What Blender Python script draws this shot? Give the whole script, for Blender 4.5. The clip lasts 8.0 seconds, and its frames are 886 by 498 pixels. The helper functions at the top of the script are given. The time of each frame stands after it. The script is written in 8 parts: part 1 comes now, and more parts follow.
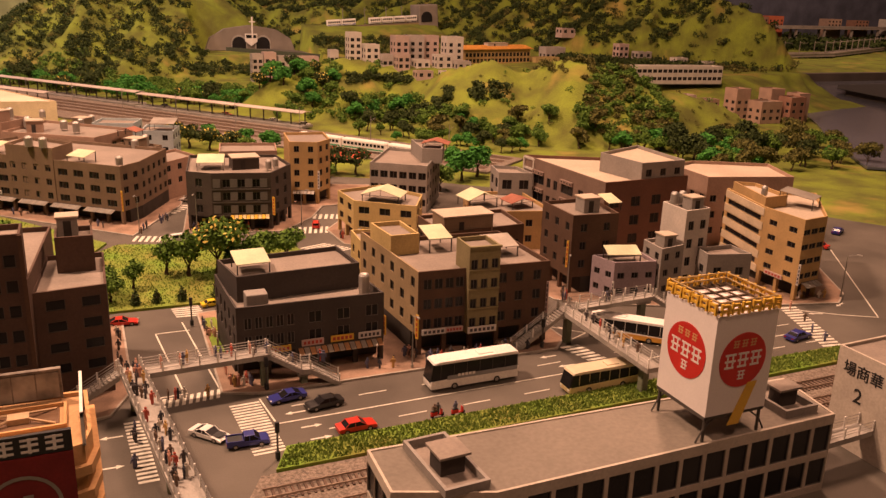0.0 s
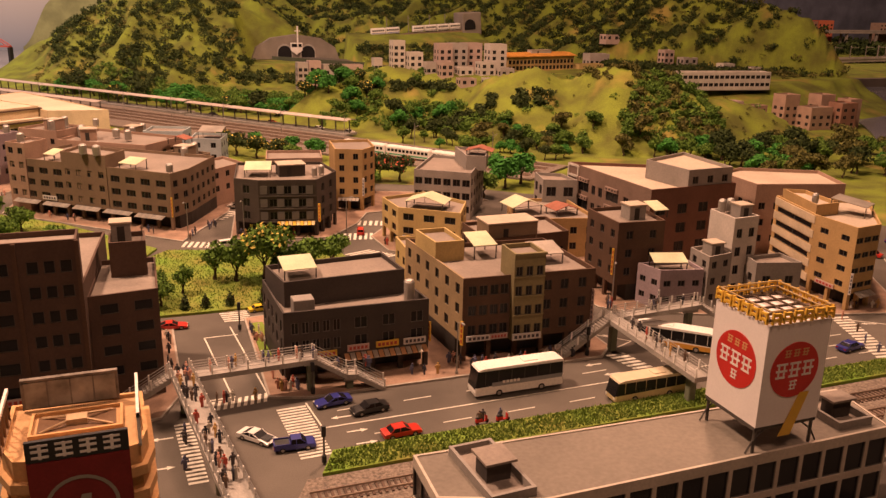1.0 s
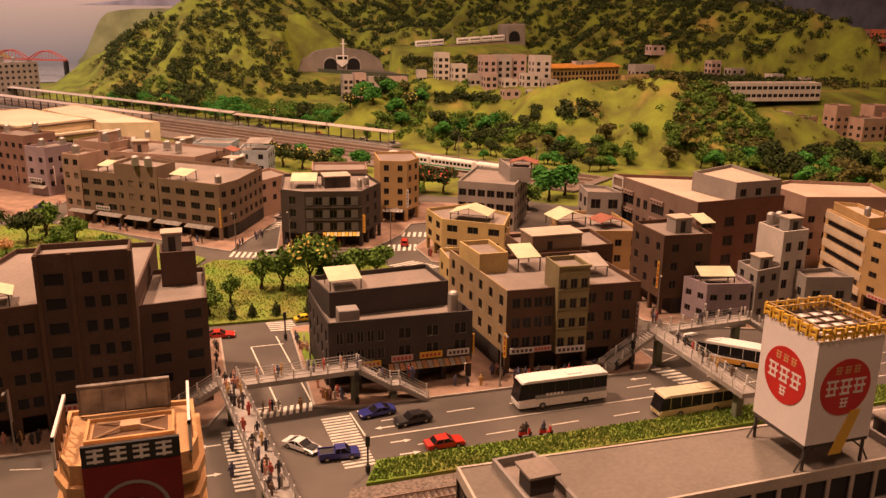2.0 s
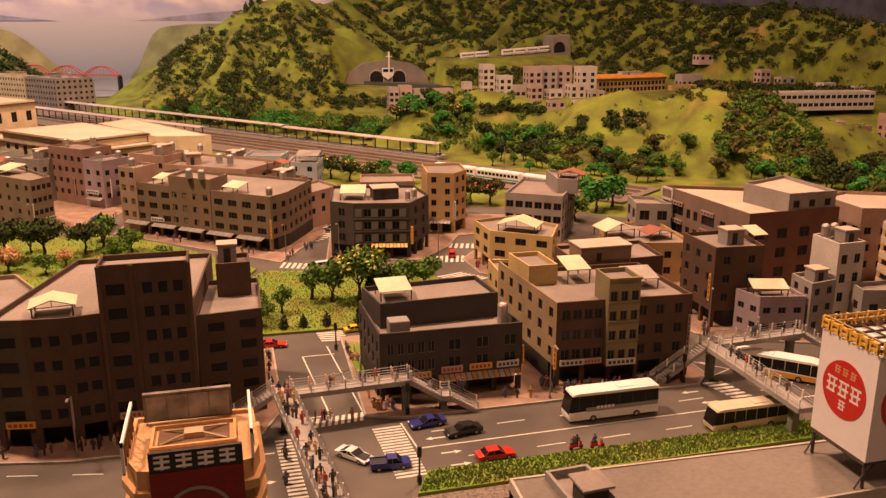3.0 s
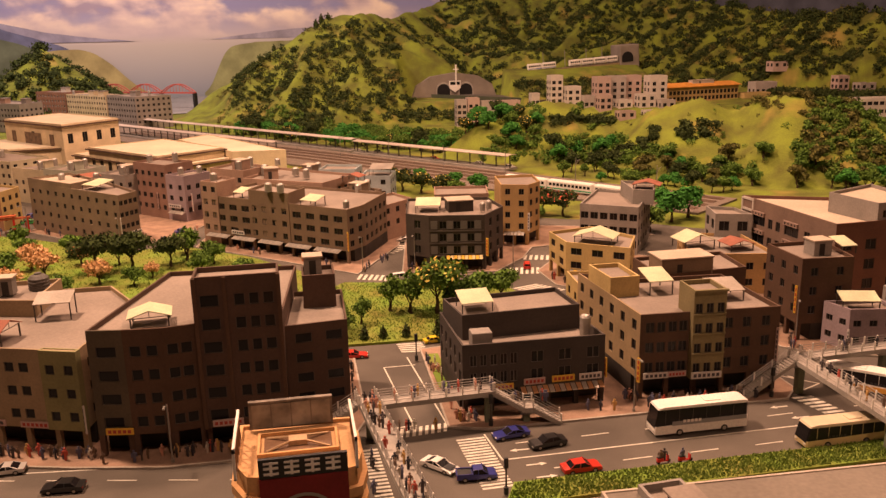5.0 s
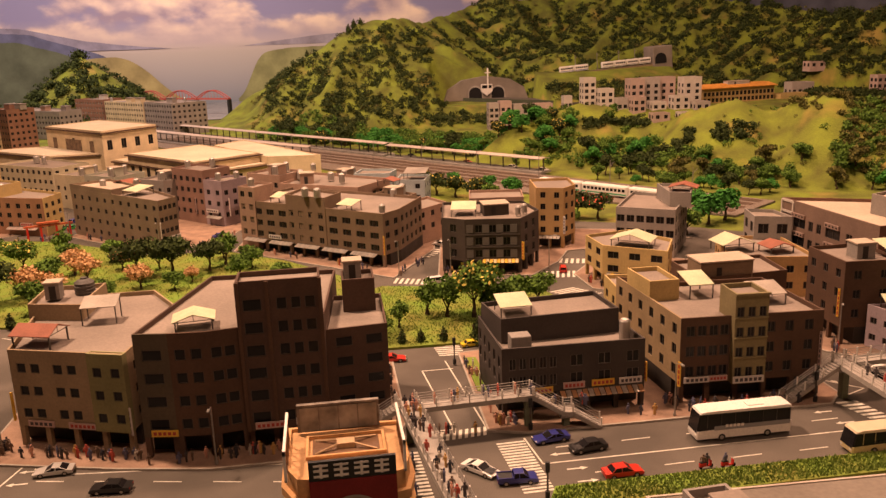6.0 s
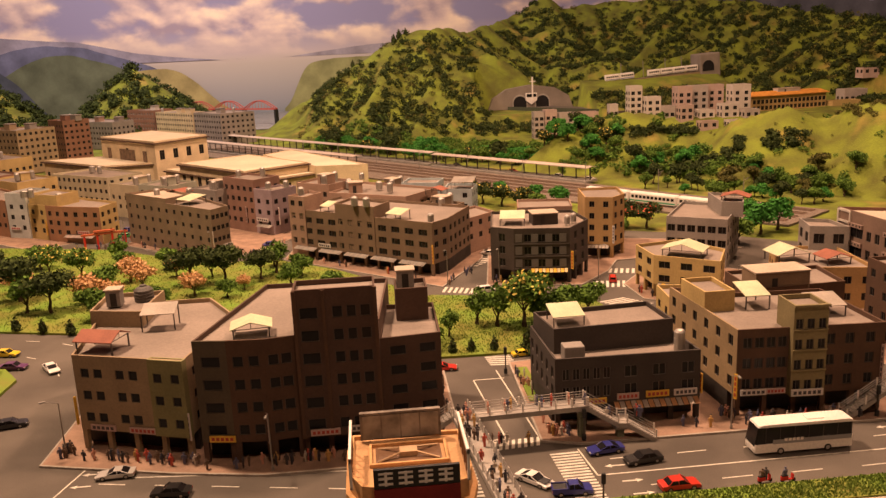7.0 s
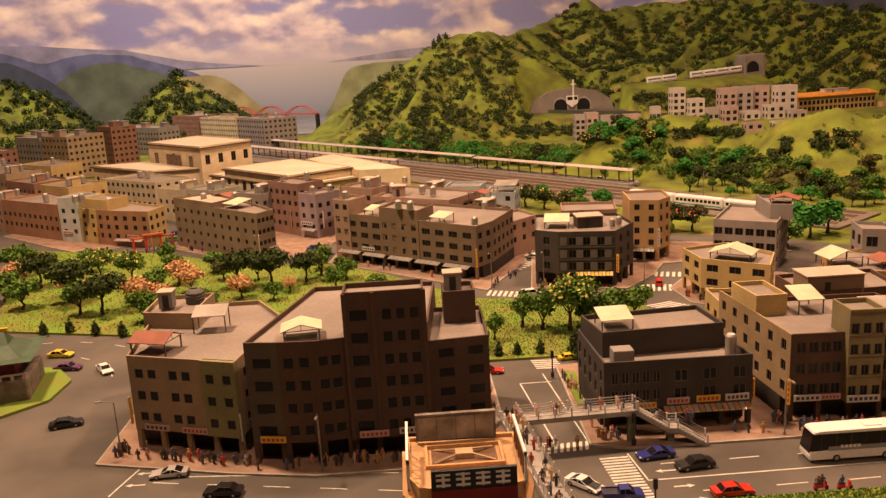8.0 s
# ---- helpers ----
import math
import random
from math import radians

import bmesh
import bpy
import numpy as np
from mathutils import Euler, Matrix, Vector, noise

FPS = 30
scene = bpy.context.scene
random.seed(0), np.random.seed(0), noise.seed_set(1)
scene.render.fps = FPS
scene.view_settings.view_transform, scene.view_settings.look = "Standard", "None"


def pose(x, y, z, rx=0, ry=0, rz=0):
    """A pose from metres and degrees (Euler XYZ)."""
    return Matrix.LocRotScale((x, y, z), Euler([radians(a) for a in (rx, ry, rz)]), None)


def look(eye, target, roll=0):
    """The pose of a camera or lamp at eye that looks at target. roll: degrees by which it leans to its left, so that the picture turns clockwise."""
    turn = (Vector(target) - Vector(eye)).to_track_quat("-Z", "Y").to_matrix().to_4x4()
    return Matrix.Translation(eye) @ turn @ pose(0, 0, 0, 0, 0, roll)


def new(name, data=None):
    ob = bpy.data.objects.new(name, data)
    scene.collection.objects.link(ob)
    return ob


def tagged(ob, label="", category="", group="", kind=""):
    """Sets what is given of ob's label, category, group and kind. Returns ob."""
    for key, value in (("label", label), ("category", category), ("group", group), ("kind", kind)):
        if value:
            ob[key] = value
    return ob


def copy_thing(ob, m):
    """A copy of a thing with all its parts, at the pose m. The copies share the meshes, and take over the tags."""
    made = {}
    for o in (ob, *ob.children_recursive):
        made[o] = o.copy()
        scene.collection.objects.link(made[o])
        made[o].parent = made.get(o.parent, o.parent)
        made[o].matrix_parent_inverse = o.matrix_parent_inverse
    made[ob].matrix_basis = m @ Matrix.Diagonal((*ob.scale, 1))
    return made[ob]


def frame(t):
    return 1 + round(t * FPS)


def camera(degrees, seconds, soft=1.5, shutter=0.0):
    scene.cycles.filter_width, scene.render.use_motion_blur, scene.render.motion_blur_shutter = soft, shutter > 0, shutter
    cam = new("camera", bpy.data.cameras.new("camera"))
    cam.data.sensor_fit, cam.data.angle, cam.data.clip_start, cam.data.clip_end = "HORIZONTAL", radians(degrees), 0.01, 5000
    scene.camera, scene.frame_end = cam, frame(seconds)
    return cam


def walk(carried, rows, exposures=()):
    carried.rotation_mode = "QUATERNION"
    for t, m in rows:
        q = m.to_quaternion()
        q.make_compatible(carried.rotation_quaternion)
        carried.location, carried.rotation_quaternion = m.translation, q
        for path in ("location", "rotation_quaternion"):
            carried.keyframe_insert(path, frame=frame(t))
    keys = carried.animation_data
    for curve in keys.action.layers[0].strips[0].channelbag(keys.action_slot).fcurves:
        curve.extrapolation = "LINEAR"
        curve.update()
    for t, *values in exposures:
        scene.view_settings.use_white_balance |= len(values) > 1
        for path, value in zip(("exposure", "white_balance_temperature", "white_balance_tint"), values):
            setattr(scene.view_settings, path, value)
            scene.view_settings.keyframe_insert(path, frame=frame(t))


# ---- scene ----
cam = camera(56.1, 8.0, 1.42)
PATH = [
    (0, (0.217, 0.293, 0.522), (0.986, 2.043, -0.065), 1.8),
    (0.5, (0.214, 0.292, 0.522), (0.939, 2.064, -0.058), 1.4),
    (1, (0.211, 0.292, 0.522), (0.889, 2.084, -0.051), 1.2),
    (1.5, (0.209, 0.291, 0.523), (0.84, 2.104, -0.039), 1.0),
    (3, (0.196, 0.285, 0.528), (0.681, 2.152, 0.003), 0.0),
    (3.5, (0.185, 0.287, 0.529), (0.621, 2.17, 0.015), -0.4),
    (4, (0.181, 0.286, 0.531), (0.577, 2.18, 0.026), -0.7),
    (4.5, (0.175, 0.285, 0.53), (0.541, 2.187, 0.031), -1.0),
    (6, (0.156, 0.282, 0.533), (0.422, 2.204, 0.046), -2.0),
    (6.5, (0.149, 0.281, 0.534), (0.365, 2.213, 0.063), -2.4),
    (7, (0.139, 0.28, 0.536), (0.307, 2.218, 0.073), -2.5),
    (7.5, (0.132, 0.279, 0.537), (0.256, 2.223, 0.083), -2.8),
    (8, (0.125, 0.279, 0.536), (0.202, 2.226, 0.086), -3.1),
]
walk(cam, [(t, look(eye, target, roll)) for t, eye, target, roll in PATH], [(0, 0.0, 6750, 19), (4.5, 0.0, 6750, 18), (6.5, 0.0, 6650, 13), (8, 0.0, 6600, 7)])

# ---- light: a dim museum hall with warm ceiling spots out of view, some added as fill ----
CM = 0.01
world = bpy.data.worlds.new("hall")
scene.world = world
world.use_nodes = True
world.node_tree.nodes["Background"].inputs[0].default_value = (1.0, 0.72, 0.48, 1)
world.node_tree.nodes["Background"].inputs[1].default_value = 0.10


def lamp(name, eye, target, power, size, colour, spread=180):
    data = bpy.data.lights.new(name, "AREA")
    data.shape, data.size, data.energy, data.color, data.spread = "DISK", size, power, colour, radians(spread)
    ob = new(name, data)
    ob.matrix_world = look(eye, target)
    return ob


WARM = (1.0, 0.625, 0.41)
lamp("ceiling_spot", (-1.0, 2.0, 2.9), (0.1, 1.5, 0), 157, 0.3, WARM)
WARMER = (1.0, 0.585, 0.38)
lamp("ceiling_spot", (1.5, 2.2, 2.9), (1.1, 1.8, 0), 92, 0.3, WARMER)
# weak fill added above the camera to lift the fronts that face it
lamp("ceiling_spot", (0.4, -0.2, 2.9), (0.3, 1.0, 0), 29, 0.5, WARMER)
# assumed lamps, set for the brightness of the painted sky and the hills
lamp("ceiling_spot", (-1.5, 5.4, 3.0), (-1.9, 8.8, 1.0), 175, 0.6, (1.0, 0.74, 0.64))
lamp("ceiling_spot", (0.7, 3.9, 3.0), (0.9, 4.8, 0.2), 92, 0.4, WARMER)

# added over the far viaducts, where the other lamps do not reach
lamp("ceiling_spot", (6.4, 4.8, 3.1), (8.0, 7.4, 0.3), 120, 0.5, WARM)

# ---- materials ----


def mat(name, col, rough=0.8, metal=0.0, scale=40.0, vary=0.25, bump=0.15, fine=400.0, col2=None, coord="Object", rand=0.0, spec=0.3):
    """Two scales of noise over a base colour, with a fine bump; rand: brightness that varies from object to object."""
    m = bpy.data.materials.new(name)
    m.use_nodes = True
    nt = m.node_tree
    nd, lk = nt.nodes, nt.links
    b = nd["Principled BSDF"]
    b.inputs["Roughness"].default_value, b.inputs["Metallic"].default_value = rough, metal
    b.inputs["Specular IOR Level"].default_value = spec
    tc = nd.new("ShaderNodeTexCoord")
    n1, n2 = nd.new("ShaderNodeTexNoise"), nd.new("ShaderNodeTexNoise")
    n1.inputs["Scale"].default_value, n1.inputs["Detail"].default_value = scale, 5
    n2.inputs["Scale"].default_value, n2.inputs["Detail"].default_value = fine, 3
    lk.new(tc.outputs[coord], n1.inputs["Vector"])
    lk.new(tc.outputs[coord], n2.inputs["Vector"])
    r = nd.new("ShaderNodeValToRGB")
    c2 = col2 or tuple(max(0, c * (1 - vary)) for c in col)
    r.color_ramp.elements[0].position, r.color_ramp.elements[1].position = 0.35, 0.68
    r.color_ramp.elements[0].color, r.color_ramp.elements[1].color = (*c2, 1), (*col, 1)
    lk.new(n1.outputs[0], r.inputs[0])
    mx = nd.new("ShaderNodeMix")
    mx.data_type, mx.blend_type = "RGBA", "MULTIPLY"
    mx.inputs[0].default_value = 0.5 if bump > 0.05 else 0.15
    rr = nd.new("ShaderNodeMapRange")
    rr.inputs[1].default_value, rr.inputs[2].default_value, rr.inputs[3].default_value, rr.inputs[4].default_value = 0.25, 0.75, 0.72, 1.18
    lk.new(n2.outputs[0], rr.inputs[0])
    lk.new(r.outputs[0], mx.inputs[6])
    lk.new(rr.outputs[0], mx.inputs[7])
    out = mx.outputs[2]
    if rand:
        oi, mr, hs = nd.new("ShaderNodeObjectInfo"), nd.new("ShaderNodeMapRange"), nd.new("ShaderNodeHueSaturation")
        mr.inputs[3].default_value, mr.inputs[4].default_value = 1 - rand, 1 + rand
        lk.new(oi.outputs["Random"], mr.inputs[0])
        lk.new(mr.outputs[0], hs.inputs["Value"])
        lk.new(out, hs.inputs["Color"])
        out = hs.outputs[0]
    lk.new(out, b.inputs["Base Color"])
    if bump:
        bp = nd.new("ShaderNodeBump")
        bp.inputs["Strength"].default_value, bp.inputs["Distance"].default_value = bump, 0.002
        lk.new(n2.outputs[0], bp.inputs["Height"])
        lk.new(bp.outputs[0], b.inputs["Normal"])
    return m


def plain(name, col, rough=0.5, metal=0.0, spec=0.4):
    return mat(name, col, rough, metal, 60, 0.12, 0.04, 500, spec=spec)


def leafy(name, col, col2):
    """Foliage: colour that differs from leaf clump to leaf clump."""
    m = bpy.data.materials.new(name)
    m.use_nodes = True
    nd, lk = m.node_tree.nodes, m.node_tree.links
    b = nd["Principled BSDF"]
    b.inputs["Roughness"].default_value, b.inputs["Specular IOR Level"].default_value = 0.85, 0.15
    g, r = nd.new("ShaderNodeNewGeometry"), nd.new("ShaderNodeValToRGB")
    r.color_ramp.elements[0].color, r.color_ramp.elements[1].color = (*col2, 1), (*col, 1)
    lk.new(g.outputs["Random Per Island"], r.inputs[0])
    lk.new(r.outputs[0], b.inputs["Base Color"])
    return m


ASPHALT = mat("asphalt", (0.135, 0.116, 0.095), 0.9, 0, 7, 0.38, 0.3, 600)
PAVING = mat("brick_paving", (0.36, 0.235, 0.165), 0.9, 0, 30, 0.35, 0.3, 500)
KERB = mat("kerb_stone", (0.42, 0.37, 0.31), 0.9, 0, 50, 0.25, 0.2)
PAINT = mat("road_paint", (0.72, 0.68, 0.58), 0.8, 0, 90, 0.3, 0.1)
YPAINT = mat("yellow_paint", (0.6, 0.4, 0.08), 0.8, 0, 90, 0.3, 0.1)
ROOF = mat("roof_cement", (0.29, 0.24, 0.20), 0.9, 0, 9, 0.28, 0.2, 250)
ROOFLIGHT = mat("pale_roof", (0.52, 0.43, 0.33), 0.9, 0, 9, 0.22, 0.2, 250)
GLASS = plain("dark_glass", (0.012, 0.011, 0.012), 0.25, 0, 0.25)
FRAME = plain("window_frame", (0.075, 0.065, 0.055), 0.6)
WFRAME = plain("pale_window_frame", (0.5, 0.47, 0.42), 0.6)
# near-black holds the arcade shade on shopfronts; roof hut doors use it too
DARKIN = mat("shopfront_shade_and_door", (0.05, 0.042, 0.036), 0.7, 0, 30, 0.5, 0.1, 200)
CONC = mat("concrete", (0.38, 0.35, 0.31), 0.9, 0, 25, 0.3, 0.25)
STEEL = plain("grey_steel", (0.34, 0.32, 0.29), 0.45, 0.6)
WHITE = mat("white_paint", (0.78, 0.74, 0.68), 0.6, 0, 25, 0.1, 0.06)
BLACK = plain("black_paint", (0.02, 0.02, 0.02), 0.5)
RED = plain("red_paint", (0.55, 0.028, 0.02), 0.4)
YELLOW = plain("yellow_sign_paint", (0.7, 0.42, 0.05), 0.5)
PALEGREEN = mat("pale_green_sheet", (0.58, 0.58, 0.38), 0.7, 0, 30, 0.18, 0.1)
REDSHEET = mat("rust_red_sheet", (0.33, 0.12, 0.075), 0.75, 0, 30, 0.3, 0.1)
TINSHEET = mat("tin_sheet", (0.45, 0.4, 0.34), 0.45, 0.5, 30, 0.25, 0.1)
CHROME = plain("stainless_steel", (0.46, 0.43, 0.39), 0.5, 0.7)
RUBBER = plain("tyre_rubber", (0.02, 0.019, 0.018), 0.85)
BARK = mat("bark", (0.10, 0.065, 0.04), 0.95, 0, 120, 0.4, 0.5)
BALLAST = mat("ballast", (0.30, 0.24, 0.19), 0.95, 0, 300, 0.6, 0.9, 700)
SLEEPER = mat("sleeper_wood", (0.14, 0.09, 0.065), 0.9, 0, 80, 0.4, 0.2, rand=0.25)
RAILM = plain("rail_steel", (0.42, 0.33, 0.26), 0.35, 0.7)
GRASS = mat("grass_flock", (0.15, 0.27, 0.03), 0.95, 0, 14, 0.5, 0.8, 420, (0.20, 0.20, 0.04))
WALLS = {}


def wallmat(name, col):
    if name not in WALLS:
        WALLS[name] = mat(name + "_wall", col, 0.85, 0, 22, 0.2, 0.12, 300, rand=0.04)
    return WALLS[name]


LEAF_DARK = leafy("dark_foliage", (0.06, 0.085, 0.022), (0.022, 0.034, 0.012))
LEAF_MID = leafy("green_foliage", (0.13, 0.23, 0.035), (0.04, 0.08, 0.015))
LEAF_BRIGHT = leafy("fresh_green_foliage", (0.07, 0.26, 0.04), (0.03, 0.12, 0.02))
LEAF_OLIVE = leafy("olive_foliage", (0.16, 0.15, 0.04), (0.05, 0.055, 0.018))
LEAF_DRY = leafy("dry_blossom_foliage", (0.62, 0.40, 0.20), (0.42, 0.22, 0.09))
LEAF_GRASS = leafy("grass_tufts", (0.22, 0.30, 0.06), (0.11, 0.17, 0.03))
FLOWER_Y = leafy("yellow_blossom", (0.75, 0.6, 0.15), (0.55, 0.42, 0.08))
FLOWER_R = leafy("red_blossom", (0.6, 0.10, 0.06), (0.45, 0.16, 0.08))

# ---- mesh tools: all plan numbers are in centimetres of the model ----


class Mesh:
    def __init__(self):
        self.v, self.f = [], []

    def add(self, verts, faces):
        n = len(self.v)
        self.v += [tuple(p) for p in verts]
        self.f += [tuple(i + n for i in f) for f in faces]
        return self

    def box(self, x0, y0, z0, x1, y1, z1):
        return self.add([(x0, y0, z0), (x1, y0, z0), (x1, y1, z0), (x0, y1, z0), (x0, y0, z1), (x1, y0, z1), (x1, y1, z1), (x0, y1, z1)],
                        [(3, 2, 1, 0), (4, 5, 6, 7), (0, 1, 5, 4), (1, 2, 6, 5), (2, 3, 7, 6), (3, 0, 4, 7)])

    def chamfer(self, x0, y0, z0, x1, y1, z1, c):
        """A box whose upright and upper edges are cut off by c."""
        ring = lambda a, z: [(x0 + a, y0 + c, z), (x0 + c, y0 + a, z), (x1 - c, y0 + a, z), (x1 - a, y0 + c, z), (x1 - a, y1 - c, z), (x1 - c, y1 - a, z), (x0 + c, y1 - a, z), (x0 + a, y1 - c, z)]
        return self.rings([ring(0, z0), ring(0, z1 - c), ring(c * 0.7, z1)])

    def rings(self, rings, close=True):
        k = len(rings[0])
        v = [p for r in rings for p in r]
        f = [(i * k + j, i * k + (j + 1) % k, (i + 1) * k + (j + 1) % k, (i + 1) * k + j) for i in range(len(rings) - 1) for j in range(k)]
        if close:
            f += [tuple(range(k - 1, -1, -1)), tuple((len(rings) - 1) * k + j for j in range(k))]
        return self.add(v, f)

    def prism(self, poly, z0, z1):
        return self.rings([[(x, y, z0) for x, y in poly], [(x, y, z1) for x, y in poly]])

    def cyl(self, x, y, z0, z1, r0, r1=None, k=10, axis="z"):
        r1 = r0 if r1 is None else r1
        pts = lambda r, h: [(x + r * math.cos(2 * math.pi * j / k), y + r * math.sin(2 * math.pi * j / k), h) for j in range(k)]
        rings = [pts(r0, z0), pts(r1, z1)]
        if axis == "y":
            rings = [[(px, h, py) for px, py, h in reversed(r)] for r in rings]
        if axis == "x":
            rings = [[(h, px, py) for px, py, h in r] for r in rings]
        return self.rings(rings)

    def tube(self, a, b, r, k=5):
        a, b = Vector(a), Vector(b)
        q = (b - a).to_track_quat("Z", "Y")
        ring = [q @ Vector((r * math.cos(2 * math.pi * j / k), r * math.sin(2 * math.pi * j / k), 0)) for j in range(k)]
        return self.rings([[tuple(a + p) for p in ring], [tuple(b + p) for p in ring]])

    def data(self, name, material):
        me = bpy.data.meshes.new(name)
        me.from_pydata([(x * CM, y * CM, z * CM) for x, y, z in self.v], [], self.f)
        if material:
            me.materials.append(material)
        me.update()
        return me


def place(x, y, z=0.0, rz=0.0, rx=0.0, ry=0.0):
    return pose(x * CM, y * CM, z * CM, rx, ry, rz)


def thing(name, x, y, z=0.0, rz=0.0, label="", category="", group="", kind=""):
    ob = new(name)
    ob.empty_display_size = 0.01
    ob.matrix_basis = place(x, y, z, rz)
    return tagged(ob, label, category, group, kind)


def part(name, mesh, material, parent=None, label="", m=None):
    ob = new(name, mesh if isinstance(mesh, bpy.types.Mesh) else mesh.data(name, material))
    ob.parent = parent
    if m is not None:
        ob.matrix_basis = m
    return tagged(ob, label)


def inset(poly, d):
    """The polygon (counter-clockwise) with edge i moved inwards by d[i]."""
    n = len(poly)
    d = d if isinstance(d, (list, tuple)) else [d] * n
    lines = []
    for i in range(n):
        (ax, ay), (bx, by) = poly[i], poly[(i + 1) % n]
        ux, uy = bx - ax, by - ay
        s = math.hypot(ux, uy)
        ux, uy = ux / s, uy / s
        lines.append((ax - uy * d[i], ay + ux * d[i], ux, uy))
    out = []
    for i in range(n):
        x1, y1, a, b = lines[i - 1]
        x2, y2, c, e = lines[i]
        det = a * e - b * c
        if abs(det) < 1e-6:
            out.append((x2, y2))
            continue
        t = ((x2 - x1) * e - (y2 - y1) * c) / det
        out.append((x1 + a * t, y1 + b * t))
    return out


def facade(mesh, a, b, z0, z1, holes, depth):
    """A wall from a to b with recessed openings (u0, u1, z0, z1); its outer side is on the right hand."""
    ux, uy = b[0] - a[0], b[1] - a[1]
    s = math.hypot(ux, uy)
    ux, uy = ux / s, uy / s
    pt = lambda u, z, d=0.0: (a[0] + ux * u - uy * d, a[1] + uy * u + ux * d, z)
    us = sorted({0.0, s, *[h[0] for h in holes], *[h[1] for h in holes]})
    zs = sorted({z0, z1, *[h[2] for h in holes], *[h[3] for h in holes]})
    for i in range(len(us) - 1):
        for j in range(len(zs) - 1):
            cu, cz = (us[i] + us[i + 1]) / 2, (zs[j] + zs[j + 1]) / 2
            if not any(h[0] < cu < h[1] and h[2] < cz < h[3] for h in holes):
                mesh.add([pt(us[i], zs[j]), pt(us[i + 1], zs[j]), pt(us[i + 1], zs[j + 1]), pt(us[i], zs[j + 1])], [(0, 1, 2, 3)])
    for h in holes:
        q = [(h[0], h[2]), (h[1], h[2]), (h[1], h[3]), (h[0], h[3])]
        for k in range(4):
            (u, z), (w, y) = q[k], q[(k + 1) % 4]
            mesh.add([pt(u, z), pt(w, y), pt(w, y, depth), pt(u, z, depth)], [(3, 2, 1, 0)])


WINDOWS = {}


def window(parent, m, w, h, style, frame_mat):
    """A window of frame, mullions and pane, set into an opening; alike ones share their meshes."""
    far = (parent.matrix_basis.translation.y > 3.6) and style != "near"
    key = (round(w, 2), round(h, 2), style, frame_mat.name, far)
    if key not in WINDOWS:
        t = 0.09
        us, zs = [0, t, w - t, w], [0, t, h - t, h]
        if style != "plain":
            us[2:2] = [w / 2 - t / 2, w / 2 + t / 2]
        if style == "cross":
            zs[2:2] = [h * 0.62, h * 0.62 + t]
        nu, nz = len(us), len(zs)
        v = [(u, y, z) for y in (-0.05, 0.05) for z in zs for u in us]
        bars, glazing = [], []
        for i in range(nu - 1):
            for j in range(nz - 1):
                q = [j * nu + i, j * nu + i + 1, (j + 1) * nu + i + 1, (j + 1) * nu + i]
                if i % 2 and j % 2:
                    back = [k + nu * nz for k in q]
                    bars += [(q[k], q[(k + 1) % 4], back[(k + 1) % 4], back[k]) for k in range(4)]
                    glazing.append(tuple(back))
                else:
                    bars.append(tuple(q))
        me = Mesh().add(v, bars + (glazing if far else [])).data("window", frame_mat)
        if far:
            me.materials.append(GLASS)
            for q in me.polygons:
                q.material_index = int(q.index >= len(bars))
        WINDOWS[key] = (me, Mesh().box(0.02, 0.052, 0.02, w - 0.02, 0.09, h - 0.02).data("pane", GLASS))
    fr = part("window", WINDOWS[key][0], None, parent, "", m)
    if not far:
        part("pane", WINDOWS[key][1], None, fr)


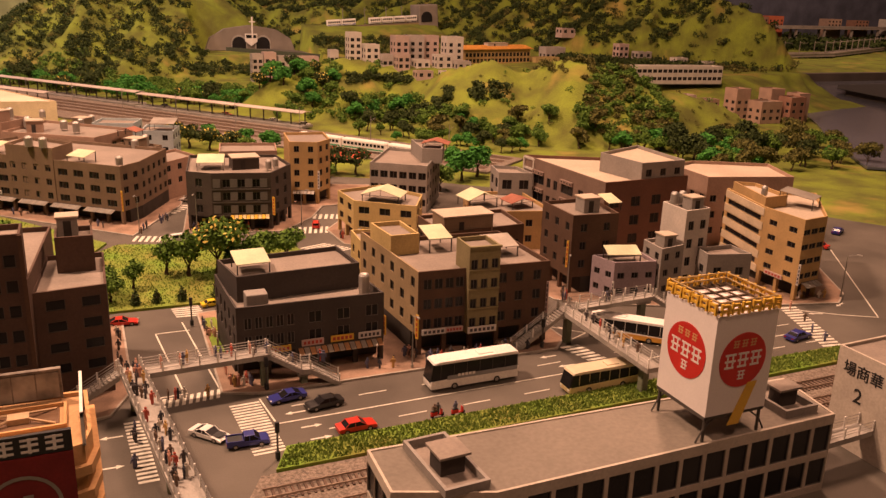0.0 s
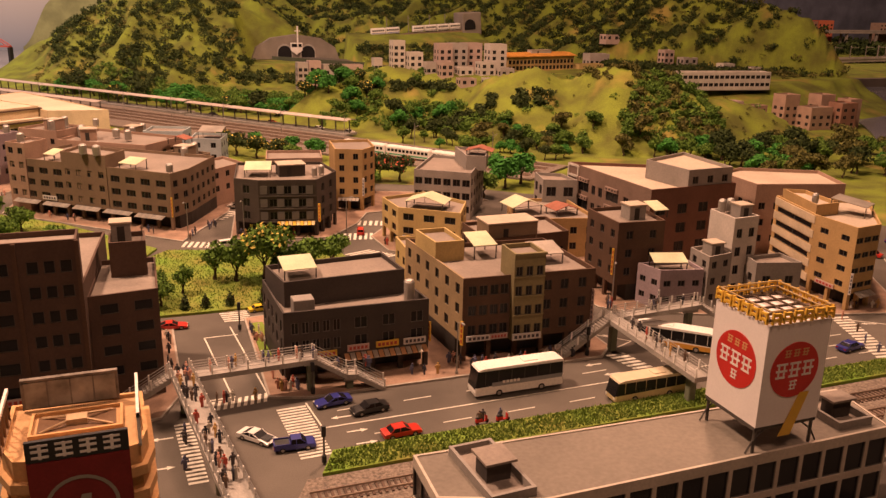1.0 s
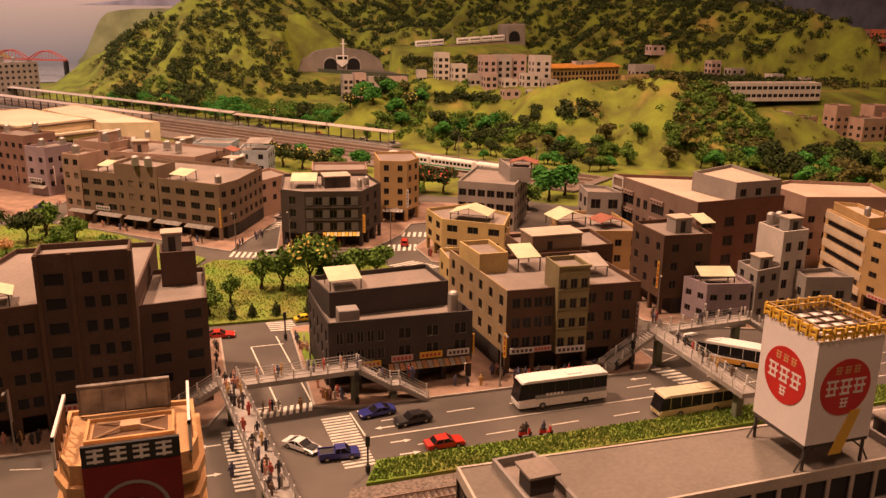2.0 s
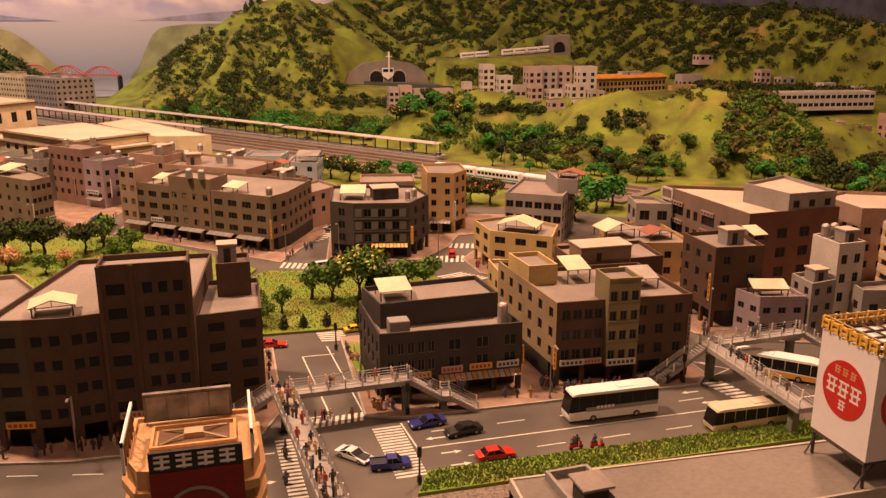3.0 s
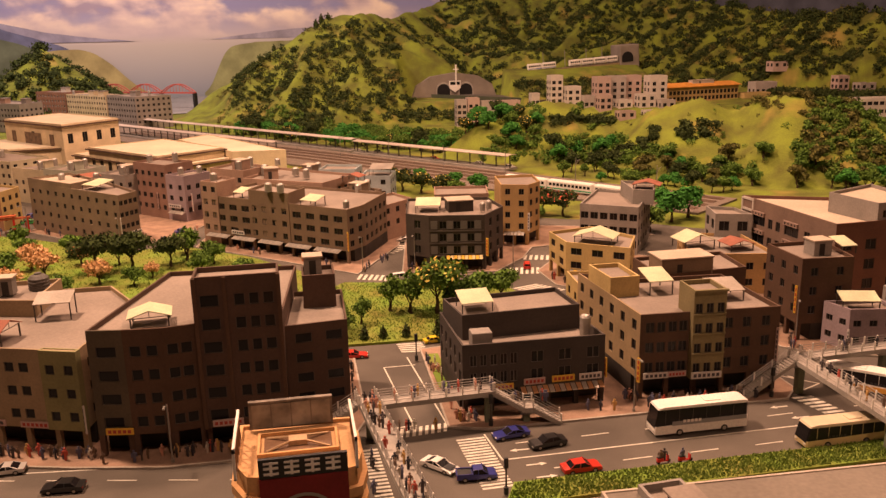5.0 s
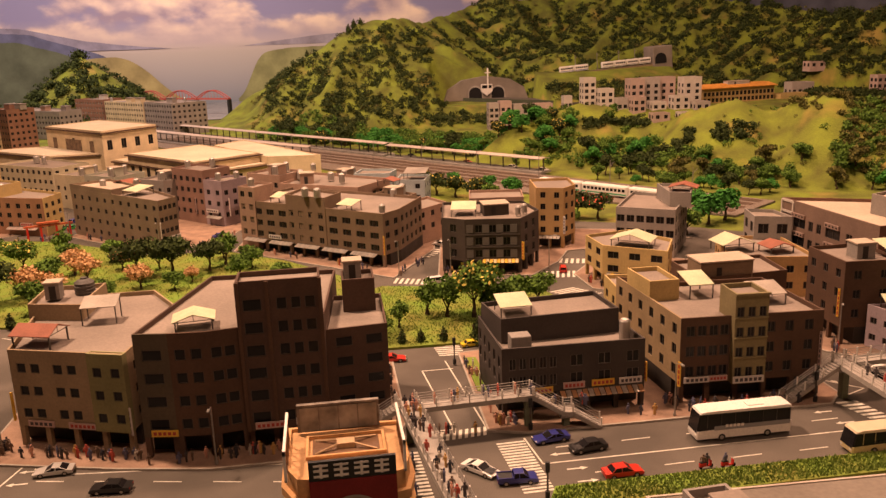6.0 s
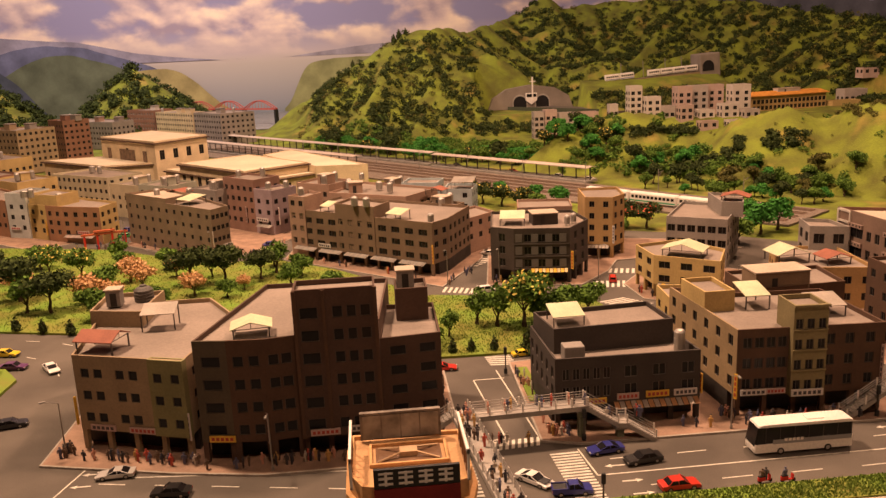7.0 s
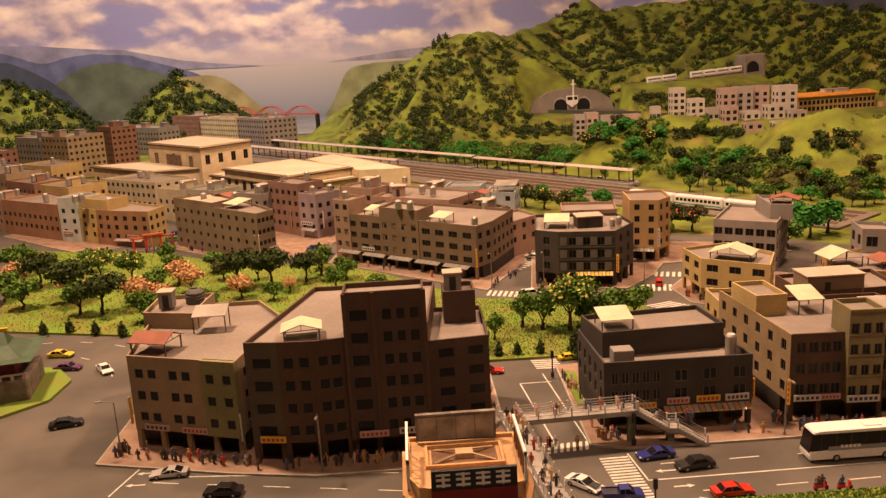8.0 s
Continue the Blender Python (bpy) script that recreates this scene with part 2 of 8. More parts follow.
def volume(parent, poly, z0, h, wall, roof=None, rows=3, first=None, storey=3.4, sides=None, ww=1.5, wh=1.5, gap=3.0, style="split", arcade=(), arch=3.3, frame_mat=None, parapet=0.7, cols=None, tint=None, roof_z=None):
    """One block of a building: walls with window openings on the given sides, parapet and roof; arcade: sides whose ground floor steps back behind pillars."""
    n = len(poly)
    sides = range(n) if sides is None else sides
    frame_mat = frame_mat or FRAME
    first = (z0 + arch + 0.9 if z0 == 0 else z0 + 0.9) if first is None else first
    base = z0 + (arch if arcade else 0)
    inner = inset(poly, 0.28)
    rz = h - parapet if roof_z is None else roof_z
    ox, oy = parent.matrix_basis.translation.x / CM, parent.matrix_basis.translation.y / CM
    for i in range(n):
        m = Mesh()
        a, b = poly[i], poly[(i + 1) % n]
        s = math.hypot(b[0] - a[0], b[1] - a[1])
        ang = math.degrees(math.atan2(b[1] - a[1], b[0] - a[0]))
        holes = []
        street = (b[1] - a[1]) * (18 - ox - a[0]) - (b[0] - a[0]) * (30 - oy - a[1]) > 0
        if i in sides and s > ww + 1.0 and street:
            k = (cols or {}).get(i, max(1, int((s - 0.8) / gap)))
            spots = [(f * s, w) for f, w in k] if isinstance(k, list) else [(s / k * (c + 0.5), ww) for c in range(k)]
            for r in range(rows):
                zz = first + r * storey
                if zz + wh > h - 0.9:
                    break
                holes += [(u - w / 2, u + w / 2, zz, zz + wh) for u, w in spots]
        facade(m, a, b, base, h, holes, 0.22)
        for hh in holes:
            ux, uy = math.cos(radians(ang)), math.sin(radians(ang))
            x, y = a[0] + ux * hh[0] - uy * 0.16, a[1] + uy * hh[0] + ux * 0.16
            window(parent, place(x, y, hh[2], ang), hh[1] - hh[0], hh[3] - hh[2], style, frame_mat)
        j = (i + 1) % n
        m.add([(*poly[i], h), (*poly[j], h), (*inner[j], h), (*inner[i], h), (*inner[j], rz), (*inner[i], rz)], [(0, 1, 2, 3), (3, 2, 4, 5)])
        part("wall", m, wallmat(*tint[i]) if tint and i in tint else wall, parent)
    if arcade:
        part("arcade_ceiling", Mesh().add([(*p, base) for p in reversed(poly)], [tuple(range(n))]), wall, parent)
    r = Mesh()
    r.add([(*p, rz) for p in inner], [tuple(range(n))])
    part("roof", r, roof or ROOF, parent)
    if arcade:
        # set-back shop walls, with the arcade shade already in their colour
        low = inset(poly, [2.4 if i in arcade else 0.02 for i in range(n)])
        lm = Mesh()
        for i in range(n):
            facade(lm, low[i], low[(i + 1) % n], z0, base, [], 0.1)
        part("shop_wall", lm, DARKIN, parent, "shopfronts behind the arcade, their shade put into the dark colour")
        for i in arcade:
            a, b = poly[i], poly[(i + 1) % n]
            s = math.hypot(b[0] - a[0], b[1] - a[1])
            ang = math.degrees(math.atan2(b[1] - a[1], b[0] - a[0]))
            k = max(1, round(s / 4.2))
            ux, uy = math.cos(radians(ang)), math.sin(radians(ang))
            for c in range(k + 1):
                u = min(max(s * c / k - 0.35, 0.02), s - 0.72)
                part("pillar", Mesh().box(0, 0.03, 0, 0.7, 0.7, base - z0), wall, parent, "", place(a[0] + ux * u, a[1] + uy * u, z0, ang))


def building(name, label, poly, h, colour, group="", **kw):
    """A building with one block; returns its empty and the shift from plan to its own coordinates."""
    cx, cy = sum(p[0] for p in poly) / len(poly), sum(p[1] for p in poly) / len(poly)
    ob = thing(name, cx, cy, kw.get("z", 0.0), 0, label, "building", group or "town buildings")
    kw.pop("z", None)
    block(ob, poly, 0, h, colour, **kw)
    return ob


def block(ob, poly, z0, h, colour, **kw):
    cx, cy = ob.matrix_basis.translation.x / CM, ob.matrix_basis.translation.y / CM
    volume(ob, [(x - cx, y - cy) for x, y in poly], z0, h, wallmat(*colour), **kw)


def local(ob, x, y, z=0.0, rz=0.0):
    cx, cy = ob.matrix_basis.translation.x / CM, ob.matrix_basis.translation.y / CM
    return place(x - cx, y - cy, z, rz)


def hut(ob, x, y, z, w, d, h, colour, rz=0.0):
    """A roof stair hut with an overhanging slab, part of its building."""
    body = part("stair_hut", Mesh().box(0, 0, 0, w, d, h), wallmat(*colour), ob, "", local(ob, x, y, z, rz))
    part("slab", Mesh().box(-0.2, -0.2, h, w + 0.2, d + 0.2, h + 0.25), ROOFLIGHT, body)
    part("door", Mesh().box(w * 0.3, -0.06, 0.05, w * 0.3 + 1.0, -0.005, min(2.2, h - 0.4)), DARKIN, body)


def sign(ob, x, y, z, w, h, rz, back, ink, bars=5):
    """A shop sign board with unreadable writing as bars."""
    b = part("sign_board", Mesh().box(0, -0.2, 0, w, 0, h), back, ob, "", local(ob, x, y, z, rz))
    t = Mesh()
    up = h > w
    for i in range(bars):
        s = (h if up else w) / (bars + 0.6)
        u = s * (i + 0.45)
        if up:
            t.box(w * 0.25, -0.23, u, w * 0.75, -0.2, u + s * 0.65)
        else:
            t.box(u, -0.23, h * 0.25, u + s * 0.65, -0.2, h * 0.75)
    part("lettering", t, ink, b)


def tank(x, y, z, r=0.7, h=2.0, legs=0.5):
    t = thing("water_tank", x, y, z, 0, "stainless steel rooftop water tank on short legs", "water tank", "roof water tanks")
    part("drum", Mesh().cyl(0, 0, legs, legs + h, r, k=14).cyl(0, 0, legs + h * 0.33, legs + h * 0.36, r + 0.03, k=14).cyl(0, 0, legs + h * 0.66, legs + h * 0.69, r + 0.03, k=14), CHROME, t)
    part("dome", Mesh().rings([[(rr * math.cos(a * math.pi / 7), rr * math.sin(a * math.pi / 7), zz) for a in range(14)] for rr, zz in ((r, legs + h), (r * 0.75, legs + h + 0.3), (r * 0.25, legs + h + 0.45))]), CHROME, t)
    for a in range(3):
        part("leg", Mesh().tube((r * 0.8 * math.cos(a * 2.1), r * 0.8 * math.sin(a * 2.1), 0), (r * 0.8 * math.cos(a * 2.1), r * 0.8 * math.sin(a * 2.1), legs), 0.07), STEEL, t)


def canopy(x, y, z, w, d, h, rz, sheet, rise=0.9, word="pale green"):
    """A gabled sheet roof on four thin posts, standing on a flat roof."""
    t = thing("roof_canopy", x, y, z, rz, f"{word} gabled sheet canopy on thin posts on a flat roof", "canopy", "roof canopies")
    r = Mesh()
    r.rings([[(-w / 2, -d / 2, h), (0, -d / 2, h + rise), (w / 2, -d / 2, h), (w / 2, -d / 2, h - 0.12), (0, -d / 2, h + rise - 0.14), (-w / 2, -d / 2, h - 0.12)],
             [(-w / 2, d / 2, h), (0, d / 2, h + rise), (w / 2, d / 2, h), (w / 2, d / 2, h - 0.12), (0, d / 2, h + rise - 0.14), (-w / 2, d / 2, h - 0.12)]])
    part("sheet_roof", r, sheet, t)
    for sx in (-1, 1):
        for sy in (-1, 1):
            part("post", Mesh().box(-0.09, -0.09, 0, 0.09, 0.09, h + 0.05 - 0.1), FRAME, t, "", place(sx * (w / 2 - 0.45), sy * (d / 2 - 0.3), 0))
    for sy in (-1, 1):
        part("truss", Mesh().tube((-w / 2 + 0.2, sy * (d / 2 - 0.3), h - 0.12), (w / 2 - 0.2, sy * (d / 2 - 0.3), h - 0.12), 0.06).tube((0, sy * (d / 2 - 0.3), h - 0.12), (0, sy * (d / 2 - 0.3), h + rise - 0.15), 0.05), FRAME, t)


def leanto(x, y, z, w, d, h, rz, sheet, word="pale green"):
    """A single-pitch sheet roof on posts."""
    t = thing("roof_canopy", x, y, z, rz, f"{word} sloping sheet canopy on thin posts on a flat roof", "canopy", "roof canopies")
    part("sheet_roof", Mesh().add([(0, 0, h), (w, 0, h), (w, d, h + 0.9), (0, d, h + 0.9), (0, 0, h + 0.12), (w, 0, h + 0.12), (w, d, h + 1.02), (0, d, h + 1.02)],
                                  [(3, 2, 1, 0), (4, 5, 6, 7), (0, 1, 5, 4), (1, 2, 6, 5), (2, 3, 7, 6), (3, 0, 4, 7)]), sheet, t)
    for px in (0.15, w - 0.15):
        for py in (0.15, d - 0.15):
            part("post", Mesh().box(-0.08, -0.08, 0, 0.08, 0.08, h + 0.9 * py / d), FRAME, t, "", place(px, py, 0))

# ---- structure: terrain, roads, pavements, backdrop and hall ----
CREST = [(-38, 648, 0), (-24, 643, 12), (-11, 641, 23), (15, 640, 48), (45, 640, 66), (72, 645, 69), (95, 690, 66), (150, 775, 80), (235, 785, 90), (308, 705, 84), (333, 635, 72), (352, 565, 61), (366, 500, 62), (385, 440, 52), (397, 420, 45), (412, 412, 8)]
SPURS = [[(45, 640, 66), (32, 585, 36), (24, 530, 6)], [(72, 645, 69), (62, 600, 44), (45, 540, 10)], [(150, 775, 80), (185, 690, 55), (205, 640, 42), (220, 612, 33)],
         [(308, 705, 84), (290, 630, 56), (300, 560, 26)], [(345, 590, 64), (335, 530, 44), (325, 480, 18)], [(172, 776, 84), (178, 778, 97), (186, 780, 84)], [(366, 500, 62), (350, 450, 34)]]
NEAR = [(94, 398, 9), (113, 400, 20), (132, 400, 24.5), (152, 392, 20), (160, 372, 17), (172, 352, 25), (180, 344, 29), (192, 340, 23), (208, 322, 28.5), (226, 313, 25), (240, 309, 18), (256, 306, 14), (272, 296, 8), (290, 286, 2)]
NEARSPURS = [[(208, 322, 28), (196, 296, 9)], [(180, 344, 28), (166, 322, 8)], [(132, 400, 24), (122, 372, 8)], [(226, 313, 24), (222, 285, 6)]]
LEFTHILL = [(-400, 690, 56), (-330, 705, 54), (-298, 720, 49), (-281, 722, 44), (-262, 724, 26), (-235, 725, 8), (-205, 722, 20), (-190, 720, 34), (-166, 720, 50), (-148, 720, 38), (-124, 722, 16), (-112, 722, 2)]


def ridge(px, py, pts, slope, bend=1.0):
    best = np.full(px.shape, -99.0)
    for (x0, y0, z0), (x1, y1, z1) in zip(pts, pts[1:]):
        dx, dy = x1 - x0, y1 - y0
        t = np.clip(((px - x0) * dx + (py - y0) * dy) / (dx * dx + dy * dy), 0, 1)
        d = np.hypot(px - x0 - t * dx, py - y0 - t * dy)
        best = np.maximum(best, z0 + t * (z1 - z0) - slope * d ** bend)
    return best


def wave(px, py, s, k):
    """Cheap smooth noise from a few turned sines."""
    out = np.zeros(px.shape)
    for i in range(5):
        a = 1.3 * i + k
        out += np.sin((px * math.cos(a) + py * math.sin(a)) / s * (1 + 0.37 * i) + 2.1 * i + k) / (1 + 0.4 * i)
    return out / 2.6


def smax(a, b, k):
    return 0.5 * (a + b + np.sqrt((a - b) ** 2 + k * k))


def ravine(px, py):
    """0 on the ribs that run down from the crest, towards 1 in the wooded gullies between them."""
    best, run, start = np.full(px.shape, 1e9), np.zeros(px.shape), 0.0
    for (x0, y0, _), (x1, y1, _) in zip(CREST, CREST[1:]):
        dx, dy = x1 - x0, y1 - y0
        l = math.hypot(dx, dy)
        t = np.clip(((px - x0) * dx + (py - y0) * dy) / (l * l), 0, 1)
        d = np.hypot(px - x0 - t * dx, py - y0 - t * dy)
        run = np.where(d < best, start + t * l, run)
        best = np.minimum(best, d)
        start += l
    bend = 0.9 * wave(px, py, 26, 1.4) + 0.35 * wave(px, py, 9, 0.3)
    big = np.abs(np.sin(run / 10.5 + bend + 0.012 * best))
    small = np.abs(np.sin(run / 4.1 + 1.6 * bend + 1.0))
    return (0.75 * big + 0.25 * small) * np.clip(best / 26 + 0.15, 0, 1)


def height(px, py):
    g = wave(px, py, 17, 0.4) + 0.5 * wave(px, py, 6.5, 2.0)
    m = ridge(px, py, CREST, 0.60)
    for s in SPURS:
        m = np.maximum(m, ridge(px, py, s, 0.72))
    m = m + np.clip(m / 14, 0, 1) * (1.8 * g + 2.5 - (11 + 5 * np.clip((px - 300) / 60, 0, 1)) * ravine(px, py))
    foot = 515 - 1.15 * (px - 300)
    m = np.where(px > 286, np.minimum(m, 15 + 4.0 * np.clip(py - foot, 0, 200)), m)
    m = np.minimum(m, 2.5 * (411 - px) + 1.5 * g)
    n = ridge(px, py, NEAR, 0.72)
    for s in NEARSPURS:
        n = np.maximum(n, ridge(px, py, s, 0.7))
    n = n + np.clip(n / 10, 0, 1) * (1.6 * g + 3.5 * (1 - np.abs(wave(px, 0.5 * py, 10, 2.2)) - 0.65))
    left = ridge(px, py, LEFTHILL, 0.75)
    left = left + np.clip(left / 12, 0, 1) * 2.5 * g
    town = 13.5 - 0.35 * np.clip(np.hypot((px - 235) / 1.5, py - 490) - 42, 0, 99)
    town2 = 15.0 - 0.4 * np.clip(np.hypot((px - 318) / 1.6, py - 395) - 26, 0, 99)
    h = smax(smax(smax(m, n, 2.5), town, 2.5), town2, 2.0)
    h = smax(h, left, 2.0)
    dig = (px > 92) & (px < 166) & (py > 525) & (py < 619)
    h = np.where(dig, np.minimum(h, 11.5), h)
    dig = (px > 162) & (px < 262) & (py > 540) & (py < 600)
    ramp = 13 + 0.31 * np.clip(py - 540, 0, 60) + 0.8 * g
    h = np.where(dig, np.minimum(np.maximum(h, ramp), ramp + 0.6), h)
    far = np.clip((py + 0.95 * px - 470) / 60, 0, 1)
    flat = -0.35 + far * (0.5 + 0.4 * wave(px, py, 9, 1.1))
    flat = flat + 6.2 * np.clip((px - 436) / 16, 0, 1) * np.clip((py - 474) / 4, 0, 1)
    return np.where(h > flat, smax(h, flat, 1.2) - 0.3, flat)


def ground_z(x, y):
    return float(height(np.array([float(x)]), np.array([float(y)]))[0])


def terrain():
    xs, ys = np.arange(-430, 1200.1, 2.5), np.arange(30, 905.1, 2.5)
    gx, gy = np.meshgrid(xs, ys)
    gz = height(gx, gy)
    nx, ny = len(xs), len(ys)
    v = np.stack([gx, gy, gz], -1).reshape(-1, 3) * CM
    i = np.arange(nx * ny).reshape(ny, nx)
    f = np.stack([i[:-1, :-1], i[:-1, 1:], i[1:, 1:], i[1:, :-1]], -1).reshape(-1, 4)
    me = bpy.data.meshes.new("ground")
    me.from_pydata(v.tolist(), [], f.tolist())
    me.polygons.foreach_set("use_smooth", [True] * len(me.polygons))
    me.materials.append(hillside())
    return tagged(new("ground", me), "model landscape of flocked grass hills round the town", "ground", "", "structure")


def hillside():
    m = mat("hillside_flock", (0.20, 0.255, 0.03), 0.98, 0, 9, 0.65, 1.0, 170, (0.11, 0.118, 0.024))
    nd, lk = m.node_tree.nodes, m.node_tree.links
    b = nd["Principled BSDF"]
    old = b.inputs["Base Color"].links[0].from_socket
    n, r, mx = nd.new("ShaderNodeTexNoise"), nd.new("ShaderNodeValToRGB"), nd.new("ShaderNodeMix")
    n.inputs["Scale"].default_value, n.inputs["Detail"].default_value = 5.5, 6
    r.color_ramp.elements[0].position, r.color_ramp.elements[1].position = 0.57, 0.76
    mx.data_type = "RGBA"
    lk.new(nd["Texture Coordinate"].outputs["Object"], n.inputs["Vector"])
    lk.new(n.outputs[0], r.inputs[0])
    lk.new(r.outputs[0], mx.inputs[0])
    lk.new(old, mx.inputs[6])
    mx.inputs[7].default_value = (0.33, 0.24, 0.065, 1)
    lk.new(mx.outputs[2], b.inputs["Base Color"])
    return m


def slab(name, poly, z0, z1, material, label, category, kind="structure"):
    cx, cy = sum(p[0] for p in poly) / len(poly), sum(p[1] for p in poly) / len(poly)
    ob = part(name, Mesh().prism([(x - cx, y - cy) for x, y in poly], z0, z1), material, None, label, place(cx, cy))
    return tagged(ob, "", category, "", kind)


terrain()
slab("road", [(-330, 40), (190, 40), (210, 160), (180, 205), (150, 215), (110, 250), (60, 275), (0, 300), (-20, 330), (-75, 380), (-150, 450), (-330, 520)], -0.6, 0, ASPHALT, "grey asphalt of the model streets", "road")


def pavement(poly, name="pavement"):
    ob = slab(name, poly, 0.0, 0.28, PAVING, "brick-red paved pavement with a pale kerb", "pavement")
    cx, cy = ob.matrix_basis.translation.x / CM, ob.matrix_basis.translation.y / CM
    p = [(x - cx, y - cy) for x, y in poly]
    q = inset(p, -0.3)
    k = Mesh()
    n = len(p)
    for i in range(n):
        j = (i + 1) % n
        k.add([(*p[i], 0.3), (*p[j], 0.3), (*q[j], 0.3), (*q[i], 0.3), (*q[j], 0), (*q[i], 0)], [(3, 2, 1, 0), (2, 3, 5, 4)])
    part("kerb", k, KERB, ob)


PAVEMENTS = [
    [(-33.5, 138), (-30, 137), (-14, 132.5), (-2, 130), (13, 130), (21.5, 131.5), (24.5, 138), (24.5, 162), (14, 168), (-8, 172), (-33, 172)],
    [(35.8, 133), (41, 131.3), (86, 131), (89, 134), (89, 152), (84, 178), (74, 186), (68, 180), (60, 166), (36.5, 163)],
    [(97, 150), (100.5, 146.5), (116, 140), (132, 135), (146, 131.5), (151, 135), (160, 150), (176, 180), (150, 190), (112, 212), (92, 200), (94, 178)],
    [(40, 212.5), (61, 208), (70, 218), (75, 227.5), (84, 228.5), (110, 232), (96, 246), (70, 256), (46, 250)],
    [(70.6, 206), (71.2, 194.2), (84.6, 183.8), (92, 190), (94, 198), (103, 209), (86, 222), (78, 216)],
    [(-10, 251), (29.5, 214), (42, 238), (48, 268), (46, 292), (10, 300), (-6, 278)],
    [(-61, 283), (-29.5, 253.5), (-17, 266), (-9, 280), (-8, 296), (-26, 318), (-50, 318)],
    [(-130, 322), (-102, 295), (-89, 284), (-70, 296), (-78, 330), (-110, 352)],
]
for poly in PAVEMENTS:
    pavement(poly)


def lawn(poly, label, z=0.45):
    ob = slab("lawn", poly, 0.0, z, GRASS, label, "lawn")
    return ob


lawn([(18, 168), (38, 167.5), (60, 170), (63, 182), (60, 197), (38, 203.5), (26, 207), (20, 200)], "park lawn of flocked green grass")
lawn([(-80, 206), (-44, 195.5), (-30, 192), (10, 192), (20, 200), (24, 209), (4, 236), (-14, 252), (-30, 250), (-62, 276), (-110, 292)], "park lawn of flocked green grass with dry patches")
lawn([(38.2, 111.5), (40.5, 116.2), (175, 116.2), (175, 111.8)], "green verge strip beside the railway", 0.5)
lawn([(36.6, 146), (39, 146), (38.8, 160), (36.8, 160)], "small green strip beside a grey building", 0.5)

# painted sky backdrop: a curved wall behind the model
SKYW = bpy.data.materials.new("painted_sky")
SKYW.use_nodes = True


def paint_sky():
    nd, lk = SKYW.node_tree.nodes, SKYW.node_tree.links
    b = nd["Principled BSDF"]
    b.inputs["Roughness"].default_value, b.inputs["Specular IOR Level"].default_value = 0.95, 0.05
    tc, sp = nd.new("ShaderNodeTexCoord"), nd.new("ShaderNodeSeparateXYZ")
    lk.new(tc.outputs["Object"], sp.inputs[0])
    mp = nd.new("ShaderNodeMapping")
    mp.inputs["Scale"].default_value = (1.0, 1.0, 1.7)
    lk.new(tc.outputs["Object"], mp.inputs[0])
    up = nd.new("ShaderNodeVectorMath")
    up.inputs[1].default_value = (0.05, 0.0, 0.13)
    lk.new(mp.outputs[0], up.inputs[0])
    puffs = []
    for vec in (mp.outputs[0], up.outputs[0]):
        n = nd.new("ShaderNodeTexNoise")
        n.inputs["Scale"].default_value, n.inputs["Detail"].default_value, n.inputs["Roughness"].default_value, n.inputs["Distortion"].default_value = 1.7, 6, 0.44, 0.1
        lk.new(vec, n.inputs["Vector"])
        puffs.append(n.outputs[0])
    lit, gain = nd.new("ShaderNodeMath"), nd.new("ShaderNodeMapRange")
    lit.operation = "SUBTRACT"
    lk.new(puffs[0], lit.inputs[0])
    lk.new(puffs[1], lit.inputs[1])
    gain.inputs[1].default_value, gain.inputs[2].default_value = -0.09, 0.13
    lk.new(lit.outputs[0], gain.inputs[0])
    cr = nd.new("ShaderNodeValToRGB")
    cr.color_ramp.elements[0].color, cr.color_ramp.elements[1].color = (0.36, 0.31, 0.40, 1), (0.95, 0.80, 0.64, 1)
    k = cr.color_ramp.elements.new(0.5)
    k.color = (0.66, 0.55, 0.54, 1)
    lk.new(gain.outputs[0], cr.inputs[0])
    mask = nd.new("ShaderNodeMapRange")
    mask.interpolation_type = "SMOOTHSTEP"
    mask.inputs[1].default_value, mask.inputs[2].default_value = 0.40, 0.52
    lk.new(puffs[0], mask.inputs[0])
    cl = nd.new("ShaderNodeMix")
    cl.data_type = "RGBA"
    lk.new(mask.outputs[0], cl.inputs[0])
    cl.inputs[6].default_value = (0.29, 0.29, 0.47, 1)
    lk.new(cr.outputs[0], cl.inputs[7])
    g = nd.new("ShaderNodeValToRGB")
    r = g.color_ramp
    r.elements[0].position, r.elements[1].position = 0.0, 1.0
    r.elements[0].color, r.elements[1].color = (1, 1, 1, 1), (0, 0, 0, 1)
    mr = nd.new("ShaderNodeMapRange")
    mr.inputs[1].default_value, mr.inputs[2].default_value = 0.55, 0.85
    lk.new(sp.outputs["Z"], mr.inputs[0])
    lk.new(mr.outputs[0], g.inputs[0])
    mx = nd.new("ShaderNodeMix")
    mx.data_type = "RGBA"
    lk.new(g.outputs[0], mx.inputs[0])
    lk.new(cl.outputs[2], mx.inputs[6])
    mx.inputs[7].default_value = (0.52, 0.46, 0.47, 1)
    sea, st = nd.new("ShaderNodeMix"), nd.new("ShaderNodeMapRange")
    sea.data_type = "RGBA"
    st.inputs[1].default_value, st.inputs[2].default_value = 0.60, 0.50
    lk.new(sp.outputs["Z"], st.inputs[0])
    lk.new(st.outputs[0], sea.inputs[0])
    lk.new(mx.outputs[2], sea.inputs[6])
    sr, sm = nd.new("ShaderNodeValToRGB"), nd.new("ShaderNodeMapRange")
    sm.inputs[1].default_value, sm.inputs[2].default_value = 0.0, 0.55
